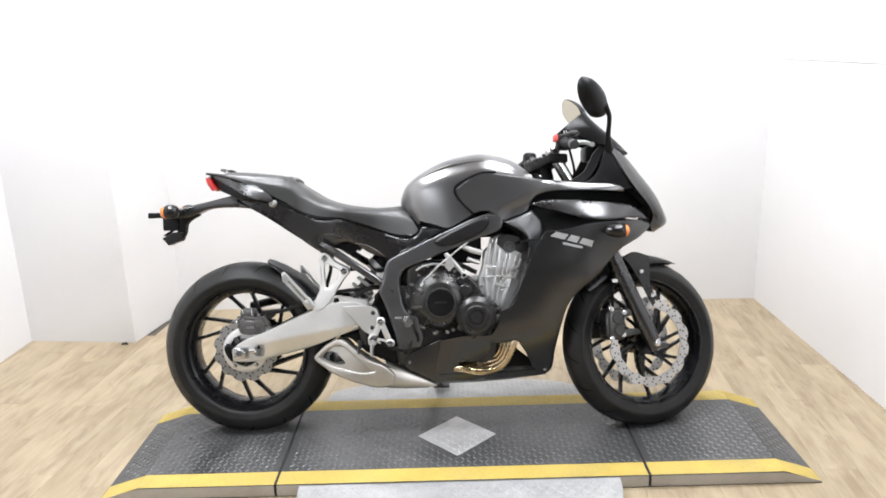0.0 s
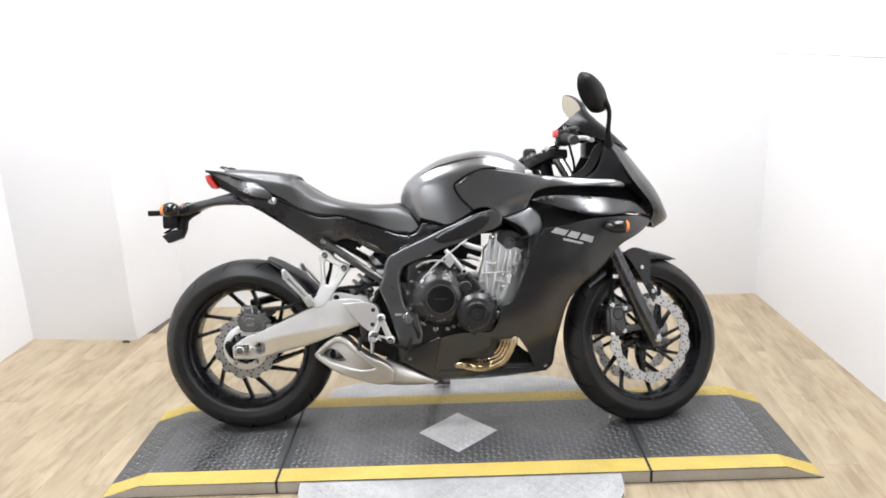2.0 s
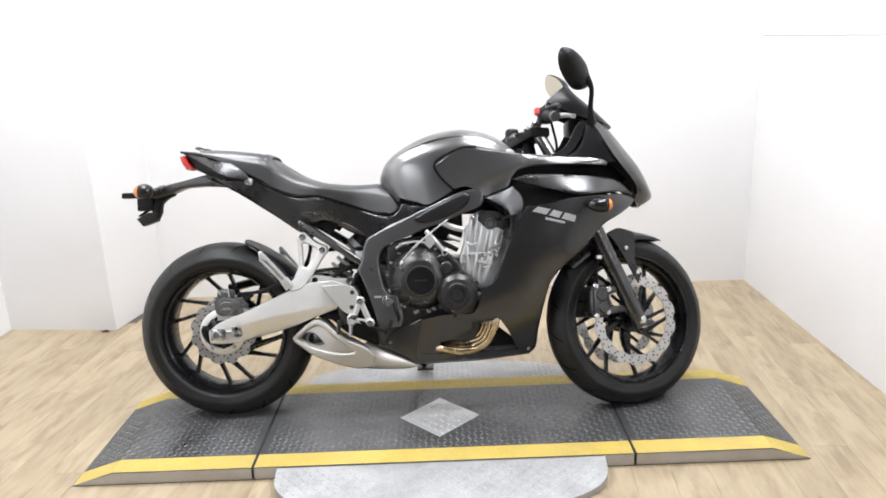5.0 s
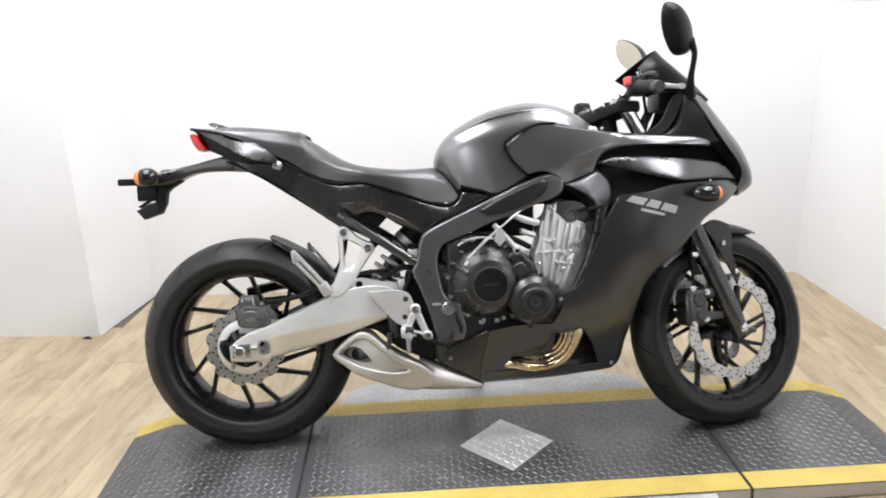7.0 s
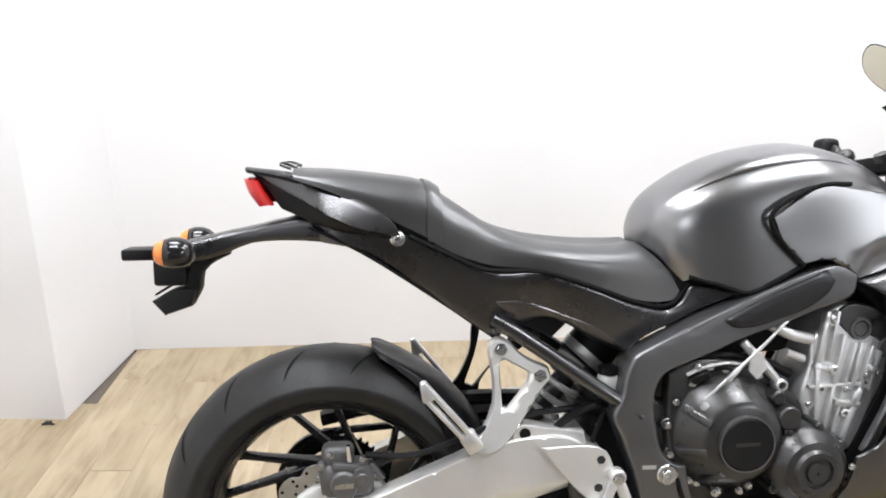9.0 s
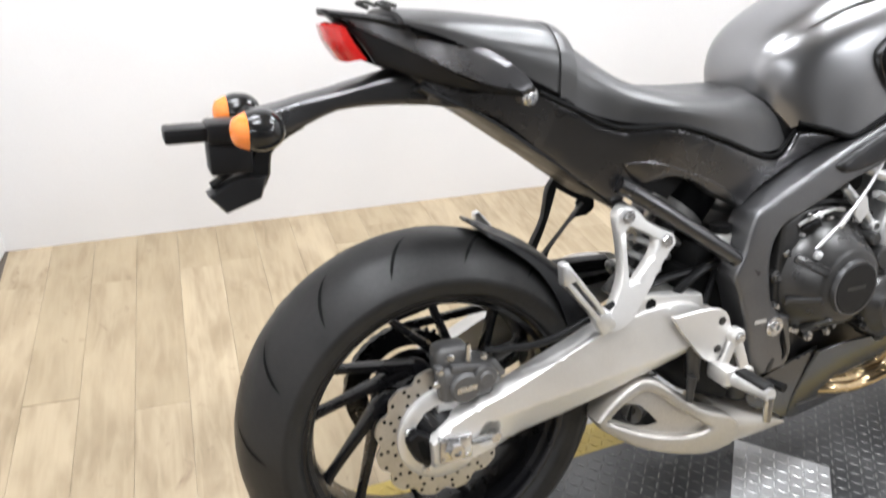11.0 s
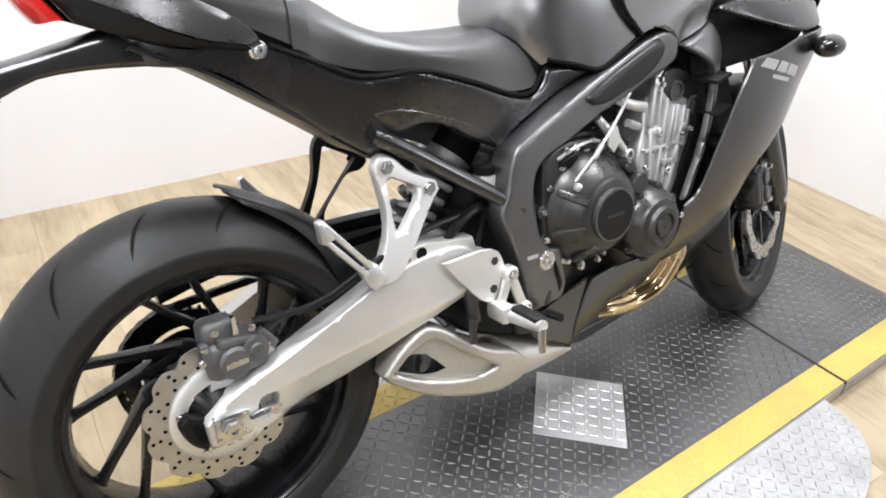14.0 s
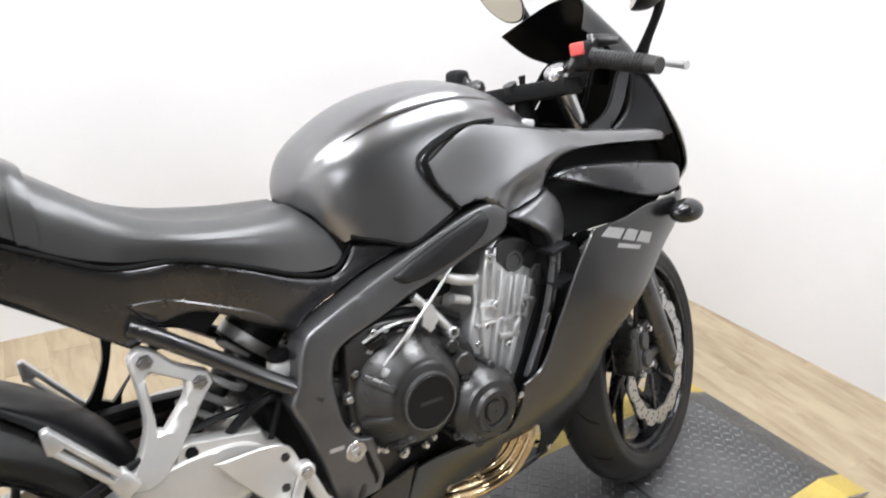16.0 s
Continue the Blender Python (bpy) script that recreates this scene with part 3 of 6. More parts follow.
def spoke_bms(c, hub_r, knee_r, rim_r, phase, sweep, w=0.026, count=6, spread=12.0):
    """The swept, forked spokes of a cast wheel, one mesh each: a stem off the hub, then two slim arms out to the rim."""
    out = []
    for k in range(count):
        bm = bmesh.new()
        mid = phase + 360 / count * k

        def at(r, deg, y=0.0):
            return (c[0] + r * math.cos(radians(deg)), y, c[2] + r * math.sin(radians(deg)))
        knee = at(knee_r, mid - sweep)
        tube([at(hub_r * 0.72, mid - sweep * 1.45), at((hub_r + knee_r) / 2, mid - sweep * 1.2), knee], [w * 0.62, w * 0.56, w * 0.5], 10, bm, 3, 1.25, power=3.0)
        for d in (-spread, spread):
            a0, a1 = Vector(at(knee_r * 0.97, mid - sweep * (1.12 if d < 0 else 0.90))), Vector(at(rim_r, mid + d))
            tube([tuple(a0), tuple(a0.lerp(a1, 0.5)), tuple(a0.lerp(a1, 0.93)), tuple(a0.lerp(a1, 1.07))], [w * 0.40, w * 0.28, w * 0.25, w * 0.40], 8, bm, 2, 1.55, power=3.0)
        out.append(bm)
    return out


def wave_disc(c, y, r_in, r_out, petals, thick=0.005, hole_rows=(), carrier_r=0.0):
    bm = bmesh.new()
    segs = petals * 10
    prof = []
    for k in range(segs):
        a = 2 * math.pi * k / segs
        w = (0.5 + 0.5 * math.cos(petals * a))
        prof.append((r_out - 0.010 * (w ** 2.5), r_in + 0.004 * (0.5 + 0.5 * math.cos(petals * a)), a))
    vs = []
    for ro, ri, a in prof:
        vs.append([bm.verts.new((c[0] + r * math.cos(a), yy, c[2] + r * math.sin(a))) for r, yy in ((ri, y - thick / 2), (ro, y - thick / 2), (ro, y + thick / 2), (ri, y + thick / 2))])
    for k in range(segs):
        p, q = vs[k], vs[(k + 1) % segs]
        for i in range(4):
            bm.faces.new((p[i], q[i], q[(i + 1) % 4], p[(i + 1) % 4]))
    # drilled holes, their dark drawn as flat black discs on both faces
    for r, n, ph in hole_rows:
        for k in range(n):
            a = 2 * math.pi * (k + ph) / n
            for yy, s in ((y - thick / 2 - 0.0004, -1), (y + thick / 2 + 0.0004, 1)):
                vv = [bm.verts.new((c[0] + r * math.cos(a) + 0.0032 * math.cos(b), yy, c[2] + r * math.sin(a) + 0.0032 * math.sin(b))) for b in [2 * math.pi * j / 8 for j in range(8)]]
                bm.faces.new(vv).material_index = 1
    return bm


def tread_cuts(c, rad, half, n, phase=0.0):
    """Curved sipes of the tyre tread, as thin dark inlays on the crown, one mesh each."""
    out = []
    for k in range(n):
        for s in (-1, 1):
            bm = bmesh.new()
            out.append(bm)
            a0 = 2 * math.pi * (k + (0.5 if s > 0 else 0) + phase) / n
            pts = []
            for j in range(7):
                u = 0.18 + 0.66 * j / 6
                a = math.asin(u)
                crown = rad - (rad - 0.224 - 0.036) * (u ** 2.4) + 0.0012
                th = a0 + 0.16 * max(u - 0.18, 0.0) ** 0.8 * 1.5
                w = 0.0028 * (1 - abs(2 * j / 6 - 1) ** 3) + 0.0004
                pts.append((crown, s * u * half, th, w / crown))
            L = [bm.verts.new((c[0] + r * math.cos(t - w), y, c[2] + r * math.sin(t - w))) for r, y, t, w in pts]
            R = [bm.verts.new((c[0] + r * math.cos(t + w), y, c[2] + r * math.sin(t + w))) for r, y, t, w in pts]
            for j in range(6):
                bm.faces.new((L[j], L[j + 1], R[j + 1], R[j]))
    return out


# rear wheel
bm = lathe(rim_profile(0.221, 0.070), AX_R, 96)
lathe([(0.020, -0.052), (0.058, -0.052), (0.064, -0.030), (0.064, 0.050), (0.075, 0.055), (0.075, 0.072), (0.020, 0.072)], AX_R, 48, True, bm)
rear_wheel = part("rear_wheel", bm, M_RIM, bike, "black cast wheel with forked spokes")
for sp in spoke_bms(AX_R, 0.062, 0.088, 0.200, 99.5, 52.0, 0.028, 6, 11.8):
    part("spoke", sp, M_RIM, rear_wheel)
part("tyre", stand(lathe(tyre_profile(R_REAR, 0.090, 0.224, 0.07), AX_R, 120)), M_RUBBER, rear_wheel, "wide black rubber tyre with curved tread cuts")
for cut in tread_cuts(AX_R, R_REAR, 0.090, 15):
    part("tread_cut", stand(cut), M_DARK, rear_wheel)
part("brake_disc", wave_disc(AX_R, -0.078, 0.070, 0.116, 12, 0.005, ((0.107, 24, 0.5), (0.096, 12, 0.25), (0.086, 24, 0.0))), [M_DISC, M_DARK], rear_wheel, "drilled wave-edged steel brake disc", angle=30)
part("disc_carrier", lathe([(0.057, -0.090), (0.074, -0.090), (0.080, -0.086), (0.081, -0.070), (0.057, -0.070)], AX_R, 48), M_SWING, rear_wheel, "bright alloy disc carrier ring")
bolts("disc_bolt", [(AX_R.x + 0.066 * math.cos(radians(72 * k + 20)), -0.090, AX_R.z + 0.066 * math.sin(radians(72 * k + 20))) for k in range(5)], 0.006, 0.005, M_CHROME, rear_wheel)
bm = bmesh.new()
for k in range(42):
    a = 2 * math.pi * k / 42
    bar((AX_R.x + 0.1 * math.cos(a), 0.088, AX_R.z + 0.1 * math.sin(a)), (AX_R.x + 0.110 * math.cos(a), 0.088, AX_R.z + 0.110 * math.sin(a)), 0.006, 0.009, 0.006, 0.003, bm, 0)
lathe([(0.076, 0.084), (0.104, 0.084), (0.104, 0.092), (0.076, 0.092)], AX_R, 60, True, bm)
part("sprocket", bm, M_RIM, rear_wheel, "dark steel rear sprocket", smooth=False)
bm = bmesh.new()
for z in (0.112, -0.112):
    bar((AX_R.x, 0.088, AX_R.z + z), (0.50, 0.088, 0.41 + z * 0.35), 0.016, 0.012, bm=bm, bevel=0.002)
for k in range(32):
    a = radians(92 + 176 * k / 31)
    e = Vector((-math.sin(a), 0, math.cos(a))) * 0.0062
    c = Vector((AX_R.x + 0.111 * math.cos(a), 0.088, AX_R.z + 0.111 * math.sin(a)))
    bar(tuple(c - e), tuple(c + e), 0.016 if k % 2 else 0.011, 0.012, bm=bm, bevel=0)
part("drive_chain", bm, M_RIM, bike, "dark oiled drive chain")
bm = tube([(-0.02, 0.10, AX_R.z + 0.135), (0.10, 0.10, 0.465), (0.30, 0.10, 0.475), (0.42, 0.10, 0.47)], 0.016, 8, flat=1.3)
part("chain_guard", bm, M_PLAST, bike, "black plastic chain guard")

# front wheel, turned with the steering
bm = lathe(rim_profile(0.221, 0.046), AX_F, 96)
lathe([(0.014, -0.055), (0.045, -0.055), (0.045, -0.04), (0.038, -0.03), (0.038, 0.03), (0.045, 0.04), (0.045, 0.055), (0.014, 0.055)], AX_F, 40, True, bm)
front_wheel = part("front_wheel", steer(bm), M_RIM, bike, "black cast wheel with forked spokes, turned slightly")
for sp in spoke_bms(AX_F, 0.045, 0.090, 0.200, 51.5, 24.0, 0.024, 6, 12.6):
    part("spoke", steer(sp), M_RIM, front_wheel)
part("tyre", stand(steer(lathe(tyre_profile(R_FRONT, 0.060, 0.224, 0.046), AX_F, 120))), M_RUBBER, front_wheel, "black rubber front tyre with curved tread cuts")
for cut in tread_cuts(AX_F, R_FRONT, 0.060, 16, 0.2):
    part("tread_cut", stand(steer(cut)), M_DARK, front_wheel)
for y in (-0.068, 0.068):
    part("brake_disc", steer(wave_disc(AX_F, y, 0.122, 0.160, 14, 0.005, ((0.151, 28, 0.5), (0.142, 28, 0.1), (0.132, 28, 0.3)))), [M_DISC, M_DARK], front_wheel, "drilled wave-edged steel brake disc", angle=30)
    for k in range(6):
        a = radians(60 * k + 15)
        bm = bar((AX_F.x + 0.04 * math.cos(a - 0.3), y * 0.9, AX_F.z + 0.04 * math.sin(a - 0.3)), (AX_F.x + 0.124 * math.cos(a), y, AX_F.z + 0.124 * math.sin(a)), 0.006, 0.013, 0.005, 0.012, None, 0.002)
        part("carrier_arm", steer(bm), M_RIM, front_wheel)


# ---- running gear ----
def arm_lat(x, z):
    base = 0.124 + 0.024 * max(0.0, min(1.0, (x - 0.05) / 0.32))
    d = z - (0.323 + 0.18 * x)
    return base - (0.06 * d if d > 0 else -0.42 * d * max(0.0, min(1.0, (x - 0.03) / 0.1)))


sw = [(-0.030, 0.273), (-0.033, 0.316), (-0.002, 0.340), (0.095, 0.379), (0.205, 0.428), (0.285, 0.462), (0.350, 0.478), (0.430, 0.474), (0.475, 0.440), (0.470, 0.400),
      (0.430, 0.386), (0.360, 0.362), (0.250, 0.320), (0.159, 0.294), (0.040, 0.271)]
bm = panel(sw, arm_lat, 0.040, 0.004, 0.012, holes=[[(0.052, 0.292), (0.052, 0.325), (0.078, 0.330), (0.078, 0.294)]], smooth_holes=120, lines=[[(0.085 + 0.012 * k, 0.323 + 0.18 * (0.085 + 0.012 * k)) for k in range(30)]])
swingarm = both("swingarm", bm, M_SWING, bike, "satin cast aluminium swingarm")
part("swingarm_bracket", panel([(0.322, 0.462), (0.328, 0.494), (0.345, 0.500), (0.380, 0.495), (0.455, 0.484), (0.462, 0.460)], 0.134, 0.03, 0.004), M_SWING, swingarm, "raised alloy bracket on the swingarm")
bm = bmesh.new()
# black disc on the solid bracket paints the dark of a hole
disc_y(bm, (0.348, 0, 0.484), 0.010, -0.1335, -0.1350, 20)
part("bracket_hole", bm, M_DARK, swingarm)
part("cross_tube", tube([(0.46, -0.13, 0.425), (0.46, 0.13, 0.425)], 0.036, 16), M_SWING, swingarm)
# axle block and chain adjuster
bm = box(-0.024, 0.030, -0.132, -0.118, 0.284, 0.326, 0.003)
ab = part("axle_block", bm, M_CHROME, bike, "bright axle block with adjuster bolt")
bm = bmesh.new()
lathe([(0.001, -0.132), (0.017, -0.132), (0.017, -0.135), (0.014, -0.136), (0.013, -0.144), (0.007, -0.144), (0.007, -0.140), (0.001, -0.140)], (0.0, 0, 0.306), 6, True, bm)
part("axle_nut", bm, M_CHROME, ab, smooth=False)
bm = tube([(0.030, -0.130, 0.309), (0.078, -0.130, 0.312)], 0.005, 8)
lathe([(0.001, -0.0085), (0.009, -0.0085), (0.009, 0.0085), (0.001, 0.0085)], (0.068, -0.130, 0.311), 6, True, bm)
part("adjuster_bolt", bm, M_CHROME, ab)
bolts("block_rivet", [(x, -0.132, z) for x in (-0.019, 0.021) for z in (0.290, 0.320)], 0.003, 0.002, M_CHROME, ab)
# hub centre behind the disc
bm = bmesh.new()
lathe([(0.012, -0.112), (0.022, -0.112), (0.025, -0.106), (0.036, -0.100), (0.040, -0.092), (0.056, -0.082), (0.056, -0.06), (0.012, -0.06)], AX_R, 32, True, bm)
hub = part("hub_spacer", bm, M_PLAST, rear_wheel, "black hub spacer")
for k in range(5):
    a = radians(72 * k + 56)
    part("hub_web", bar((AX_R.x + 0.026 * math.cos(a), -0.098, AX_R.z + 0.026 * math.sin(a)), (AX_R.x + 0.058 * math.cos(a), -0.084, AX_R.z + 0.058 * math.sin(a)), 0.012, 0.014, bevel=0.003), M_ENG, hub)

bm = panel([(-0.066, 0.322), (-0.052, 0.334), (-0.026, 0.318), (-0.018, 0.280), (-0.034, 0.264), (-0.052, 0.280)], 0.108, 0.016, 0.006, 0.008, sharp=70)
part("hub_boss", bm, M_PLAST, hub, "black boss with a slot")
part("hub_slot", panel([(-0.052, 0.318), (-0.042, 0.318), (-0.030, 0.288), (-0.034, 0.280), (-0.042, 0.284)], 0.1088, 0.0008, 0), M_DARK, hub)

# rear brake caliper over the disc
bm = box(0.015, 0.105, -0.118, -0.060, 0.365, 0.425, 0.012, segs=3)
disc_y(bm, (0.052, 0, 0.392), 0.026, -0.10, -0.126, 24, 0, 0.004)
box(0.012, 0.070, -0.106, -0.062, 0.405, 0.456, 0.014, bm, segs=3)
bar((0.030, -0.112, 0.425), (0.098, -0.112, 0.418), 0.016, 0.014, bm=bm, bevel=0.004)
bar((0.020, -0.108, 0.372), (0.012, -0.108, 0.432), 0.018, 0.014, bm=bm, bevel=0.004)
bar((0.098, -0.106, 0.425), (0.120, -0.108, 0.395), 0.018, 0.016, bm=bm, bevel=0.004)
cal = part("rear_caliper", bm, M_CASTDARK, bike, "dark grey cast rear brake caliper")
bolts("caliper_bolt", [(x, -0.114, z) for x, z in ((0.012, 0.425), (0.085, 0.437), (0.006, 0.405), (0.105, 0.405), (0.030, 0.446))], 0.0048, 0.006, M_CHROME, cal)
part("caliper_bracket", panel([(0.030, 0.395), (0.090, 0.400), (0.122, 0.385), (0.128, 0.366), (0.060, 0.330), (0.020, 0.318), (0.010, 0.338), (0.014, 0.372)], 0.104, 0.022, 0.005, 0.012), M_CAST, cal, "pale cast caliper bracket")
part("piston_housing", lathe([(0.001, -0.130), (0.010, -0.130), (0.012, -0.127), (0.019, -0.126), (0.021, -0.118), (0.001, -0.118)], (0.085, 0, 0.404), 20), M_CASTDARK, cal)
part("bleed_nipple", tube([(0.062, -0.108, 0.432), (0.060, -0.112, 0.462)], [0.006, 0.004], 8), M_CHROME, cal, "bright bleed nipple")
part("slider_boot", tube([(0.110, -0.10, 0.425), (0.140, -0.104, 0.438)], [0.012, 0.009], 10), M_RUBBER, cal, "black rubber slider boot")
part("caliper_mark", panel([(0.035, 0.387), (0.036, 0.396), (0.070, 0.398), (0.069, 0.389)], 0.1268, 0.0006, 0), M_CHROME, cal, "pale maker's mark")
cal.location = (-0.022, 0.014, 0.0)
part("brake_hose", tube([(0.07, -0.09, 0.44), (0.16, -0.125, 0.452), (0.27, -0.128, 0.492), (0.36, -0.12, 0.515), (0.47, -0.11, 0.52)], 0.006, 8), M_PLAST, bike, "black brake hose along the swingarm")
part("brake_hose", tube([(0.40, -0.115, 0.47), (0.42, -0.122, 0.50), (0.47, -0.118, 0.525), (0.53, -0.10, 0.52)], 0.008, 8), M_PLAST, bike, "black rubber hose")

# hugger over the rear tyre
rows = []
for a, r, w, drop in ((76, 0.330, 0.030, 0.004), (73, 0.328, 0.058, 0.008), (66, 0.325, 0.072, 0.012), (56, 0.324, 0.080, 0.020), (44, 0.324, 0.088, 0.034), (30, 0.324, 0.094, 0.050), (16, 0.324, 0.098, 0.060), (6, 0.324, 0.098, 0.060)):
    rows.append([(AX_R.x + rr * math.cos(radians(a)), y, AX_R.z + rr * math.sin(radians(a))) for y, rr in ((0, r), (-w * 0.55, r - 0.004), (-w * 0.9, r - drop * 0.6), (-w, r - drop * 1.4))])
bm = thicken(loft(rows, 4, 4, True, False), 0.003)
part("rear_hugger", bm, M_PLAST, bike, "black plastic rear tyre hugger")

# footrest hangers: bright on the right, black on the left
def hanger(side, material, label):
    hl = surf([(0.308, 0.632, 0.114), (0.376, 0.586, 0.126), (0.262, 0.492, 0.134), (0.33, 0.56, 0.126)])
    rim = [(0.287, 0.638), (0.303, 0.651), (0.322, 0.645), (0.345, 0.622), (0.374, 0.606), (0.392, 0.598), (0.396, 0.582), (0.384, 0.567), (0.354, 0.523), (0.321, 0.477), (0.300, 0.456), (0.264, 0.452), (0.252, 0.470), (0.270, 0.488), (0.282, 0.508), (0.293, 0.540), (0.294, 0.565), (0.289, 0.612)] if side < 0 else [(0.289, 0.638), (0.304, 0.653), (0.324, 0.646), (0.345, 0.622), (0.374, 0.607), (0.393, 0.597), (0.397, 0.580), (0.380, 0.566), (0.356, 0.566), (0.328, 0.536), (0.304, 0.500), (0.300, 0.462), (0.262, 0.452), (0.240, 0.480), (0.262, 0.520), (0.282, 0.572)]
    bm = panel(rim, hl, 0.018, 0.005, 0.012, [[(0.305, 0.608), (0.316, 0.613), (0.357, 0.591), (0.357, 0.579), (0.319, 0.527), (0.309, 0.530), (0.307, 0.572)] if side < 0 else [(0.304, 0.630), (0.372, 0.592), (0.362, 0.580), (0.290, 0.490), (0.272, 0.500), (0.293, 0.570)]], sharp=70, side=side)
    h = part("footrest_hanger", bm, material, bike, label)
    bolts("hanger_bolt", [(0.308, side * 0.114, 0.632), (0.376, side * 0.126, 0.586)], 0.009, 0.006, M_CHROME, h, side)
    pb = bmesh.new()
    for dz in (-0.010, 0.010):
        bar((0.252, side * 0.140, 0.478 + dz), (0.172, side * 0.150, 0.572 + dz * 1.2), 0.020, 0.009, 0.020, 0.009, pb, 0.003)
    bar((0.178, side * 0.150, 0.556), (0.168, side * 0.150, 0.590), 0.020, 0.024, 0.018, 0.012, pb, 0.004)
    bar((0.262, side * 0.138, 0.460), (0.242, side * 0.140, 0.492), 0.024, 0.030, bm=pb, bevel=0.005)
    part("passenger_footrest", pb, M_CAST, h, "folded alloy passenger footrest")


hanger(-1, M_SWING, "bright cast passenger footrest hanger")
hanger(1, M_PLAST, "black passenger footrest hanger on the far side")

# heel guard and rider's footrest
bm = panel([(0.372, 0.466), (0.473, 0.464), (0.488, 0.455), (0.506, 0.412), (0.480, 0.366), (0.462, 0.366), (0.404, 0.424)], 0.160, 0.005, 0.003)
heel = both("heel_guard", bm, M_SWING, bike, "bright alloy heel guard plate")
bolts("guard_screw", [(0.478, -0.160, 0.441), (0.474, -0.160, 0.390)], 0.006, 0.003, M_ENG, heel)
bm = bmesh.new()
bar((0.505, -0.165, 0.412), (0.536, -0.167, 0.335), 0.010, 0.020, bm=bm, bevel=0.004)
bar((0.505, -0.165, 0.412), (0.478, -0.168, 0.350), 0.010, 0.018, bm=bm, bevel=0.004)
bar((0.478, -0.168, 0.350), (0.536, -0.167, 0.335), 0.010, 0.018, bm=bm, bevel=0.004)
for x, z in ((0.505, 0.412), (0.536, 0.335)):
    disc_y(bm, (x, 0, z), 0.015, -0.158, -0.176, 18, 0, 0.003)
box(0.462, 0.492, -0.200, -0.150, 0.335, 0.368, 0.008, bm)
fh = part("footrest_bracket", bm, M_SWING, bike, "bright cast rider footrest bracket")
bolts("bracket_bolt", [(0.505, -0.176, 0.412), (0.536, -0.176, 0.335)], 0.008, 0.006, M_CHROME, fh)
bm = tube([(0.482, -0.195, 0.350), (0.486, -0.272, 0.356)], [0.013, 0.011], 10, flat=1.0)
part("rider_footrest", bm, M_CAST, bike, "ribbed alloy rider footrest")
part("footrest_pad", box(0.476, 0.500, -0.265, -0.200, 0.360, 0.370, 0.004), M_RUBBER, bike, "black rubber footrest pad")
part("footrest_feeler", tube([(0.486, -0.268, 0.352), (0.484, -0.272, 0.310)], [0.008, 0.006], 8), M_CHROME, bike, "bright footrest feeler pin")
bm = tube([(0.50, -0.165, 0.345), (0.54, -0.172, 0.322), (0.59, -0.176, 0.308)], [0.008, 0.007, 0.006], 8)
tube([(0.588, -0.170, 0.308), (0.592, -0.205, 0.310)], 0.008, 8, bm)
part("brake_pedal", bm, M_DARKPART, bike, "dark rear brake pedal")
part("brake_cylinder", tube([(0.437, -0.14, 0.40), (0.445, -0.14, 0.33)], [0.016, 0.012], 12), M_ENG, bike, "dark brake master cylinder")
part("brake_switch", tube([(0.43, -0.155, 0.345), (0.425, -0.16, 0.30)], [0.009, 0.006], 10), M_ENG, bike, "small dark brake switch")

# rear shock: spring and top can
coil = []
a0, a1 = Vector((0.394, 0.0, 0.476)), Vector((0.482, 0.0, 0.574))
ax = (a1 - a0).normalized()
u = Vector((0, 1, 0))
w = ax.cross(u)
for k in range(int(4.5 * 14) + 1):
    th = 2 * math.pi * k / 14
    p = a0 + (a1 - a0) * (k / (4.5 * 14)) + u * (0.038 * math.cos(th)) + w * (0.038 * math.sin(th))
    coil.append(tuple(p))
bm = tube(coil, 0.0068, 7, n=1)
shock = part("rear_shock", bm, M_SPRING, bike, "pale coil spring of the rear shock")
part("shock_damper", tube([tuple(a0 - ax * 0.04), tuple(a1 + ax * 0.05)], 0.022, 14), M_ENG, shock, "dark damper body")
part("shock_collar", tube([tuple(a1 + ax * 0.006), tuple(a1 + ax * 0.026)], 0.051, 26), M_CAST, shock, "bright preload collar")
part("shock_can", tube([tuple(a1), tuple(a1 + ax * 0.03), tuple(a1 + ax * 0.10)], [0.049, 0.049, 0.044], 22), M_PLAST, shock, "black top mount can")

bm = box(0.488, 0.522, -0.120, -0.088, 0.542, 0.580, 0.008, segs=3)
bottle = part("fluid_reservoir", bm, M_BOTTLE, bike, "cloudy white brake fluid reservoir")
part("reservoir_cap", tube([(0.505, -0.104, 0.579), (0.505, -0.104, 0.592)], 0.018, 18), M_PLAST, bottle, "black reservoir cap")
part("reservoir_hose", tube([(0.505, -0.104, 0.543), (0.500, -0.108, 0.515), (0.478, -0.118, 0.470), (0.452, -0.130, 0.415)], 0.005, 8), M_PLAST, bottle, "black reservoir hose")

# subframe rails
bm = tube([(0.296, -0.100, 0.682), (0.345, -0.112, 0.653), (0.46, -0.135, 0.575), (0.552, -0.145, 0.512)], 0.0135, 14)
both("subframe_rail", bm, M_SIDE, bike, "charcoal tubular subframe rail")

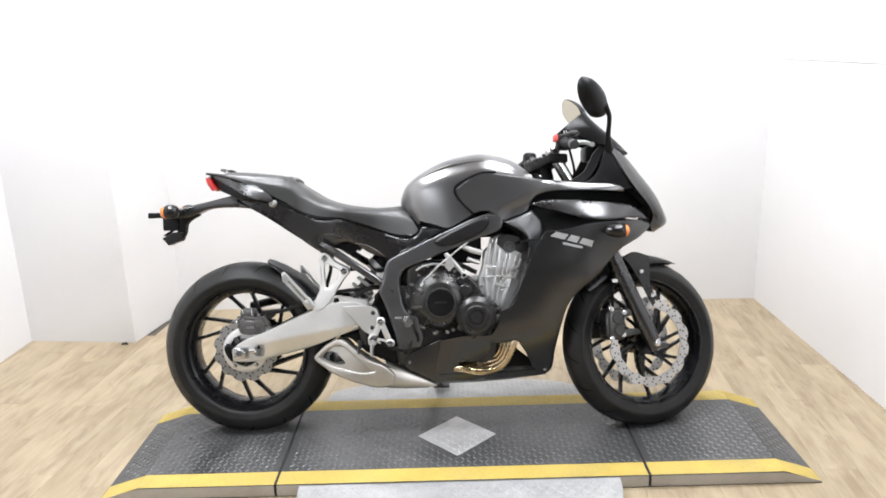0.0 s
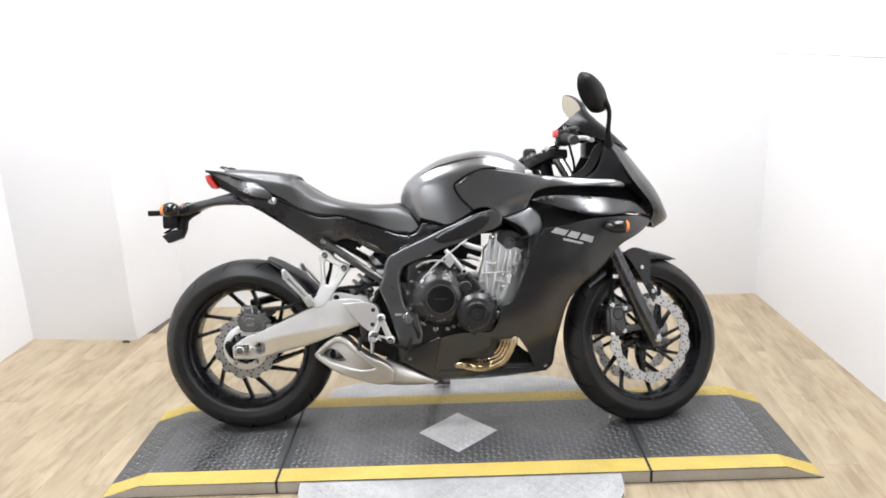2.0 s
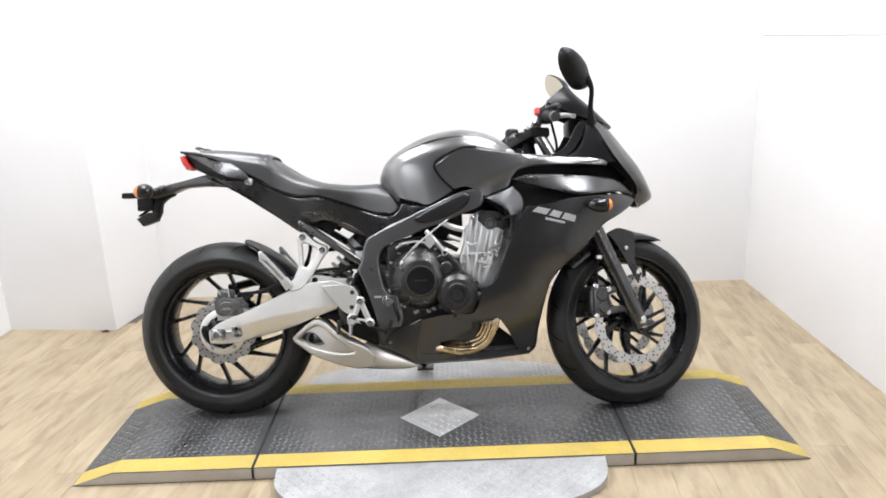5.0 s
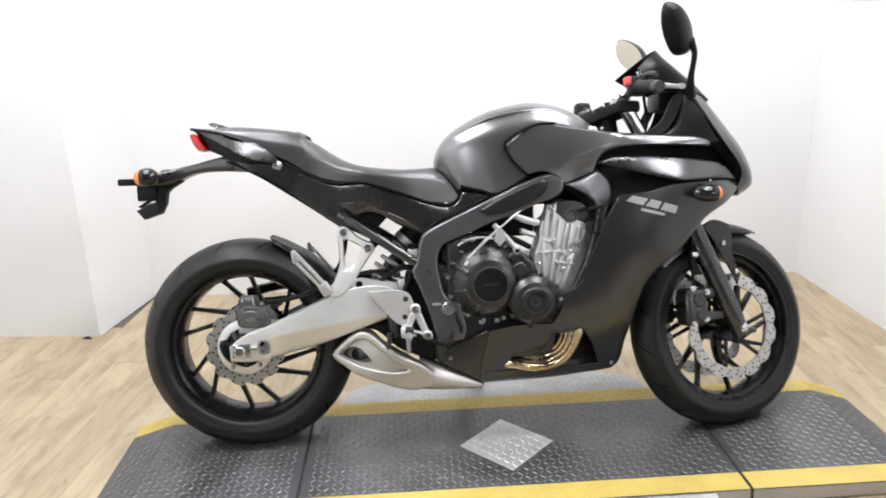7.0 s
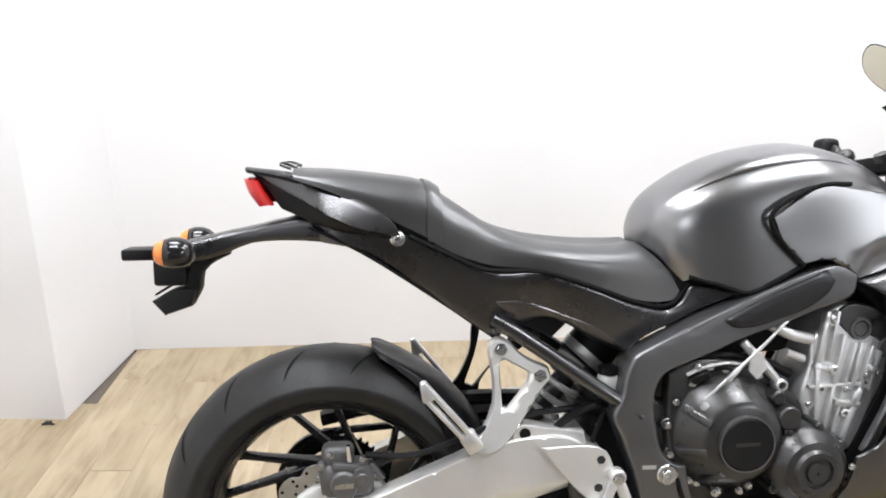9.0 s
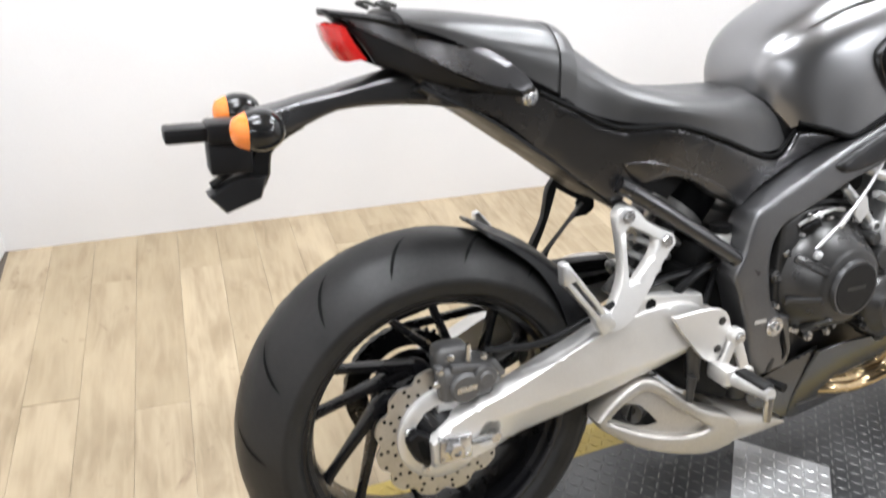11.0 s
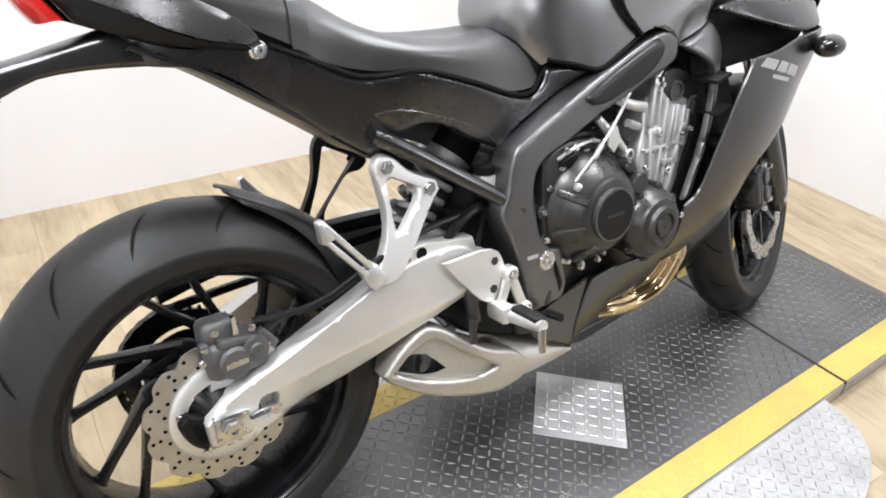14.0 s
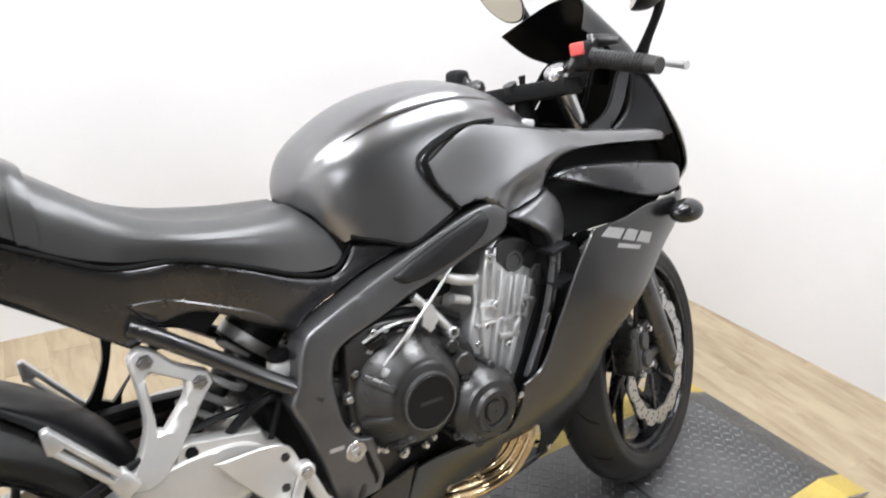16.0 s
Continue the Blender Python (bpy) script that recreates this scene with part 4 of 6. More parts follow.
# main frame: spar, pivot plate, pad
sp = surf([(0.93, 0.74, 0.160), (0.87, 0.73, 0.158), (0.75, 0.68, 0.153), (0.63, 0.63, 0.156), (0.55, 0.57, 0.158), (0.54, 0.5, 0.157), (0.60, 0.41, 0.160), (0.60, 0.33, 0.158)])
bm = panel([(0.524, 0.600), (0.534, 0.620), (0.560, 0.636), (0.629, 0.668), (0.749, 0.722), (0.866, 0.770), (0.905, 0.776), (0.935, 0.760), (0.930, 0.725), (0.857, 0.693), (0.796, 0.668), (0.737, 0.649), (0.683, 0.626), (0.629, 0.606), (0.592, 0.590),
            (0.578, 0.570), (0.573, 0.535), (0.578, 0.498), (0.590, 0.450), (0.612, 0.428), (0.634, 0.425), (0.640, 0.390), (0.650, 0.345), (0.640, 0.318), (0.566, 0.310), (0.550, 0.370), (0.532, 0.430), (0.514, 0.480), (0.500, 0.515), (0.512, 0.545)],
           sp, 0.055, 0.007, 0.016, sharp=62)
plate = both("frame_spar", bm, M_FRAME, bike, "charcoal cast twin-spar frame with a straight beam")
bm = bmesh.new()
disc_y(bm, (0.598, 0, 0.408), 0.019, -0.150, -0.1635, 24, 0, 0.002)
disc_y(bm, (0.598, 0, 0.408), 0.010, -0.163, -0.1680, 18, 0.005, 0.001)
part("pivot_nut", bm, M_CHROME, plate)
part("plate_mark", panel([(0.553, 0.419), (0.553, 0.426), (0.578, 0.426), (0.578, 0.419)], lambda x, z: sp(x, z) + 0.001, 0.0006, 0), M_CAST, plate, "pale cast mark")
pad = panel([(0.693, 0.682), (0.712, 0.668), (0.794, 0.680), (0.862, 0.712), (0.884, 0.734), (0.890, 0.752), (0.876, 0.768), (0.860, 0.762), (0.740, 0.709)], lambda x, z: sp(x, z) + 0.009, 0.014, 0.010, 0.012)
both("frame_pad", pad, M_COVER, bike, "black plastic frame cover strip")

# ---- engine ----
bm = box(0.55, 0.93, -0.135, 0.135, 0.24, 0.54, 0.03, segs=3)
box(0.58, 0.80, -0.12, 0.12, 0.50, 0.585, 0.02, bm)
engine = part("engine", bm, M_ENG, bike, "dark four-cylinder engine crankcase")
CC = (0.712, 0, 0.480)
bm = lathe([(0.002, -0.205), (0.060, -0.205), (0.072, -0.200), (0.094, -0.165), (0.104, -0.156), (0.110, -0.135), (0.110, -0.120), (0.002, -0.120)], CC, 56)
clutch = part("clutch_cover", bm, M_ENG, engine, "dark cast clutch cover")
bm = lathe([(0.002, -0.214), (0.044, -0.214), (0.047, -0.211), (0.048, -0.200), (0.002, -0.200)], (0.716, 0, 0.478), 44)
part("cover_disc", bm, M_PLAST, clutch, "smooth black cover disc")
part("cover_ring", lathe([(0.0465, -0.2135), (0.0495, -0.2135), (0.0505, -0.205), (0.0465, -0.205)], (0.716, 0, 0.478), 44), M_FRAME, clutch, "paler machined ring")
part("cover_mark", panel([(0.695, 0.476), (0.695, 0.482), (0.738, 0.482), (0.738, 0.476)], 0.2146, 0.0005, 0), M_ENG, clutch, "faint maker's mark")
for a, r0, r1 in ((150, 0.062, 0.102), (195, 0.062, 0.102), (240, 0.062, 0.102)):
    ca, sa = math.cos(radians(a)), math.sin(radians(a))
    part("cover_rib", bar((CC[0] + r0 * ca, -0.204, CC[2] + r0 * sa), (CC[0] + r1 * ca, -0.160, CC[2] + r1 * sa), 0.018, 0.016, bevel=0.005), M_ENG, clutch)
LUGS = [(CC[0] + 0.113 * math.cos(radians(a)), CC[2] + 0.113 * math.sin(radians(a))) for a in (62, 95, 128, 150, 172, 200, 232, 262, 292)]
bolts("cover_bolt", [(x, -0.150, z) for x, z in LUGS], 0.0052, 0.006, M_CHROME, clutch)
for x, z in LUGS:
    bm = bmesh.new()
    disc_y(bm, (x, 0, z), 0.012, -0.12, -0.150, 12, 0, 0.002)
    part("cover_lug", bm, M_ENG, clutch)
GC = (0.836, 0, 0.428)
bm = lathe([(0.002, -0.229), (0.018, -0.229), (0.020, -0.224), (0.026, -0.224), (0.028, -0.229), (0.036, -0.229), (0.040, -0.222), (0.052, -0.220), (0.056, -0.212), (0.066, -0.206), (0.072, -0.185), (0.072, -0.13), (0.002, -0.13)], GC, 52)
gen = part("generator_cover", bm, M_ENG, engine, "dark round generator cover with raised rings")
LUGS = [(GC[0] + 0.071 * math.cos(radians(a)), GC[2] + 0.071 * math.sin(radians(a))) for a in (30, 75, 120, 165, 215, 260, 305, 345)]
for x, z in LUGS:
    bm = bmesh.new()
    disc_y(bm, (x, 0, z), 0.009, -0.15, -0.196, 12, 0, 0.002)
    part("cover_lug", bm, M_ENG, gen)
bolts("cover_bolt", [(x, -0.196, z) for x, z in LUGS], 0.005, 0.005, M_ENG, gen)
for x, z, r, y in ((0.800, 0.515, 0.021, -0.198), (0.785, 0.548, 0.013, -0.185)):
    bm = bmesh.new()
    disc_y(bm, (x, 0, z), r, -0.14, y, 22, 0, 0.003)
    part("timing_plug", bm, M_ENG, engine, "round dark timing plug")
bm = panel([(0.60, 0.59), (0.64, 0.61), (0.72, 0.605), (0.79, 0.575), (0.85, 0.52), (0.86, 0.46), (0.80, 0.44), (0.62, 0.36), (0.60, 0.45)], 0.150, 0.03, 0.008)
part("side_case", bm, M_ENG, engine, "dark engine side case")

# silver cylinder block and head, leaning forward
blk = surf([(0.87, 0.70, 0.135), (0.95, 0.71, 0.135), (0.99, 0.66, 0.135), (0.91, 0.45, 0.150), (0.85, 0.47, 0.150), (0.86, 0.6, 0.145)])
bm = panel([(0.868, 0.640), (0.890, 0.662), (0.900, 0.692), (0.925, 0.702), (0.955, 0.700), (0.990, 0.685), (1.030, 0.655), (1.030, 0.600), (0.985, 0.515), (0.945, 0.435), (0.920, 0.425), (0.862, 0.480), (0.845, 0.530), (0.862, 0.595)], blk, 0.10, 0.008)
head = part("cylinder_head", bm, M_CAST, engine, "raw aluminium cylinder block and head")
part("cam_cover", panel([(0.905, 0.674), (0.916, 0.694), (0.950, 0.703), (0.992, 0.690), (1.026, 0.655), (1.034, 0.612), (1.016, 0.600), (1.000, 0.628), (0.980, 0.640), (0.945, 0.636), (0.925, 0.655)], lambda x, z: blk(x, z) + 0.004, 0.05, 0.006), M_ENG, head, "dark grey cam cover end")
for x, z in ((0.956, 0.657), (1.014, 0.620)):
    bm = bmesh.new()
    disc_y(bm, (x, 0, z), 0.015, -0.125, -0.143, 24, 0, 0.003)
    part("cam_plug", bm, M_CASTDARK, head, "dark grey cam end plug")
    part("cam_boss", lathe([(0.015, -0.13), (0.020, -0.13), (0.020, -0.145), (0.015, -0.145)], (x, 0, z), 24), M_CASTDARK, head)
for p0, p1, wd, dp in (((0.893, 0.690), (0.872, 0.600), 0.010, 0.010), ((0.872, 0.600), (0.872, 0.480), 0.010, 0.008), ((0.912, 0.690), (0.895, 0.600), 0.007, 0.008), ((0.924, 0.648), (0.905, 0.560), 0.008, 0.010), ((0.905, 0.560), (0.886, 0.470), 0.008, 0.008),
                       ((0.945, 0.632), (0.925, 0.560), 0.007, 0.012), ((0.958, 0.632), (0.940, 0.556), 0.007, 0.010), ((0.978, 0.626), (0.956, 0.550), 0.007, 0.012), ((0.995, 0.615), (0.972, 0.545), 0.008, 0.010), ((0.956, 0.550), (0.918, 0.452), 0.012, 0.012),
                       ((0.925, 0.555), (0.902, 0.465), 0.007, 0.008), ((0.856, 0.556), (0.965, 0.558), 0.007, 0.006), ((0.865, 0.592), (0.895, 0.586), 0.008, 0.008),
                       ((0.905, 0.528), (0.955, 0.520), 0.010, 0.014), ((0.965, 0.590), (0.985, 0.580), 0.012, 0.016), ((0.938, 0.525), (0.948, 0.545), 0.012, 0.018)):
    part("casting_rib", bar((p0[0], -blk(*p0) - 0.003, p0[1]), (p1[0], -blk(*p1) - 0.003, p1[1]), dp + 0.006, wd, bevel=0.002), M_CAST, head)
for x, z, r in ((0.905, 0.585, 0.009), (0.965, 0.560, 0.010), (0.880, 0.552, 0.008), (0.928, 0.505, 0.008), (0.900, 0.672, 0.009)):
    bm = bmesh.new()
    disc_y(bm, (x, 0, z), r, -0.13, -blk(x, z) - 0.010, 16, 0.004, 0.002)
    part("casting_boss", bm, M_CAST, head)
bolts("head_bolt", [(x, -0.157, z) for x, z in ((0.868, 0.488), (0.908, 0.450), (0.856, 0.525), (0.925, 0.55), (0.962, 0.575), (0.886, 0.470), (0.893, 0.68), (0.985, 0.580))], 0.005, 0.007, M_CHROME, head)
# coolant pipe, throttle linkage and hoses between spar and cylinders
bm = tube([(0.862, -0.14, 0.640), (0.82, -0.145, 0.652), (0.775, -0.13, 0.672)], [0.010, 0.010, 0.008], 12)
tube([(0.85, -0.14, 0.605), (0.81, -0.15, 0.620)], 0.008, 12, bm)
part("coolant_pipe", bm, M_CAST, engine, "bright coolant pipe")
bm = tube([(0.735, -0.145, 0.640), (0.770, -0.155, 0.600), (0.795, -0.160, 0.570)], [0.008, 0.009, 0.007], 12)
disc_y(bm, (0.797, 0, 0.566), 0.011, -0.145, -0.172, 16, 0.007, 0.002)
part("thermostat_arm", bm, M_CAST, engine, "cast alloy arm")
bm = tube([(0.655, -0.172, 0.545), (0.700, -0.180, 0.592), (0.760, -0.170, 0.640), (0.815, -0.150, 0.680)], 0.003, 8)
bar((0.690, -0.182, 0.582), (0.712, -0.180, 0.604), 0.008, 0.008, bm=bm, bevel=0.002)
bar((0.648, -0.178, 0.540), (0.675, -0.182, 0.520), 0.016, 0.016, bm=bm, bevel=0.004)
part("clutch_cable", bm, M_CAST, engine, "bright clutch cable end and arm")
part("cable_bracket", panel([(0.735, 0.628), (0.755, 0.628), (0.765, 0.60), (0.748, 0.580), (0.732, 0.596)], 0.176, 0.004, 0.001), M_CAST, engine, "bright cable bracket")
bm = tube([(0.63, -0.12, 0.60), (0.70, -0.135, 0.615), (0.78, -0.13, 0.600), (0.84, -0.12, 0.57)], 0.008, 8)
tube([(0.645, -0.14, 0.585), (0.690, -0.15, 0.598), (0.72, -0.15, 0.592)], 0.007, 8, bm)
tube([(0.70, -0.10, 0.650), (0.78, -0.11, 0.690), (0.88, -0.10, 0.730)], 0.014, 8, bm)
part("engine_hose", bm, M_PLAST, engine, "black rubber hoses over the crankcase")
# black box, added to shut out bright slivers between tank and spar
part("tank_gap_box", box(0.61, 1.00, -0.088, 0.088, 0.690, 0.790, 0.02), M_DARKPART, engine, "black filler box added to darken the gap under the tank")
part("throttle_body", box(0.68, 0.86, -0.09, 0.09, 0.60, 0.73, 0.02), M_DARKPART, engine, "dark throttle bodies")
bm = bmesh.new()
disc_y(bm, (0.612, 0, 0.368), 0.017, -0.13, -0.158, 18, 0, 0.003)
bar((0.612, -0.15, 0.352), (0.600, -0.152, 0.315), 0.016, 0.016, bm=bm, bevel=0.004)
part("oil_plug", bm, M_ENG, engine, "dark filler plug")

bolts("case_bolt", [(x, -0.152, z) for x, z in ((0.650, 0.598), (0.672, 0.600), (0.655, 0.388), (0.690, 0.366), (0.735, 0.368))], 0.0055, 0.008, M_CHROME, engine)
bm = tube([(0.632, -0.150, 0.585), (0.660, -0.158, 0.600), (0.700, -0.156, 0.606), (0.735, -0.150, 0.600)], 0.0035, 8)
part("breather_wire", bm, M_CAST, engine, "pale wire clip over the crankcase")
part("sensor_plug", bar((0.640, -0.150, 0.575), (0.668, -0.162, 0.590), 0.014, 0.014, bevel=0.003), M_PLAST, engine, "black sensor plug")
part("side_harness", tube([(0.612, -0.148, 0.430), (0.622, -0.160, 0.380), (0.632, -0.158, 0.350), (0.628, -0.150, 0.325)], 0.005, 8), M_PLAST, engine, "black breather hose")

# plain black block, added for the dark clutter behind the engine
bm = box(0.475, 0.575, -0.095, 0.095, 0.345, 0.500, 0.012)
box(0.490, 0.560, -0.070, 0.070, 0.490, 0.545, 0.012, bm)
part("rear_gap_block", bm, M_DARKPART, engine, "black block added for the dark clutter behind the engine")

# radiator behind the fairing
bm = bmesh.new()
m = Matrix.Translation((1.06, 0, 0.56)) @ Matrix.Rotation(radians(-14), 4, "Y")
box(-0.022, 0.022, -0.165, 0.165, -0.17, 0.17, 0.008, bm)
bmesh.ops.transform(bm, matrix=m, verts=bm.verts)
rad = part("radiator", bm, M_DARKPART, bike, "black radiator behind the fairing")
for k in range(2, 5):
    bm = box(-0.036, 0.010, -0.206, -0.150, -0.15 + 0.068 * k, -0.142 + 0.068 * k, 0.002)
    bmesh.ops.transform(bm, matrix=m, verts=bm.verts)
    part("radiator_rib", bm, M_PLAST, rad)

# ---- exhaust ----
for k in range(4):
    y, d = -0.142 + 0.011 * k, 0.0125 * (k - 1.5)
    path = [(0.952 - d * 0.9, y - 0.01, 0.385), (0.944 - d, y - 0.030, 0.335 - d * 0.1), (0.935 - d, y - 0.028, 0.300 - d * 0.2), (0.912 - d * 0.75, y - 0.014, 0.262 + d * 0.55), (0.872 - d * 0.3, y, 0.244 + d * 0.9), (0.830, y, 0.242 + d * 0.85), (0.780, y, 0.246 + d * 0.5), (0.72, y * 0.8, 0.240 + d * 0.3)]
    part("exhaust_header", tube(path, 0.0128, 14), M_GOLD, bike, "gold heat-tinted exhaust header")
mlat = surf([(0.27, 0.28, 0.128), (0.35, 0.33, 0.135), (0.36, 0.23, 0.150), (0.45, 0.25, 0.160), (0.55, 0.22, 0.155), (0.66, 0.18, 0.135), (0.50, 0.18, 0.150)])
rows = []
for x, zt, zb in ((0.500, 0.262, 0.172), (0.525, 0.252, 0.168), (0.556, 0.240, 0.164), (0.62, 0.216, 0.162), (0.665, 0.196, 0.166), (0.692, 0.180, 0.172)):
    hw = 0.055 if x < 0.6 else 0.055 * (0.72 - x) / 0.12
    c = Vector((x, -mlat(x, (zt + zb) / 2) + hw, (zt + zb) / 2))
    rows.append([tuple(p) for p in ring(c, Vector((0, -1, 0)), Vector((0.25, 0, 1)), hw, (zt - zb) / 2, 20, 2.5)])
muffler = part("muffler", loft(rows, 1, 4, False, True, True), M_STEEL, bike, "short satin steel muffler")
cap_o = [(0.260, 0.284), (0.280, 0.306), (0.312, 0.332), (0.346, 0.348), (0.372, 0.342), (0.410, 0.312), (0.460, 0.278), (0.520, 0.250), (0.550, 0.222), (0.540, 0.182), (0.490, 0.176), (0.440, 0.188), (0.385, 0.206), (0.330, 0.228), (0.290, 0.254), (0.268, 0.270)]
recess = [(0.281, 0.283), (0.310, 0.308), (0.345, 0.325), (0.368, 0.320), (0.400, 0.294), (0.440, 0.264), (0.475, 0.236), (0.440, 0.232), (0.385, 0.241), (0.325, 0.260)]
drop = [(0.289, 0.281), (0.304, 0.300), (0.320, 0.305), (0.338, 0.300), (0.358, 0.284), (0.376, 0.263), (0.360, 0.259), (0.335, 0.262), (0.308, 0.272)]
part("end_cap", panel(cap_o, lambda x, z: mlat(x, z) + 0.007, 0.036, 0.007, 0.010, [recess], step=0.008), M_STEEL, muffler, "brushed end cap round the outlet")
part("outlet_sheet", panel([(0.272, 0.283), (0.306, 0.314), (0.345, 0.333), (0.374, 0.326), (0.405, 0.302), (0.460, 0.262), (0.515, 0.224), (0.460, 0.216), (0.385, 0.232), (0.320, 0.254)], lambda x, z: mlat(x, z) - 0.004 - 0.10 * max(0.0, 0.30 - z - 0.35 * (x - 0.34)), 0.002, 0.0, 0.010, [drop], step=0.008), M_STEEL, muffler, "brushed sheet inside the end cap")
part("outlet_back", panel([(0.268, 0.284), (0.312, 0.326), (0.346, 0.341), (0.370, 0.335), (0.402, 0.306), (0.460, 0.270), (0.530, 0.225), (0.525, 0.196), (0.436, 0.200), (0.385, 0.214), (0.295, 0.256)], lambda x, z: mlat(x, z) - 0.028, 0.070, 0.010), M_STEEL, muffler)
part("outlet_recess", panel(recess, lambda x, z: mlat(x, z) - 0.0262, 0.0015, 0), M_FRAME, muffler, "dark grey recess of the outlet")
part("outlet_pipe", tube([(0.385, -0.095, 0.285), (0.330, -0.128, 0.284)], [0.020, 0.019], 20, power=2.0), M_ENG, muffler, "dark round outlet pipe")
# black disc over the pipe end paints the dark of the bore
bm = bmesh.new()
bmesh.ops.create_circle(bm, cap_ends=True, segments=18, radius=0.015, matrix=Matrix.Translation((0.3288, -0.1287, 0.284)) @ Matrix.Rotation(radians(-58), 4, "Z") @ Matrix.Rotation(radians(90), 4, "Y"))
part("outlet_bore", bm, M_DARK, muffler)
bm = panel([(0.345, 0.352), (0.400, 0.372), (0.470, 0.385), (0.540, 0.350), (0.565, 0.300), (0.555, 0.245), (0.450, 0.290), (0.385, 0.345)], 0.120, 0.16, 0.02)
part("heat_shield", bm, M_DARKPART, bike, "black shield over the muffler")

# side stand on the far side
bm = tube([(0.615, 0.125, 0.275), (0.655, 0.215, 0.16), (0.690, 0.292, 0.086)], [0.015, 0.013, 0.011], 10)
prop = part("side_stand", bm, M_ENG, bike, "dark steel side stand")
bm = box(-0.032, 0.032, -0.026, 0.026, -0.004, 0.006, 0.003)
bmesh.ops.transform(bm, matrix=Matrix.Translation((0.694, 0.300, 0.075)) @ Matrix.Rotation(radians(12), 4, "X"), verts=bm.verts)
part("stand_foot", bm, M_ENG, prop)


# ---- seat, tank and bodywork ----
rows = [
    [(-0.046, 0, 0.948), (-0.046, -0.050, 0.946), (-0.045, -0.078, 0.938), (-0.044, -0.082, 0.930)],
    [(0.020, 0, 0.946), (0.020, -0.060, 0.942), (0.020, -0.090, 0.925), (0.020, -0.094, 0.908)],
    [(0.095, 0, 0.938), (0.095, -0.065, 0.933), (0.095, -0.096, 0.905), (0.095, -0.098, 0.872)],
    [(0.160, 0, 0.928), (0.162, -0.066, 0.924), (0.163, -0.098, 0.890), (0.165, -0.100, 0.838)],
    [(0.192, 0, 0.918), (0.194, -0.064, 0.914), (0.196, -0.098, 0.880), (0.196, -0.100, 0.820)],
]
part("passenger_seat", loft(rows, 5, 5), M_SEAT, bike, "black vinyl passenger seat pad")
rows = [
    [(0.196, 0, 0.912), (0.196, -0.060, 0.908), (0.197, -0.095, 0.875), (0.196, -0.100, 0.816)],
    [(0.245, 0, 0.878), (0.245, -0.060, 0.876), (0.246, -0.098, 0.845), (0.247, -0.103, 0.793)],
    [(0.305, 0, 0.838), (0.305, -0.070, 0.840), (0.305, -0.112, 0.818), (0.305, -0.116, 0.779)],
    [(0.375, 0, 0.812), (0.375, -0.080, 0.818), (0.376, -0.128, 0.803), (0.376, -0.130, 0.774)],
    [(0.465, 0, 0.800), (0.466, -0.080, 0.806), (0.470, -0.124, 0.790), (0.472, -0.128, 0.742)],
    [(0.535, 0, 0.801), (0.540, -0.065, 0.805), (0.555, -0.105, 0.780), (0.560, -0.112, 0.712)],
    [(0.568, 0, 0.806), (0.572, -0.050, 0.806), (0.605, -0.088, 0.770), (0.622, -0.096, 0.708)],
    [(0.572, 0, 0.800), (0.576, -0.048, 0.800), (0.612, -0.084, 0.768), (0.640, -0.090, 0.722)],
]
rseat = part("rider_seat", loft(rows, 5, 5), M_SEAT, bike, "black vinyl rider seat with a dished top")
rows = [[(x, 0, z + 0.003), (x, -0.064, z - 0.001), (x + 0.002, -0.101, z - 0.038), (x + 0.003, -0.1035, z - 0.10)] for x, z in ((0.180, 0.923), (0.192, 0.920), (0.206, 0.911))]
part("seat_strap", thicken(loft(rows, 6, 3, True, False), 0.0025), M_SEAT, rseat, "black seat strap")

rows = [
    [(0.574, 0, 0.800), (0.580, -0.046, 0.802), (0.600, -0.070, 0.790), (0.612, -0.082, 0.775), (0.642, -0.098, 0.742)],
    [(0.576, 0, 0.835), (0.584, -0.056, 0.835), (0.605, -0.083, 0.818), (0.622, -0.097, 0.795), (0.655, -0.110, 0.748)],
    [(0.600, 0, 0.882), (0.606, -0.066, 0.877), (0.628, -0.101, 0.850), (0.650, -0.114, 0.802), (0.680, -0.122, 0.740)],
    [(0.650, 0, 0.924), (0.654, -0.074, 0.915), (0.670, -0.114, 0.884), (0.690, -0.126, 0.826), (0.715, -0.130, 0.733)],
    [(0.730, 0, 0.964), (0.732, -0.080, 0.953), (0.738, -0.122, 0.914), (0.745, -0.136, 0.846), (0.750, -0.138, 0.727)],
    [(0.830, 0, 0.986), (0.830, -0.084, 0.974), (0.826, -0.127, 0.934), (0.820, -0.141, 0.862), (0.800, -0.144, 0.752)],
    [(0.900, 0, 0.984), (0.900, -0.086, 0.972), (0.892, -0.129, 0.937), (0.880, -0.142, 0.876), (0.850, -0.146, 0.790)],
    [(0.975, 0, 0.962), (0.975, -0.084, 0.948), (0.970, -0.122, 0.919), (0.960, -0.134, 0.880), (0.940, -0.138, 0.830)],
    [(1.036, 0, 0.918), (1.034, -0.078, 0.908), (1.032, -0.100, 0.897), (1.030, -0.110, 0.885), (1.020, -0.120, 0.850)],
    [(1.050, 0, 0.880), (1.048, -0.070, 0.874), (1.046, -0.090, 0.867), (1.045, -0.100, 0.860), (1.040, -0.110, 0.840)],
]
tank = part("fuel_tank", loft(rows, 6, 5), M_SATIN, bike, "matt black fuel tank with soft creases")
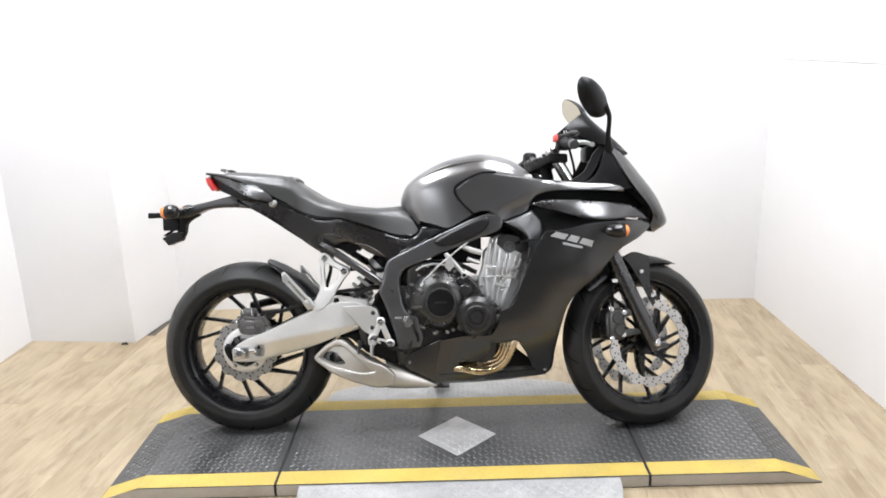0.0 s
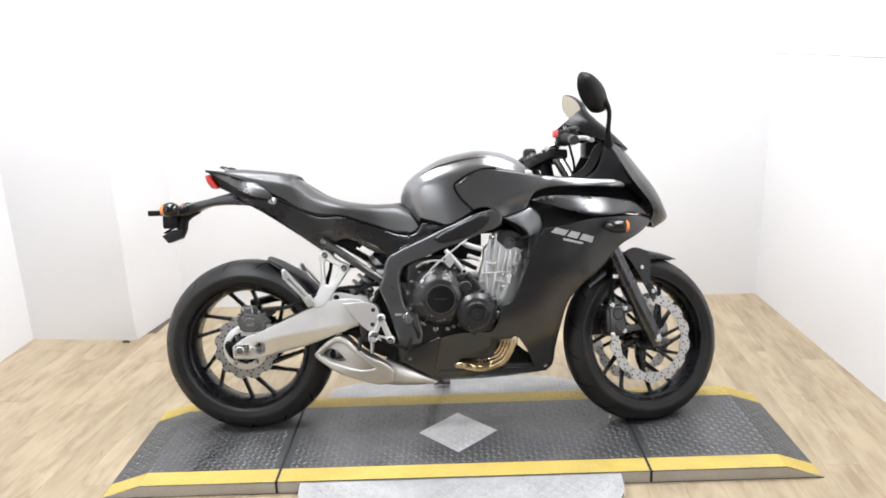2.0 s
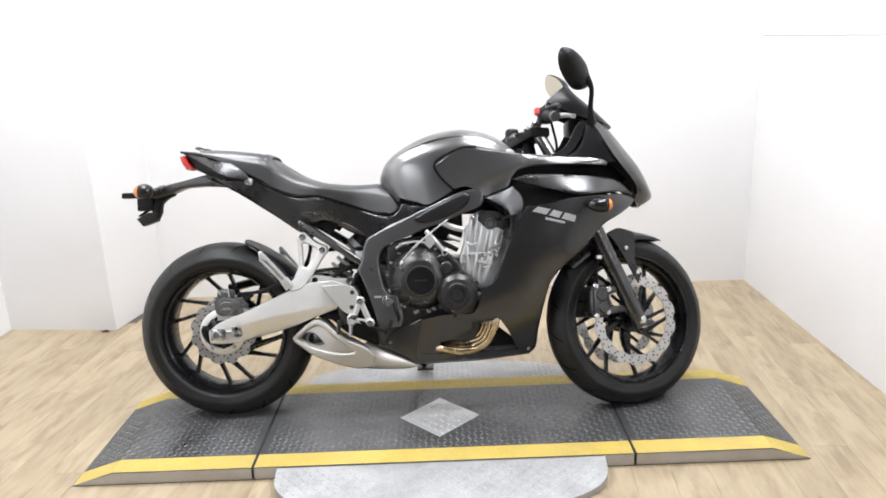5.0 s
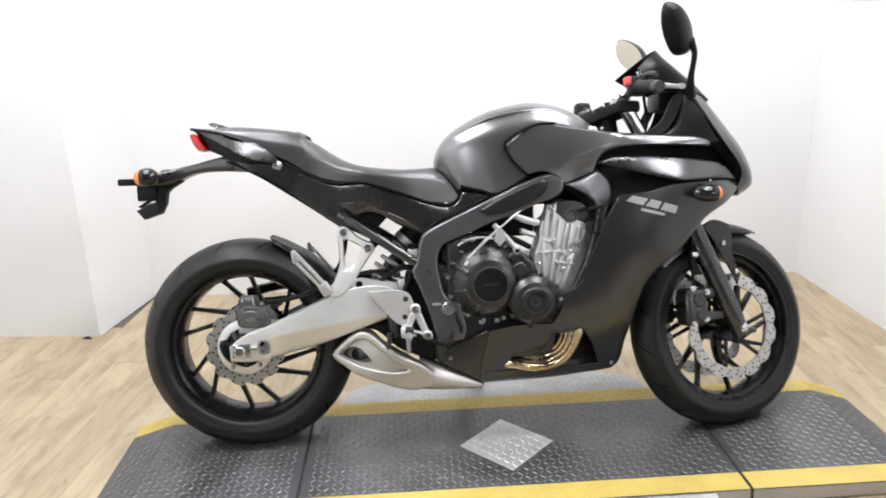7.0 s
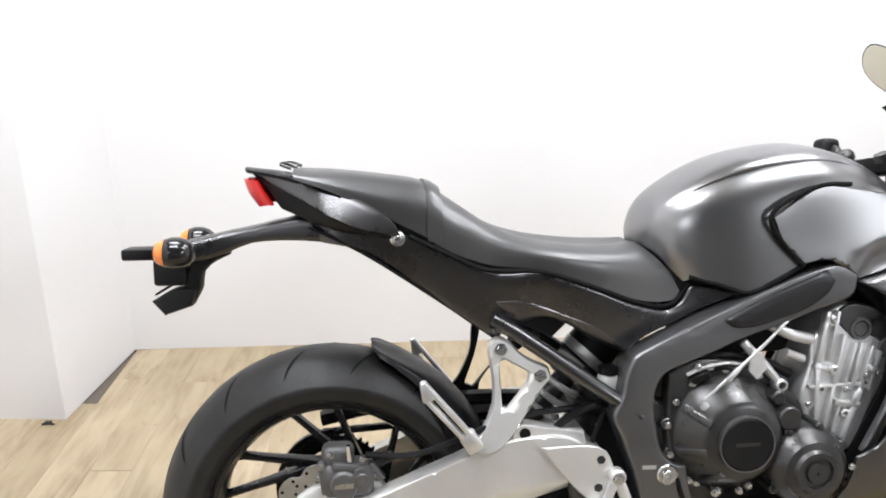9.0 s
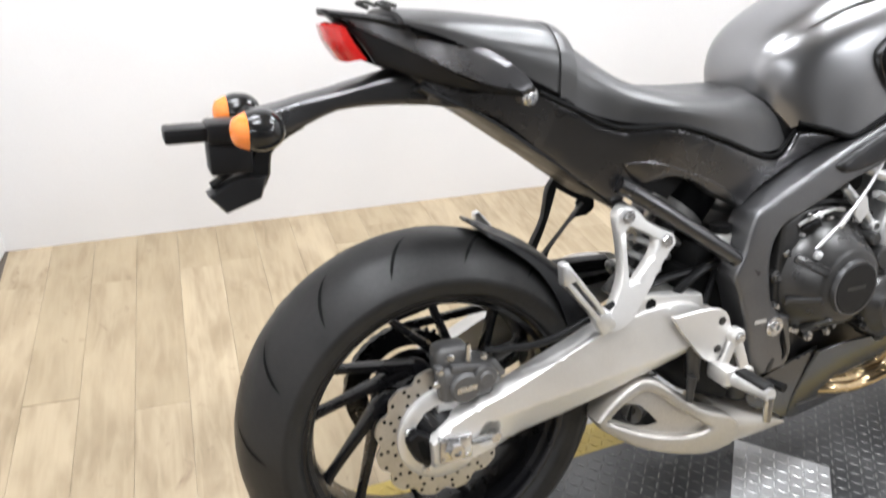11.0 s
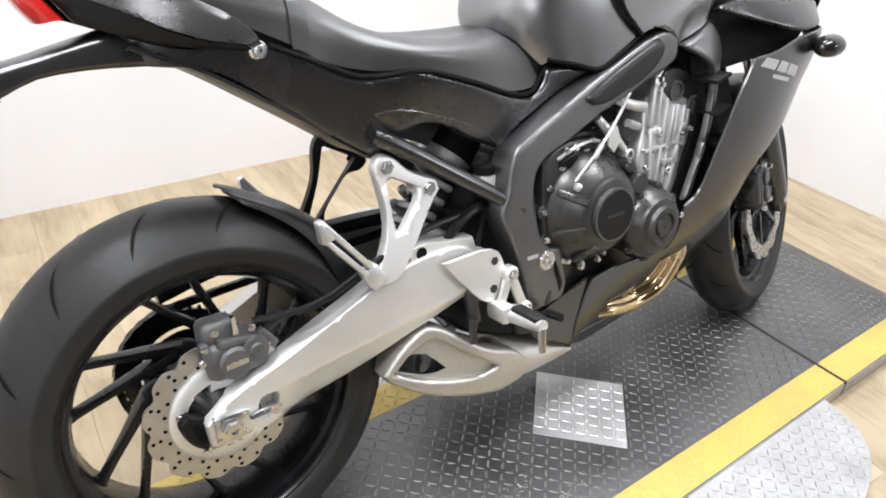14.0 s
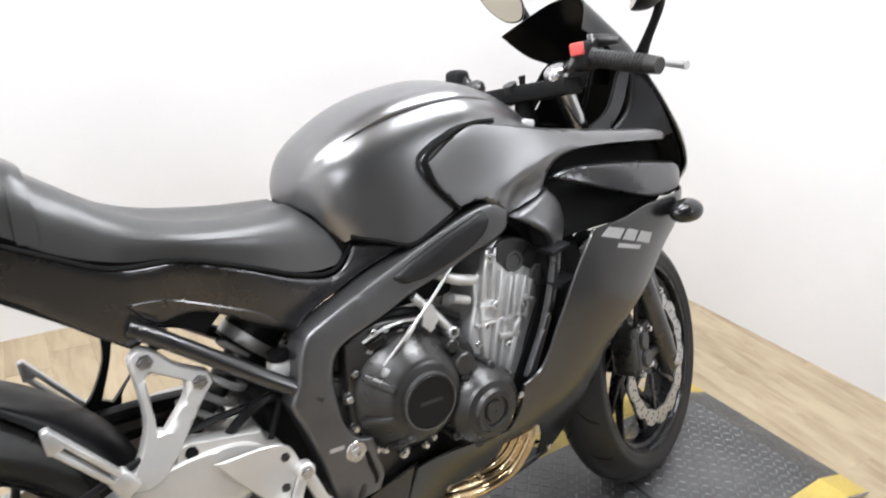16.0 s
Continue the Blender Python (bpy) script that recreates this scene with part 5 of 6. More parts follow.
tk = surf([(0.642, 0.742, 0.099), (0.655, 0.748, 0.111), (0.68, 0.74, 0.123), (0.715, 0.733, 0.131), (0.75, 0.727, 0.139), (0.80, 0.752, 0.145), (0.85, 0.79, 0.147), (0.69, 0.826, 0.127), (0.745, 0.846, 0.137), (0.82, 0.862, 0.142), (0.88, 0.876, 0.143), (0.892, 0.937, 0.130), (0.738, 0.914, 0.123)])
tube_pts = [(0.648, 0.752), (0.700, 0.738), (0.745, 0.726), (0.790, 0.747), (0.834, 0.773)]
bm = bmesh.new()
part("tank_seam", tube([(x, -tk(x, z) - 0.001, z) for x, z in tube_pts], 0.004, 8), M_DARK, tank, "black seam under the tank")
part("tank_rib", tube([(0.655, -0.094, 0.904), (0.73, -0.108, 0.938), (0.82, -0.113, 0.955), (0.90, -0.113, 0.956), (0.96, -0.106, 0.940)], [0.001, 0.003, 0.0035, 0.003, 0.001], 8), M_SATIN, tank)
# filler cap
bm = lathe([(0.001, 0.0), (0.045, 0.0), (0.047, -0.004), (0.047, -0.016), (0.001, -0.016)], (0, 0, 0), 32)
bmesh.ops.transform(bm, matrix=Matrix.Translation((0.90, 0, 0.979)) @ Matrix.Rotation(radians(6), 4, "Y") @ Matrix.Rotation(radians(90), 4, "X"), verts=bm.verts)
part("filler_cap", bm, M_ENG, tank, "dark filler cap")

rows = [[(-0.060, 0, 0.935), (-0.060, -0.035, 0.930), (-0.058, -0.045, 0.905), (-0.030, -0.045, 0.875)], [(0.03, 0, 0.925), (0.03, -0.062, 0.918), (0.03, -0.070, 0.880), (0.03, -0.065, 0.845)], [(0.12, 0, 0.900), (0.12, -0.076, 0.890), (0.12, -0.084, 0.850), (0.12, -0.075, 0.810)],
        [(0.25, 0, 0.850), (0.25, -0.085, 0.835), (0.25, -0.098, 0.790), (0.25, -0.085, 0.740)], [(0.42, 0, 0.780), (0.42, -0.09, 0.775), (0.42, -0.110, 0.745), (0.42, -0.09, 0.700)], [(0.60, 0, 0.760), (0.60, -0.07, 0.750), (0.60, -0.085, 0.715), (0.60, -0.075, 0.680)]]
part("seat_base", loft(rows, 4, 4), M_PLAST, bike, "black moulded seat base")

# side cover below the seat
sc_lat = surf([(0.14, 0.82, 0.088), (0.29, 0.73, 0.100), (0.30, 0.77, 0.108), (0.38, 0.76, 0.128), (0.38, 0.69, 0.112), (0.47, 0.73, 0.130), (0.56, 0.70, 0.122), (0.64, 0.74, 0.106), (0.74, 0.72, 0.122), (0.60, 0.64, 0.110), (0.33, 0.655, 0.095)])
bm = panel([(0.130, 0.836), (0.200, 0.808), (0.262, 0.776), (0.300, 0.766), (0.375, 0.768), (0.470, 0.738), (0.556, 0.704), (0.615, 0.694), (0.638, 0.708), (0.652, 0.735), (0.690, 0.735), (0.746, 0.722),
            (0.690, 0.700), (0.629, 0.672), (0.560, 0.640), (0.538, 0.614), (0.501, 0.632), (0.466, 0.648), (0.425, 0.674), (0.380, 0.690), (0.330, 0.672), (0.305, 0.640), (0.250, 0.678), (0.180, 0.730), (0.080, 0.802), (0.070, 0.820)], sc_lat, 0.006, 0.007)
both("side_cover", bm, M_SIDE, bike, "black plastic side cover below the seat")
bm = panel([(0.298, 0.715), (0.345, 0.716), (0.420, 0.692), (0.490, 0.660), (0.535, 0.622), (0.501, 0.636), (0.466, 0.652), (0.425, 0.676), (0.380, 0.688), (0.340, 0.676), (0.318, 0.690)], lambda x, z: sc_lat(x, z) + 0.003, 0.004, 0.004)
both("cover_flare", bm, M_SIDE, bike, "moulded flare on the side cover")
bm = panel([(0.305, 0.676), (0.360, 0.690), (0.425, 0.700), (0.455, 0.690), (0.405, 0.642), (0.380, 0.655)], 0.085, 0.004, 0.002)
both("inner_guard", bm, M_PLAST, bike, "black inner mudguard panel")
part("seam_line", tube([(0.150, -0.100, 0.832), (0.205, -0.107, 0.806), (0.268, -0.110, 0.777), (0.305, -0.122, 0.772), (0.376, -0.134, 0.771), (0.470, -0.132, 0.741), (0.556, -0.118, 0.708), (0.612, -0.102, 0.700), (0.640, -0.094, 0.716), (0.652, -0.1, 0.738)], 0.0042, 8), M_DARK, bike, "black gap between seat and cover")

# tail
tl = surf([(-0.098, 0.94, 0.026), (-0.07, 0.89, 0.036), (0.03, 0.90, 0.080), (0.03, 0.85, 0.085), (0.10, 0.84, 0.094), (0.07, 0.88, 0.092), (0.17, 0.75, 0.085), (0.30, 0.66, 0.080)])
CREASE = [(-0.118, 0.940), (-0.085, 0.921), (-0.024, 0.891), (0.020, 0.866), (0.064, 0.848), (0.110, 0.838)]


def cowl_lat(x, z):
    """The cowl stands out to a crease that runs down towards the seat."""
    x = max(-0.118, min(0.110, x))
    for (xa, za), (xb, zb) in zip(CREASE, CREASE[1:]):
        if xa <= x <= xb:
            zc = za + (zb - za) * (x - xa) / (xb - xa)
    grow = min(1.0, (x + 0.118) / 0.12)
    return tl(x, z) + 0.009 + 0.017 * grow - (0.38 if z > zc else 0.55) * abs(z - zc) * grow


bm = panel([(-0.132, 0.948), (-0.040, 0.934), (0.040, 0.908), (0.095, 0.880), (0.128, 0.850), (0.136, 0.828)] + CREASE[::-1], cowl_lat, 0.012, 0.002, 0.010, sharp=28)
both("tail_cowl", bm, M_SIDE, bike, "matt black tail cowl with a slanting facet")
bm = panel([(-0.124, 0.942)] + CREASE[1:] + [(0.134, 0.826), (0.110, 0.830), (0.060, 0.838), (0.000, 0.850), (-0.040, 0.866), (-0.070, 0.878), (-0.100, 0.920)], lambda x, z: cowl_lat(x, z) - 0.002, 0.010, 0.002, 0.010, sharp=28)
both("tail_side", bm, M_PLAST, bike, "black plastic tail side below the cowl")
bm = panel([(-0.058, 0.886), (0.00, 0.852), (0.06, 0.838), (0.120, 0.842), (0.180, 0.815), (0.270, 0.765), (0.300, 0.700), (0.312, 0.640), (0.240, 0.688), (0.174, 0.736), (0.070, 0.806), (0.00, 0.820), (-0.012, 0.845)], lambda x, z: tl(x, z) - 0.003, 0.005, 0.004)
both("under_tail", bm, M_SIDE, bike, "black plastic lower tail panel")
rows = [[(-0.134, 0, 0.950), (-0.133, -0.02, 0.950), (-0.128, -0.034, 0.946)], [(-0.04, 0, 0.936), (-0.04, -0.045, 0.935), (-0.04, -0.066, 0.928)], [(0.06, 0, 0.900), (0.06, -0.05, 0.895), (0.06, -0.075, 0.880)]]
part("tail_top", thicken(loft(rows, 4, 4, True, False), 0.006), M_PLAST, bike, "black tail top")
rows = [[(-0.02, 0, 0.845), (-0.02, -0.05, 0.845), (-0.02, -0.078, 0.850)], [(0.07, 0, 0.802), (0.07, -0.055, 0.802), (0.07, -0.082, 0.806)], [(0.18, 0, 0.730), (0.18, -0.055, 0.730), (0.18, -0.082, 0.734)], [(0.31, 0, 0.642), (0.31, -0.055, 0.640), (0.31, -0.078, 0.644)]]
part("tail_floor", thicken(loft(rows, 4, 4, True, False), 0.005), M_PLAST, bike, "black underside of the tail")
bm = tube([(-0.050, -0.050, 0.948), (-0.068, -0.046, 0.955), (-0.058, -0.040, 0.957), (-0.040, -0.045, 0.951)], 0.003, 8)
both("tie_hook", bm, M_ENG, bike, "small dark luggage hook")
bm = bmesh.new()
disc_y(bm, (0.130, 0, 0.829), 0.013, -0.070, -0.114, 22, 0, 0.003)
disc_y(bm, (0.130, 0, 0.829), 0.008, -0.114, -0.119, 16, 0.003, 0.002)
both("luggage_stud", bm, M_CHROME, bike, "bright luggage stud")
# tail lamp
rows = [[(-0.128, 0, 0.926), (-0.126, -0.020, 0.925), (-0.119, -0.030, 0.923), (-0.108, -0.035, 0.920)], [(-0.121, 0, 0.903), (-0.119, -0.020, 0.902), (-0.112, -0.031, 0.901), (-0.098, -0.036, 0.900)], [(-0.106, 0, 0.880), (-0.104, -0.020, 0.880), (-0.097, -0.032, 0.879), (-0.082, -0.037, 0.878)]]
rows = [[(x, y, z + 0.007) for x, y, z in r] for r in rows]
part("tail_lamp", thicken(loft(rows, 4, 4, True, False), 0.010), M_RED, bike, "red tail lamp lens")
rows = [[(-0.133, 0, 0.924), (-0.131, -0.017, 0.923), (-0.126, -0.026, 0.922)], [(-0.126, 0, 0.902), (-0.124, -0.017, 0.902), (-0.118, -0.026, 0.901)], [(-0.111, 0, 0.881), (-0.109, -0.017, 0.881), (-0.103, -0.027, 0.881)]]
rows = [[(x, y, z + 0.007) for x, y, z in r] for r in rows]
part("lamp_cover", thicken(loft(rows, 4, 4, True, False), 0.004), M_CLEAR, bike, "clear centre of the tail lamp")
# plate carrier
rows = [[(x, 0, zt + 0.003), (x, -w * 0.7, zt + 0.001), (x, -w, zt - 0.004), (x, -w - 0.002, (zt + zb) / 2), (x, -w, zb + 0.003), (x, -w * 0.6, zb), (x, 0, zb)]
        for x, w, zt, zb in ((0.060, 0.052, 0.850, 0.812), (-0.010, 0.046, 0.864, 0.818), (-0.069, 0.038, 0.856, 0.820), (-0.125, 0.032, 0.843, 0.816), (-0.167, 0.030, 0.835, 0.800), (-0.205, 0.034, 0.826, 0.788), (-0.238, 0.036, 0.820, 0.784))]
carrier = part("plate_carrier", loft(rows, 3, 2), M_SIDE, bike, "black plastic plate carrier arm")
bm = box(-0.300, -0.225, -0.030, 0.030, 0.785, 0.812, 0.006)
box(-0.352, -0.296, -0.026, 0.026, 0.788, 0.808, 0.004, bm)
part("carrier_end", bm, M_PLAST, carrier)
part("plate_lamp", box(-0.300, -0.242, -0.023, 0.023, 0.741, 0.788, 0.006), M_PLAST, carrier, "black plate lamp housing")
bm = panel([(-0.236, 0.800), (-0.172, 0.806), (-0.168, 0.794), (-0.196, 0.780), (-0.216, 0.762), (-0.220, 0.734), (-0.234, 0.708), (-0.252, 0.712), (-0.250, 0.750), (-0.240, 0.770)], 0.015, 0.030, 0.006)
part("carrier_bracket", bm, M_PLAST, carrier)
bm = panel([(-0.306, 0.713), (-0.284, 0.687), (-0.236, 0.703), (-0.226, 0.734), (-0.262, 0.735)], 0.020, 0.040, 0.004)
foot = part("rear_reflector", bm, M_COVER, carrier, "grey-black reflector bracket")
part("reflector_slot", bar((-0.300, 0, 0.724), (-0.266, 0, 0.744), 0.030, 0.004, bevel=0.001), M_DARK, foot)
for s in (-1, 1):
    bm = tube([(-0.232, s * 0.02, 0.803), (-0.234, s * 0.068, 0.806)], [0.012, 0.015], 12)
    stem = part("indicator_stem", bm, M_PLAST, carrier)
    rows = [[tuple(p) for p in ring(Vector((x - 0.008, s * 0.088, 0.809)), Vector((0, 1, 0)), Vector((0, 0, 1)), ry, rz, 16)] for x, ry, rz in ((-0.250, 0.026, 0.024), (-0.238, 0.029, 0.027), (-0.220, 0.027, 0.025), (-0.207, 0.018, 0.016), (-0.202, 0.006, 0.006))]
    part("indicator_body", loft(rows, 1, 3, False, True, True), M_GLOSS, stem, "gloss black indicator shell")
    rows = [[tuple(p) for p in ring(Vector((x - 0.008, s * 0.088, 0.809)), Vector((0, 1, 0)), Vector((0, 0, 1)), ry, rz, 16)] for x, ry, rz in ((-0.270, 0.006, 0.005), (-0.265, 0.018, 0.017), (-0.250, 0.0275, 0.0245))]
    part("indicator_lens", loft(rows, 1, 3, False, True, True), M_ORANGE, stem, "orange indicator lens")

# shoulder cover beside the tank, and the scoop
fl = surf([(0.775, 0.861, 0.146), (0.86, 0.916, 0.146), (0.834, 0.776, 0.150), (0.934, 0.757, 0.165), (0.95, 0.88, 0.150), (1.02, 0.885, 0.150), (1.14, 0.87, 0.150), (1.0, 0.72, 0.186), (1.07, 0.73, 0.190), (1.07, 0.81, 0.168), (1.20, 0.86, 0.150), (1.34, 0.85, 0.155), (1.20, 0.82, 0.178),
           (1.32, 0.80, 0.178), (1.43, 0.77, 0.125), (1.33, 0.735, 0.212), (1.22, 0.745, 0.224), (1.45, 0.74, 0.100)])


def shoulder_lat(x, z):
    """Falls inwards below the crease that leads to the scoop."""
    zc = 0.800 + 0.053 * min(1.0, max(0.0, (x - 0.930) / 0.140)) ** 0.75
    d = max(0.0, zc - z) * max(0.0, min(1.0, (x - 0.90) / 0.06))
    return fl(x, z) + 0.007 - min(0.022, 0.5 * d)


bm = panel([(0.862, 0.914), (0.775, 0.861), (0.790, 0.823), (0.834, 0.777), (0.880, 0.784), (0.914, 0.768), (0.938, 0.748), (0.975, 0.760), (1.022, 0.783), (1.030, 0.805), (1.050, 0.830), (1.095, 0.845), (1.159, 0.847), (1.245, 0.844), (1.350, 0.838),
            (1.352, 0.850), (1.338, 0.858), (1.214, 0.872), (1.138, 0.880), (1.030, 0.892), (0.931, 0.908)], shoulder_lat, 0.016, 0.005, 0.012, lines=[[(0.930, 0.800), (0.960, 0.822), (1.010, 0.842), (1.070, 0.853)]])
both("shoulder_cover", bm, M_BODY, bike, "matt black cover beside the tank")
part("shoulder_seam", tube([(x, -max(tk(x, z), fl(x, z)) - 0.004, z) for x, z in ((0.915, 0.916), (0.862, 0.914), (0.800, 0.888), (0.772, 0.861), (0.789, 0.823), (0.834, 0.775))], 0.0042, 8), M_DARK, bike, "black seam between tank and cover")
# black sheet set into the recess paints the scoop's inner shade
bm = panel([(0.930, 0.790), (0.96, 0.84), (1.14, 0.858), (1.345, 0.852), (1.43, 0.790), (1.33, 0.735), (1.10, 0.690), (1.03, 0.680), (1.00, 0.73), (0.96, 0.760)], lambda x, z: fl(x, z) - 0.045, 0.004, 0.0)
both("scoop_shade", bm, M_DARK, bike, "black sheet for the shade inside the side scoop")
bm = panel([(1.026, 0.803), (1.069, 0.815), (1.155, 0.815), (1.240, 0.809), (1.316, 0.800), (1.380, 0.788), (1.414, 0.764), (1.448, 0.738), (1.420, 0.744), (1.360, 0.749), (1.300, 0.746), (1.262, 0.744), (1.222, 0.748), (1.153, 0.766), (1.089, 0.785)], lambda x, z: fl(x, z) + 0.002, 0.010, 0.007, 0.012)
both("scoop_blade", bm, M_SIDE, bike, "matt black blade of the side scoop")
# air duct limb round the engine
dl = surf([(0.934, 0.757, 0.158), (1.0, 0.72, 0.178), (1.02, 0.67, 0.180), (1.01, 0.60, 0.182), (0.98, 0.52, 0.185), (0.942, 0.443, 0.188), (1.05, 0.68, 0.165), (1.04, 0.59, 0.168), (1.0, 0.5, 0.172)])
bm = panel([(0.936, 0.746), (0.975, 0.757), (1.033, 0.782), (1.062, 0.752), (1.070, 0.710), (1.052, 0.670), (1.035, 0.595), (1.004, 0.510), (0.968, 0.440), (0.942, 0.446), (0.981, 0.518), (1.008, 0.596), (1.020, 0.660), (1.016, 0.690), (0.998, 0.710)], lambda x, z: dl(x, z) + 0.004, 0.016, 0.007, 0.012)
both("air_duct", bm, M_FRAME, bike, "satin black air duct beside the engine")
bm = panel([(0.905, 0.770), (0.995, 0.730), (1.015, 0.690), (1.005, 0.60), (0.975, 0.518), (0.938, 0.446), (0.945, 0.50), (0.985, 0.60), (0.992, 0.68), (0.96, 0.72), (0.905, 0.745)], 0.135, 0.03, 0.004)
both("duct_wall", bm, M_PLAST, bike, "black inner wall of the duct")

# lower side fairing with a window for the headers
mf = surf([(1.068, 0.729, 0.232), (1.23, 0.745, 0.230), (1.34, 0.735, 0.208), (1.44, 0.745, 0.110), (1.40, 0.695, 0.155), (1.31, 0.645, 0.195), (1.21, 0.53, 0.208), (1.15, 0.46, 0.196), (1.12, 0.35, 0.160), (1.10, 0.22, 0.086), (0.98, 0.195, 0.104), (0.85, 0.19, 0.118), (0.70, 0.19, 0.138), (0.70, 0.33, 0.165),
           (0.80, 0.36, 0.190), (0.89, 0.37, 0.202), (0.95, 0.46, 0.210), (1.0, 0.55, 0.222), (1.03, 0.64, 0.231), (1.10, 0.60, 0.235), (1.05, 0.40, 0.198), (0.9, 0.27, 0.155)])
win = [(0.772, 0.258), (0.772, 0.230), (0.902, 0.221), (1.032, 0.222), (1.004, 0.290), (0.978, 0.333), (0.886, 0.330), (0.880, 0.305), (0.862, 0.280), (0.838, 0.268)]
bm = panel([(1.070, 0.710), (1.148, 0.719), (1.211, 0.734), (1.262, 0.738), (1.320, 0.741), (1.400, 0.741), (1.458, 0.732), (1.448, 0.716), (1.405, 0.684), (1.330, 0.644), (1.296, 0.610), (1.250, 0.560), (1.195, 0.515), (1.150, 0.462), (1.125, 0.380), (1.108, 0.290), (1.097, 0.212), (1.080, 0.199), (0.983, 0.192), (0.830, 0.184), (0.684, 0.184),
            (0.684, 0.225), (0.698, 0.290), (0.710, 0.340), (0.753, 0.352), (0.800, 0.360), (0.885, 0.362), (0.905, 0.395), (0.917, 0.446), (0.955, 0.463), (0.993, 0.549), (1.031, 0.644)], mf, 0.005, 0.0035, 0.018, [win], step=0.014, smooth_holes=60)
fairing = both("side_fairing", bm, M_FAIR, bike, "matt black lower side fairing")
part("belly_floor", thicken(loft([[(0.684, 0, 0.170), (0.684, -0.08, 0.174), (0.684, -0.130, 0.188)], [(0.90, 0, 0.175), (0.90, -0.07, 0.179), (0.90, -0.108, 0.192)], [(1.08, 0, 0.190), (1.08, -0.05, 0.193), (1.08, -0.082, 0.203)]], 4, 4, True, False), 0.004), M_PLAST, bike, "black belly pan floor")
# two added black sheets close the openings and stand for the shade inside
part("window_dark", panel([(0.74, 0.225), (0.75, 0.36), (0.94, 0.36), (0.962, 0.31), (1.06, 0.23)], 0.085, 0.004, 0), M_DARKPART, bike, "black sheet for the shade behind the headers")
part("fairing_dark", panel([(0.925, 0.40), (0.955, 0.46), (1.000, 0.55), (1.030, 0.66), (1.090, 0.70), (1.130, 0.60), (1.090, 0.42), (1.000, 0.37)], 0.150, 0.012, 0.0, 0.03), M_DARKPART, fairing, "black sheet added for the shade inside the fairing")
bm = panel([(0.578, 0.262), (0.600, 0.292), (0.660, 0.320), (0.715, 0.345), (0.712, 0.330), (0.700, 0.26), (0.682, 0.190), (0.640, 0.215), (0.590, 0.240)], surf([(0.58, 0.262, 0.138), (0.66, 0.32, 0.150), (0.71, 0.33, 0.158), (0.68, 0.19, 0.138), (0.60, 0.25, 0.140)]), 0.005, 0.002, 0.012)
both("lower_infill", bm, M_FAIR, bike, "small matt black infill panel ahead of the muffler")
bolts("fairing_screw", [(x, -mf(x, z) - 0.001 if x > 0.7 else -0.141, z) for x, z in ((1.075, 0.218), (0.600, 0.262), (0.908, 0.430))], 0.005, 0.002, M_CHROME, fairing)
part("fairing_crease", tube([(x, -mf(x, z) - 0.0005, z) for x, z in ((0.700, 0.217), (0.80, 0.218), (0.95, 0.217), (1.04, 0.218))], 0.002, 6), M_FAIR, fairing)
# silver maker's mark, as plain slanted shapes
def slab_mark(pts):
    return panel(pts, lambda x, z: mf(x, z) + 0.0012, 0.0014, 0, 0.02, sharp=20)


def emblem_pts(u, v):
    return (1.092 + 0.128 * u + 0.006 * v, 0.690 - 0.034 * u + 0.030 * v)


for pts in (((-0.04, 0.12), (0.08, 0.74), (0.40, 0.76), (0.32, 0.10)), ((0.38, 0.10), (0.47, 0.78), (0.70, 0.76), (0.64, 0.08)), ((0.70, 0.08), (0.77, 0.76), (1.06, 0.72), (1.04, 0.02))):
    part("emblem_bar", slab_mark([emblem_pts(u, v) for u, v in pts]), M_SILVER, fairing, "silver slanted emblem block")
part("emblem_bar", slab_mark([emblem_pts(u, v) for u, v in ((0.30, -0.42), (0.31, -0.16), (0.82, -0.14), (0.80, -0.40))]), M_SILVER, fairing, "small silver model bar")

# nose cowl
rows = [
    [(1.352, 0, 0.984), (1.345, -0.060, 0.984), (1.322, -0.105, 0.992), (1.290, -0.128, 0.996)],
    [(1.385, 0, 0.944), (1.376, -0.070, 0.944), (1.350, -0.118, 0.948), (1.316, -0.146, 0.950)],
    [(1.420, 0, 0.898), (1.410, -0.078, 0.896), (1.380, -0.130, 0.898), (1.342, -0.160, 0.902)],
    [(1.470, 0, 0.830), (1.458, -0.080, 0.830), (1.420, -0.135, 0.836), (1.375, -0.165, 0.848)],
    [(1.508, 0, 0.762), (1.492, -0.070, 0.762), (1.462, -0.115, 0.770), (1.428, -0.140, 0.785)],
    [(1.518, 0, 0.722), (1.496, -0.056, 0.722), (1.470, -0.090, 0.730), (1.445, -0.112, 0.745)],
    [(1.470, 0, 0.690), (1.462, -0.050, 0.692), (1.450, -0.085, 0.704), (1.438, -0.105, 0.722)],
]
rows = [[(x + 0.012, y, z) for x, y, z in r] for r in rows]
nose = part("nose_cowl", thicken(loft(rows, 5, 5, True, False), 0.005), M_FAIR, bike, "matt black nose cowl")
part("cowl_liner", thicken(loft([[(x - 0.010, y * 0.94, z + 0.001) for x, y, z in r] for r in rows[:-1]], 5, 5, True, False), 0.002), M_DARKPART, nose, "black inner liner of the cowl")
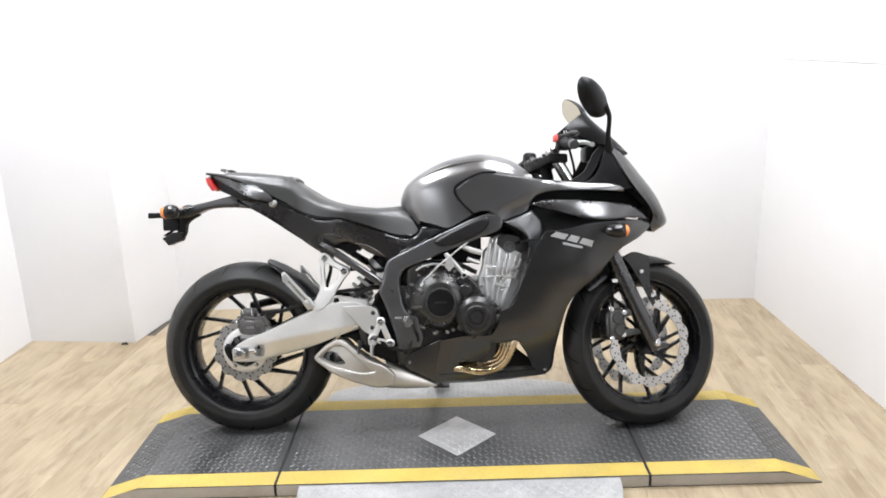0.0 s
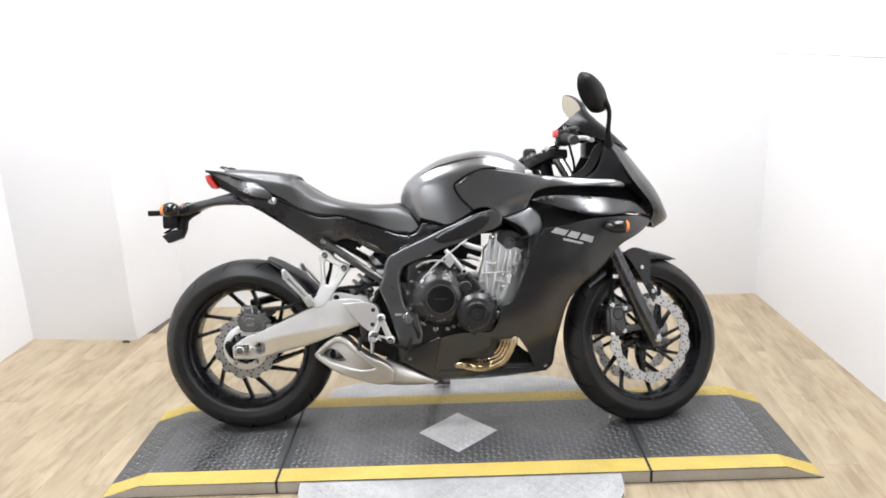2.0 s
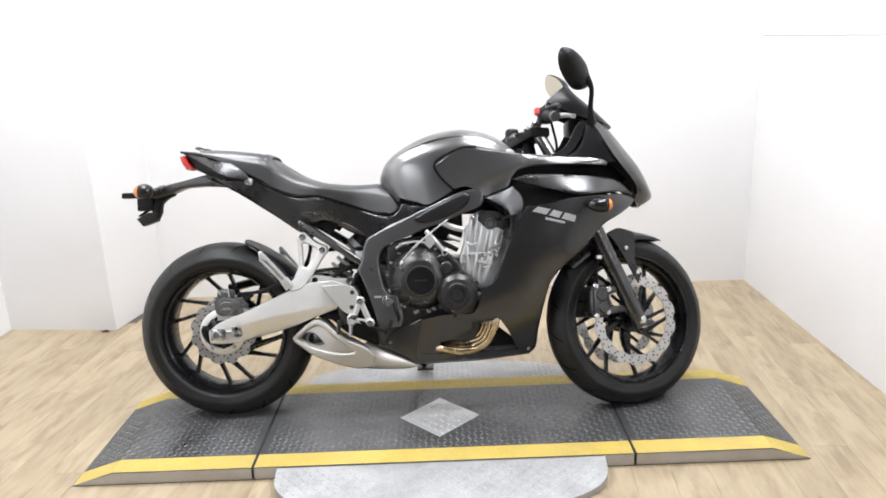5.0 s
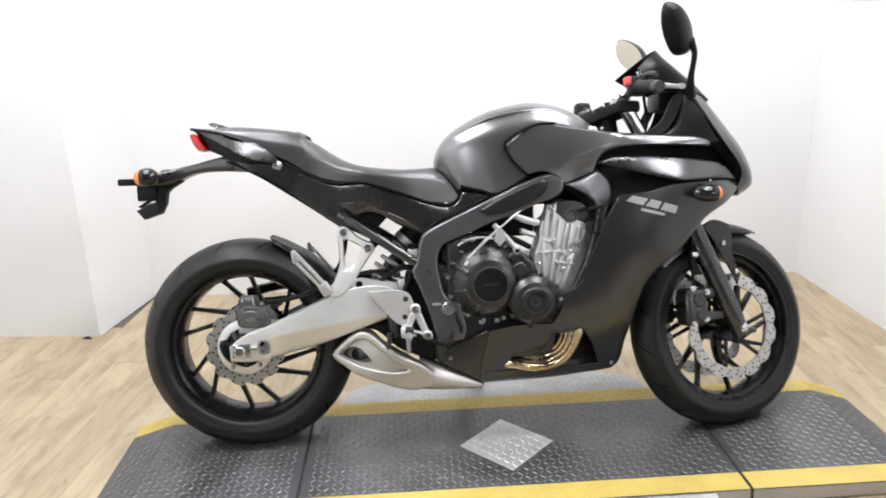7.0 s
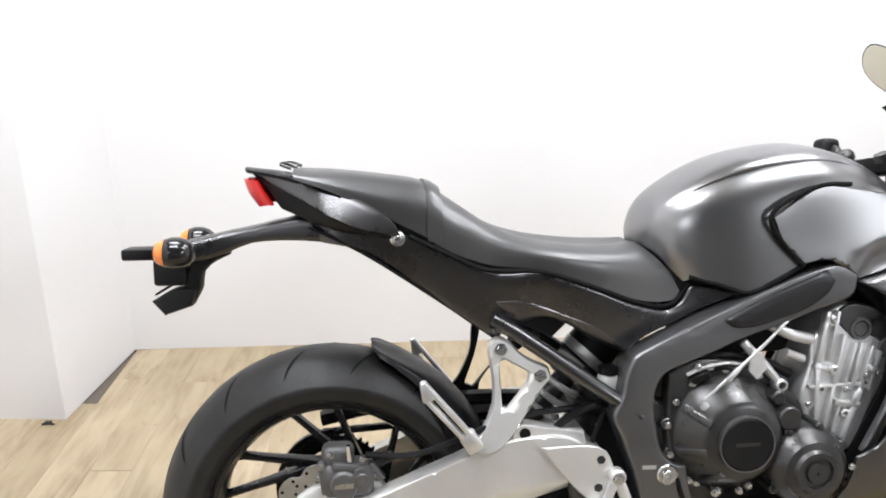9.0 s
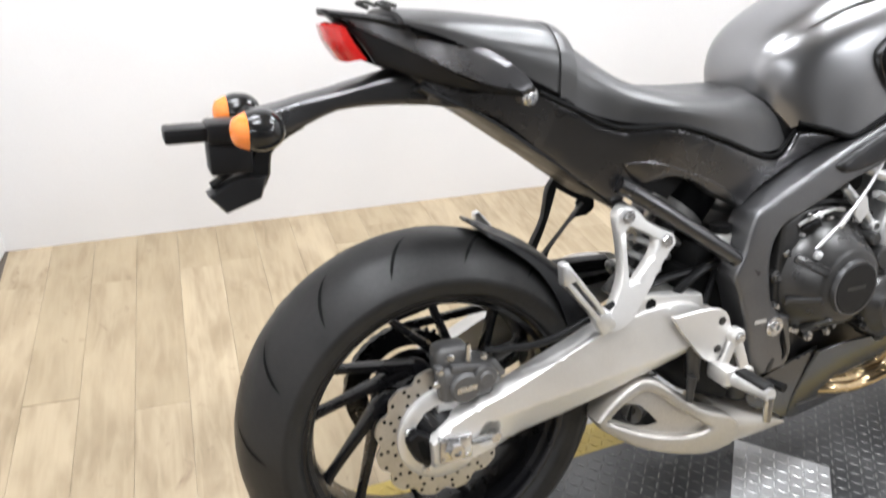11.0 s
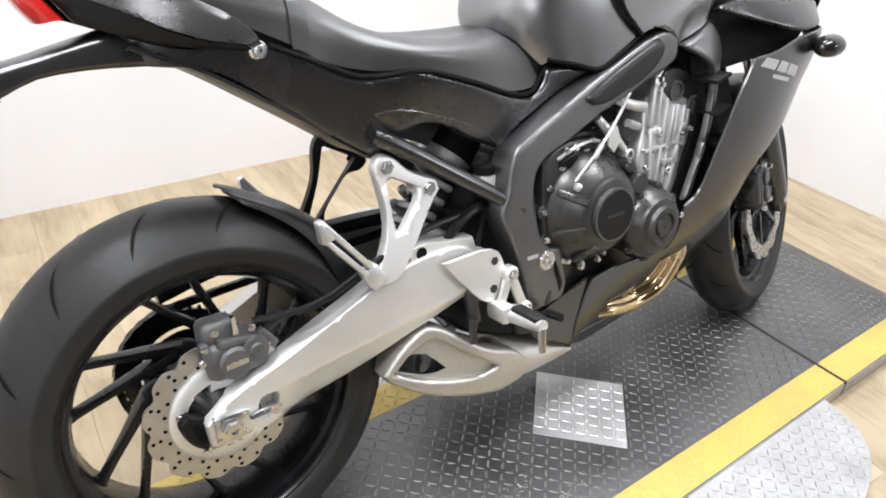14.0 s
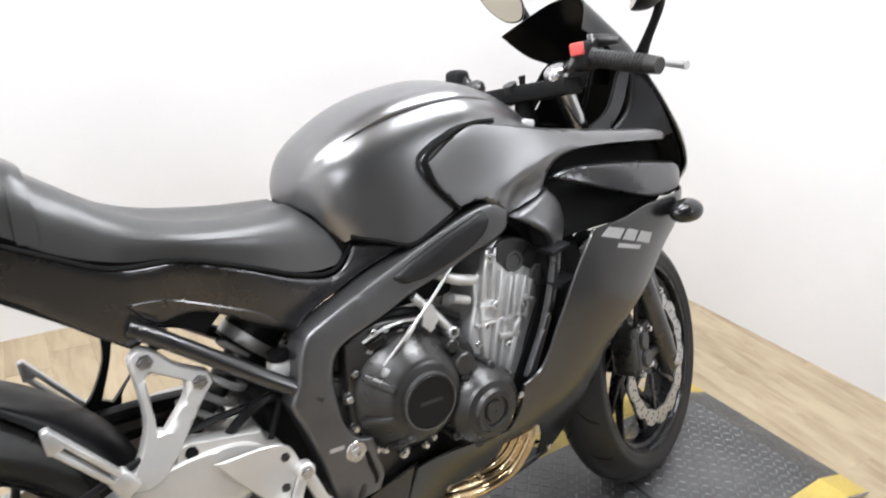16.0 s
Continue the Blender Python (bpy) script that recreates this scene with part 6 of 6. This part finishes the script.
# inner side of the cowl, mirror stays
bm = panel([(1.200, 0.862), (1.262, 0.905), (1.290, 0.990), (1.318, 0.994), (1.345, 0.905), (1.378, 0.850), (1.34, 0.845)], surf([(1.2, 0.86, 0.145), (1.29, 0.99, 0.120), (1.345, 0.90, 0.156), (1.37, 0.85, 0.158), (1.26, 0.905, 0.135)]), 0.005, 0.004, 0.012)
both("cowl_side", bm, M_PLAST, bike, "black inner cowl side")
bm = panel([(1.150, 0.872), (1.215, 0.908), (1.262, 0.985), (1.282, 1.000), (1.292, 0.990), (1.250, 0.905), (1.205, 0.866)], surf([(1.15, 0.87, 0.130), (1.22, 0.9, 0.128), (1.28, 0.99, 0.118), (1.25, 0.9, 0.132)]), 0.006, 0.003, 0.012)
both("cowl_stay", bm, M_COVER, bike, "charcoal inner cowl stay")
part("dashboard", box(1.235, 1.300, -0.058, 0.058, 0.950, 1.005, 0.012), M_PLAST, bike, "black instrument panel")
# screen
rows = [
    [(1.392, 0, 0.972), (1.384, -0.055, 0.976), (1.352, -0.100, 0.984), (1.312, -0.126, 0.996)],
    [(1.338, 0, 1.028), (1.330, -0.060, 1.030), (1.298, -0.104, 1.030), (1.244, -0.131, 1.014)],
    [(1.278, 0, 1.084), (1.270, -0.056, 1.084), (1.238, -0.096, 1.074), (1.190, -0.128, 1.042)],
    [(1.242, 0, 1.130), (1.232, -0.042, 1.124), (1.202, -0.080, 1.100), (1.156, -0.121, 1.062)],
]
part("windscreen", thicken(loft(rows, 5, 5, True, False), 0.003), M_SMOKE, bike, "dark smoked windscreen")
# mirrors
for s in (-1, 1):
    dx = 0.0 if s < 0 else 0.030
    fwd = Vector((0.034, 0.018, 0.0)) if s < 0 else Vector((0.010, 0.0, 0.0))
    bm = tube([(1.308, s * 0.118, 0.982), (1.300 + dx * 0.2, s * 0.146, 1.030), (1.272 + dx * 0.6 + fwd.x * 0.8, s * 0.190 + fwd.y * 0.7, 1.090), (1.245 + dx + fwd.x, s * 0.215 + fwd.y, 1.125)], [0.016, 0.009, 0.008, 0.013], 10, flat=1.2)
    stay = part("mirror_stay", bm, M_PLAST, bike, "black mirror stalk")
    c = Vector((1.200 + dx, s * 0.225, 1.152)) + fwd
    side_view = [(-0.018, 0.062), (-0.040, 0.040), (-0.047, 0.005), (-0.034, -0.030), (-0.004, -0.060), (0.030, -0.060), (0.046, -0.032), (0.045, 0.004), (0.034, 0.030), (0.010, 0.052)]
    nrm = Vector((-0.76, -s * 0.62, 0.14 if s < 0 else -0.05)).normalized()
    wide = Vector((0.62, -s * 0.76, 0.0)).normalized()
    long_ = nrm.cross(wide)
    long_ = long_ if long_.z > 0 else -long_
    outl = [(b * (1.0 if s < 0 else 0.93), a / (0.70 if s < 0 else 1.0)) for a, b in side_view]
    outl = [(a, b - (0.50 if s < 0 else 0.28) * a) for a, b in outl]
    rws = []
    for sc_, dp in ((0.975, 0.012), (1.0, 0.010), (1.0, 0.0), (0.93, -0.018), (0.74, -0.032), (0.40, -0.040), (0.05, -0.042)):
        rws.append([tuple(c + long_ * (a * sc_) + wide * (b * sc_) + nrm * dp) for a, b in outl])
    part("mirror_shell", loft(rws, 3, 2, False, True, True), M_PLAST, stay, "black mirror shell")
    g = bmesh.new()
    gp = spline([tuple(c + long_ * (a * 0.955) + wide * (b * 0.955) + nrm * 0.0128) for a, b in outl], 3, True)
    g.faces.new([g.verts.new(p) for p in gp])
    part("mirror_glass", g, M_MIRROR, stay, "mirror glass with its tan reflection put into the colour", smooth=False)
# front indicators
for s in (-1, 1):
    bm = tube([(1.288, s * 0.185, 0.704), (1.298, s * 0.205, 0.707), (1.306, s * 0.222, 0.708)], [0.014, 0.010, 0.013], 10)
    st = part("indicator_stem", bm, M_PLAST, bike, "black indicator stem")
    rws = [[tuple(p) for p in ring(Vector((x, s * (0.242 + (1.31 - x) * 0.1), 0.708)), Vector((0, 1, 0)), Vector((0, 0, 1)), ry, rz, 16)] for x, ry, rz in ((1.266, 0.004, 0.004), (1.274, 0.014, 0.013), (1.293, 0.026, 0.021), (1.318, 0.030, 0.024), (1.332, 0.028, 0.022))]
    part("indicator_body", loft(rws, 1, 3, False, True, True), M_GLOSS, st, "gloss black indicator shell")
    rws = [[tuple(p) for p in ring(Vector((x, s * 0.240, 0.708)), Vector((0, 1, 0)), Vector((0, 0, 1)), ry, rz, 16)] for x, ry, rz in ((1.332, 0.0265, 0.0210), (1.342, 0.020, 0.0165), (1.347, 0.006, 0.005))]
    part("indicator_lens", loft(rws, 1, 3, False, True, True), M_ORANGE, st, "orange indicator lens")

# ---- fork, mudguard, brakes and bars: turned with the steering ----
D = Vector((-math.sin(RAKE), 0, math.cos(RAKE)))


def on_fork(s, y, dx=0.0):
    p = Vector((1.447 + dx, y, 0.296)) + D * s
    return tuple(p)


for s in (-1, 1):
    y = s * 0.098
    bm = tube([on_fork(-0.020, y), on_fork(0.05, y), on_fork(0.16, y), on_fork(0.36, y)], [0.022, 0.029, 0.029, 0.028], 16, n=3)
    bar(on_fork(-0.028, y), on_fork(0.03, y), 0.030, 0.052, 0.030, 0.050, bm, 0.008)
    bar(on_fork(-0.012, y), (1.506, y, 0.284), 0.026, 0.026, 0.020, 0.014, bm, 0.005)
    leg = part("fork_leg", steer(bm), M_SIDE, bike, "charcoal front fork leg")
    part("fork_tube", steer(tube([on_fork(0.35, y), on_fork(0.745, y, -0.043)], 0.0205, 18)), M_CHROME, leg, "polished fork tube")
    b2 = bmesh.new()
    lathe([(0.001, s * 0.112), (0.016, s * 0.112), (0.016, s * 0.120), (0.010, s * 0.124), (0.001, s * 0.124)], AX_F, 6 if s < 0 else 20, True, b2)
    part("axle_nut", steer(b2), M_CHROME, leg, "bright axle nut")
    # caliper behind the leg
    cb = box(1.264, 1.336, s * 0.080 - 0.032, s * 0.080 + 0.032, 0.308, 0.418, 0.014, segs=3)
    bar((1.328, s * 0.088, 0.400), (1.404, s * 0.094, 0.410), 0.026, 0.030, 0.022, 0.024, cb, 0.006)
    bar((1.322, s * 0.088, 0.330), (1.408, s * 0.094, 0.338), 0.022, 0.028, 0.020, 0.022, cb, 0.006)
    disc_y(cb, (1.303, 0, 0.384), 0.021, s * 0.09, s * 0.118, 18, 0, 0.004)
    disc_y(cb, (1.310, 0, 0.342), 0.021, s * 0.09, s * 0.118, 18, 0, 0.004)
    box(1.258, 1.276, s * 0.084 - 0.026, s * 0.084 + 0.026, 0.325, 0.400, 0.006, cb)
    cal2 = part("front_caliper", steer(cb), M_ENG, bike, "dark cast front brake caliper")
    bolts("caliper_bolt", [(x, s * 0.112, z) for x, z in ((1.330, 0.404), (1.324, 0.326), (1.282, 0.416), (1.280, 0.314))], 0.007, 0.008, M_CHROME, cal2, s, True)
    part("brake_hose", steer(tube([(1.293, s * 0.10, 0.412), (1.290, s * 0.108, 0.470), (1.302, s * 0.10, 0.545), (1.300, s * 0.075, 0.64)], 0.005, 8)), M_PLAST, cal2, "black brake hose")
    part("hose_clamp", steer(box(1.288, 1.313, s * 0.10 - 0.012, s * 0.10 + 0.012, 0.508, 0.522, 0.003)), M_CHROME, cal2)

# front mudguard
rows = []
for a, r, w, dr in ((140, 0.316, 0.055, 0.030), (125, 0.317, 0.066, 0.040), (108, 0.318, 0.070, 0.046), (92, 0.318, 0.068, 0.040), (80, 0.318, 0.060, 0.030), (70, 0.321, 0.044, 0.018), (62, 0.326, 0.020, 0.008)):
    ca, sa = math.cos(radians(a)), math.sin(radians(a))
    rows.append([(AX_F.x + rr * ca, y, AX_F.z + rr * sa) for y, rr in ((0, r), (-w * 0.55, r - 0.003), (-w * 0.92, r - dr * 0.5), (-w, r - dr))])
guard = part("front_mudguard", steer(thicken(loft(rows, 4, 4, True, False), 0.003)), M_COVER, bike, "black plastic front mudguard")
for s in (-1, 1):
    bm = panel([(1.350, 0.600), (1.400, 0.620), (1.470, 0.605), (1.462, 0.560), (1.455, 0.500), (1.475, 0.455), (1.455, 0.420), (1.405, 0.520), (1.372, 0.575)], surf([(1.35, 0.6, 0.080), (1.47, 0.6, 0.068), (1.46, 0.5, 0.086), (1.46, 0.43, 0.096), (1.39, 0.57, 0.084)]), 0.004, 0.003, 0.014, side=s)
    part("mudguard_stay", steer(bm), M_COVER, guard, "black mudguard side stay")
    bolts("stay_screw", [(1.418, s * 0.090, 0.548), (1.455, s * 0.096, 0.462)], 0.006, 0.004, M_CHROME, guard, s, True)

# yokes, bars, levers
bm = bmesh.new()
for sft, hh, back in ((0.50, 0.030, 0.0), (0.716, 0.034, -0.040)):
    c = Vector(on_fork(sft, 0, back))
    bar((c.x, -0.125, c.z), (c.x, 0.125, c.z), 0.07, hh, bm=bm, bevel=0.008, up=(1, 0, 0))
yoke = part("fork_yoke", steer(bm), M_DARKPART, bike, "black fork yokes")
for s in (-1, 1):
    p = Vector(on_fork(0.738, s * 0.098, -0.043))
    part("fork_cap", steer(tube([tuple(p), tuple(p + D * 0.012), tuple(p + D * 0.020)], [0.024, 0.024, 0.018], 16, n=2)), M_CHROME if s < 0 else M_ENG, yoke, "fork cap")
c = Vector(on_fork(0.724, 0, -0.06))
part("stem_nut", steer(tube([tuple(c), tuple(c + D * 0.016)], 0.016, 6)), M_ENG, yoke, "dark stem nut")
for s in (-1, 1):
    p0 = Vector(on_fork(0.728, s * 0.098, -0.043))
    p1 = Vector((1.106, s * 0.149, 0.990))
    p2 = Vector((1.076, s * 0.286, 0.952))
    hb = part("handlebar", steer(tube([tuple(p0), tuple(p0.lerp(p1, 0.5) + Vector((0, 0, 0.006))), tuple(p1), tuple(p2)], 0.011, 12)), M_ENG, bike, "black clip-on handlebar")
    q0, q1 = p1.lerp(p2, 0.12), p1.lerp(p2, 0.98)
    ridge = [(0.1 + 0.85 * k / 41, 0.0178 if k % 3 == 1 else 0.0162) for k in range(42)]
    gr = tube([tuple(q0)] + [tuple(q0.lerp(q1, u)) for u, r in ridge] + [tuple(q1)], [0.020] + [r for u, r in ridge] + [0.017], 14, n=1)
    part("grip", steer(gr), M_RUBBER, hb, "ribbed black rubber grip")
    part("bar_end", steer(tube([tuple(q1), tuple(q1 + (q1 - q0).normalized() * 0.024)], [0.017, 0.015], 14)), M_ENG, hb, "dark bar-end weight")
    sw_ = p1.lerp(p2, 0.02)
    part("switch_box", steer(box(sw_.x - 0.026, sw_.x + 0.022, sw_.y - 0.019, sw_.y + 0.019, sw_.z - 0.027, sw_.z + 0.028, 0.012, segs=3)), M_PLAST, hb, "black switch housing")
    if s < 0:
        part("stop_switch", steer(box(sw_.x - 0.036, sw_.x - 0.022, sw_.y - 0.012, sw_.y + 0.014, sw_.z + 0.002, sw_.z + 0.026, 0.004)), M_REDSW, hb, "red engine stop switch")
        mc = tube([(sw_.x + 0.030, sw_.y + 0.004, sw_.z + 0.030), (sw_.x + 0.028, sw_.y - 0.030, sw_.z + 0.026), (sw_.x + 0.026, sw_.y - 0.058, sw_.z + 0.020)], [0.013, 0.011, 0.007], 12)
        bar((sw_.x + 0.002, sw_.y - 0.012, sw_.z + 0.020), (sw_.x + 0.030, sw_.y - 0.012, sw_.z + 0.030), 0.014, 0.014, bm=mc, bevel=0.003)
        part("master_cylinder", steer(mc), M_ENG, hb, "dark cast brake master cylinder")
        part("clamp_bolt", steer(tube([(sw_.x + 0.004, sw_.y - 0.012, sw_.z + 0.024), (sw_.x + 0.000, sw_.y - 0.012, sw_.z + 0.040)], 0.006, 8)), M_CHROME, hb)
    lv = p1.lerp(p2, 0.1)
    part("lever", steer(tube([(lv.x + 0.03, lv.y, lv.z), (lv.x + 0.050, lv.y + s * 0.05, lv.z - 0.008), (lv.x + 0.036, lv.y + s * 0.12, lv.z - 0.030), (lv.x + 0.016, lv.y + s * 0.172, lv.z - 0.044)], [0.010, 0.008, 0.006, 0.008], 10)), M_CAST, hb, "bright alloy hand lever")
    part("reservoir" if s < 0 else "clutch_perch", steer(box(lv.x + 0.030, lv.x + 0.058, lv.y - s * 0.012 - 0.014, lv.y - s * 0.012 + 0.014, lv.z + (0.002 if s < 0 else -0.03), lv.z + (0.026 if s < 0 else 0.0), 0.008)), M_PLAST, hb, "black brake fluid reservoir" if s < 0 else "black clutch lever perch")
    part("cable", steer(tube([tuple(sw_ + Vector((0.02, 0, -0.02))), tuple(sw_ + Vector((0.06, -s * 0.05, -0.09))), (1.16, s * 0.075, 0.86), (1.10, s * 0.06, 0.80)], 0.0045, 8)), M_PLAST, hb, "black control cable")
part("tank_bracket", bar((1.018, -0.100, 0.900), (1.042, -0.104, 0.896), 0.022, 0.018, bevel=0.005), M_CAST, bike, "bright tank mounting bracket")
part("ignition_lock", tube([(1.108, -0.010, 0.880), (1.100, -0.012, 0.953)], [0.024, 0.017], 14), M_DARKPART, bike, "black ignition lock barrel")
part("ignition_key", tube([(1.100, -0.012, 0.950), (1.096, -0.014, 0.982)], [0.006, 0.009], 8, flat=0.4), M_ENG, bike, "key in the ignition lock")

# ---- plank floor ----
M_PLANK = bpy.data.materials.new("pale oak plank")
M_PLANK.use_nodes = True


def plank_nodes(m):
    nt = m.node_tree
    N, L = nt.nodes, nt.links
    b = N["Principled BSDF"]
    co, oi = N.new("ShaderNodeTexCoord"), N.new("ShaderNodeObjectInfo")
    sh = N.new("ShaderNodeVectorMath")
    sh.operation = "MULTIPLY_ADD"
    sh.inputs[1].default_value = (3.0, 7.0, 5.0)
    cb = N.new("ShaderNodeCombineXYZ")
    for k in range(3):
        L.new(oi.outputs["Random"], cb.inputs[k])
    sc = N.new("ShaderNodeVectorMath")
    sc.operation = "SCALE"
    sc.inputs["Scale"].default_value = 37.0
    L.new(cb.outputs[0], sc.inputs[0])
    L.new(co.outputs["Object"], sh.inputs[0])
    sh.inputs[1].default_value = (1, 1, 1)
    L.new(sc.outputs[0], sh.inputs[2])

    def noise_tex(scale, stretch, detail, dist=0.0):
        mp = N.new("ShaderNodeMapping")
        mp.inputs["Scale"].default_value = stretch
        L.new(sh.outputs[0], mp.inputs[0])
        n = N.new("ShaderNodeTexNoise")
        n.inputs["Scale"].default_value, n.inputs["Detail"].default_value, n.inputs["Distortion"].default_value = scale, detail, dist
        L.new(mp.outputs[0], n.inputs[0])
        return n
    cloud = noise_tex(8.0, (1.4, 0.5, 1), 4, 0.4)
    streak = noise_tex(26.0, (1.6, 0.22, 1), 6, 0.9)
    fine = noise_tex(120.0, (1.0, 0.06, 1), 4)
    knot = noise_tex(13.0, (1.0, 0.6, 1), 3, 1.4)

    def ramp(src, lo, hi, a, b_):
        r = N.new("ShaderNodeMapRange")
        r.inputs[1].default_value, r.inputs[2].default_value, r.inputs[3].default_value, r.inputs[4].default_value = lo, hi, a, b_
        L.new(src, r.inputs[0])
        return r.outputs[0]

    def mix(f, a, c):
        x = N.new("ShaderNodeMix")
        x.data_type = "RGBA"
        L.new(f, x.inputs[0])
        for sock, v in ((x.inputs[6], a), (x.inputs[7], c)):
            if isinstance(v, tuple):
                sock.default_value = (*v, 1)
            else:
                L.new(v, sock)
        return x.outputs[2]

    def math2(op, a, c):
        x = N.new("ShaderNodeMath")
        x.operation = op
        L.new(a, x.inputs[0])
        L.new(c, x.inputs[1])
        return x.outputs[0]
    base = mix(ramp(oi.outputs["Random"], 0, 1, 0.0, 1.0), (0.445, 0.360, 0.242), (0.368, 0.294, 0.190))
    dark = math2("MULTIPLY", ramp(cloud.outputs[0], 0.36, 0.62, 0.0, 1.0), ramp(streak.outputs[0], 0.34, 0.62, 0.25, 1.0))
    c1 = mix(ramp(dark, 0, 1, 0.0, 0.85), base, (0.250, 0.188, 0.116))
    c2 = mix(ramp(fine.outputs[0], 0.45, 0.75, 0.0, 0.35), c1, (0.31, 0.24, 0.155))
    c3 = mix(ramp(knot.outputs[0], 0.66, 0.76, 0.0, 0.65), c2, (0.20, 0.14, 0.09))
    L.new(c3, b.inputs["Base Color"])
    L.new(ramp(streak.outputs[0], 0.3, 0.7, 0.34, 0.48), b.inputs["Roughness"])
    bp = N.new("ShaderNodeBump")
    bp.inputs["Strength"].default_value, bp.inputs["Distance"].default_value = 0.12, 0.001
    L.new(fine.outputs[0], bp.inputs["Height"])
    L.new(bp.outputs[0], b.inputs["Normal"])


plank_nodes(M_PLANK)
PW, PL, ANG = 0.118, 0.92, radians(-4.6)


def plank_mesh(length):
    bm = box(-PW / 2 + 0.0002, PW / 2 - 0.0002, -length / 2 + 0.0002, length / 2 - 0.0002, -0.006, 0.0)
    top = [e for e in bm.edges if all(v.co.z > -0.001 for v in e.verts)]
    bmesh.ops.bevel(bm, geom=top, offset=0.0005, segments=1, affect="EDGES")
    me = bpy.data.meshes.new("plank")
    bm.to_mesh(me)
    bm.free()
    me.materials.append(M_PLANK)
    return me


turn = Matrix.Rotation(ANG, 4, "Z")
rng = random.Random(7)
LENGTHS = {}
for i in range(-18, 22):
    off = rng.random() * PL
    for j in range(-4, 4):
        x, y = 0.6 + i * PW, -1.3 + j * PL + off
        c = turn @ Vector((x - 0.6, y + 0.4, 0)) + Vector((0.6, -0.4, 0))
        # trimmed under the walls at the back and at the open front
        y0, y1 = max(c.y - PL / 2, -1.98), min(c.y + PL / 2, 1.43 if c.x > -0.82 else 1.02)
        if not -1.52 < c.x < 2.50 or y1 - y0 < 0.06:
            continue
        ln = round(y1 - y0, 2)
        if ln not in LENGTHS:
            LENGTHS[ln] = plank_mesh(ln)
        ob = new("plank", LENGTHS[ln])
        ob.parent = floor
        ym = (y0 + y1) / 2
        ob.matrix_basis = Matrix.Translation((c.x - math.tan(ANG) * (ym - c.y), ym, 0)) @ turn
# a scrap of dark grit at the foot of the column
bm = bmesh.new()
for dx, dy, r in ((0, 0, 0.006), (0.012, 0.004, 0.009), (0.026, -0.002, 0.005)):
    bmesh.ops.create_icosphere(bm, subdivisions=1, radius=r, matrix=Matrix.Translation((-0.885 + dx, 0.900 + dy, r * 0.7)) @ Matrix.Diagonal((1.6, 0.8, 0.7, 1)))
tagged(finish("floor_debris", bm, M_ENG, smooth=False), "small dark scrap of grit on the floor by the column", "debris")

# pale flecks of dust trodden onto the deck
bm = bmesh.new()
rng = random.Random(31)
for cx, cy, sx, sy, n in ((0.505, -0.245, 0.060, 0.022, 46), (0.640, -0.300, 0.090, 0.020, 34), (0.420, -0.190, 0.120, 0.060, 26), (0.980, -0.220, 0.160, 0.080, 22)):
    for k in range(n):
        x, y, r = rng.gauss(cx, sx * 0.5), rng.gauss(cy, sy * 0.5), rng.uniform(0.0006, 0.0019)
        if YS0 + 0.01 < y < YS1 - 0.01:
            bmesh.ops.create_icosphere(bm, subdivisions=1, radius=r, matrix=Matrix.Translation((x, y, TOP + r * 0.2)) @ Matrix.Rotation(rng.random() * 3, 4, "Z") @ Matrix.Diagonal((1.8, 0.9, 0.35, 1)))
tagged(finish("dust_flecks", bm, M_FLECK, smooth=False), "pale flecks of dried dust on the black deck", "dust", kind="stuff")
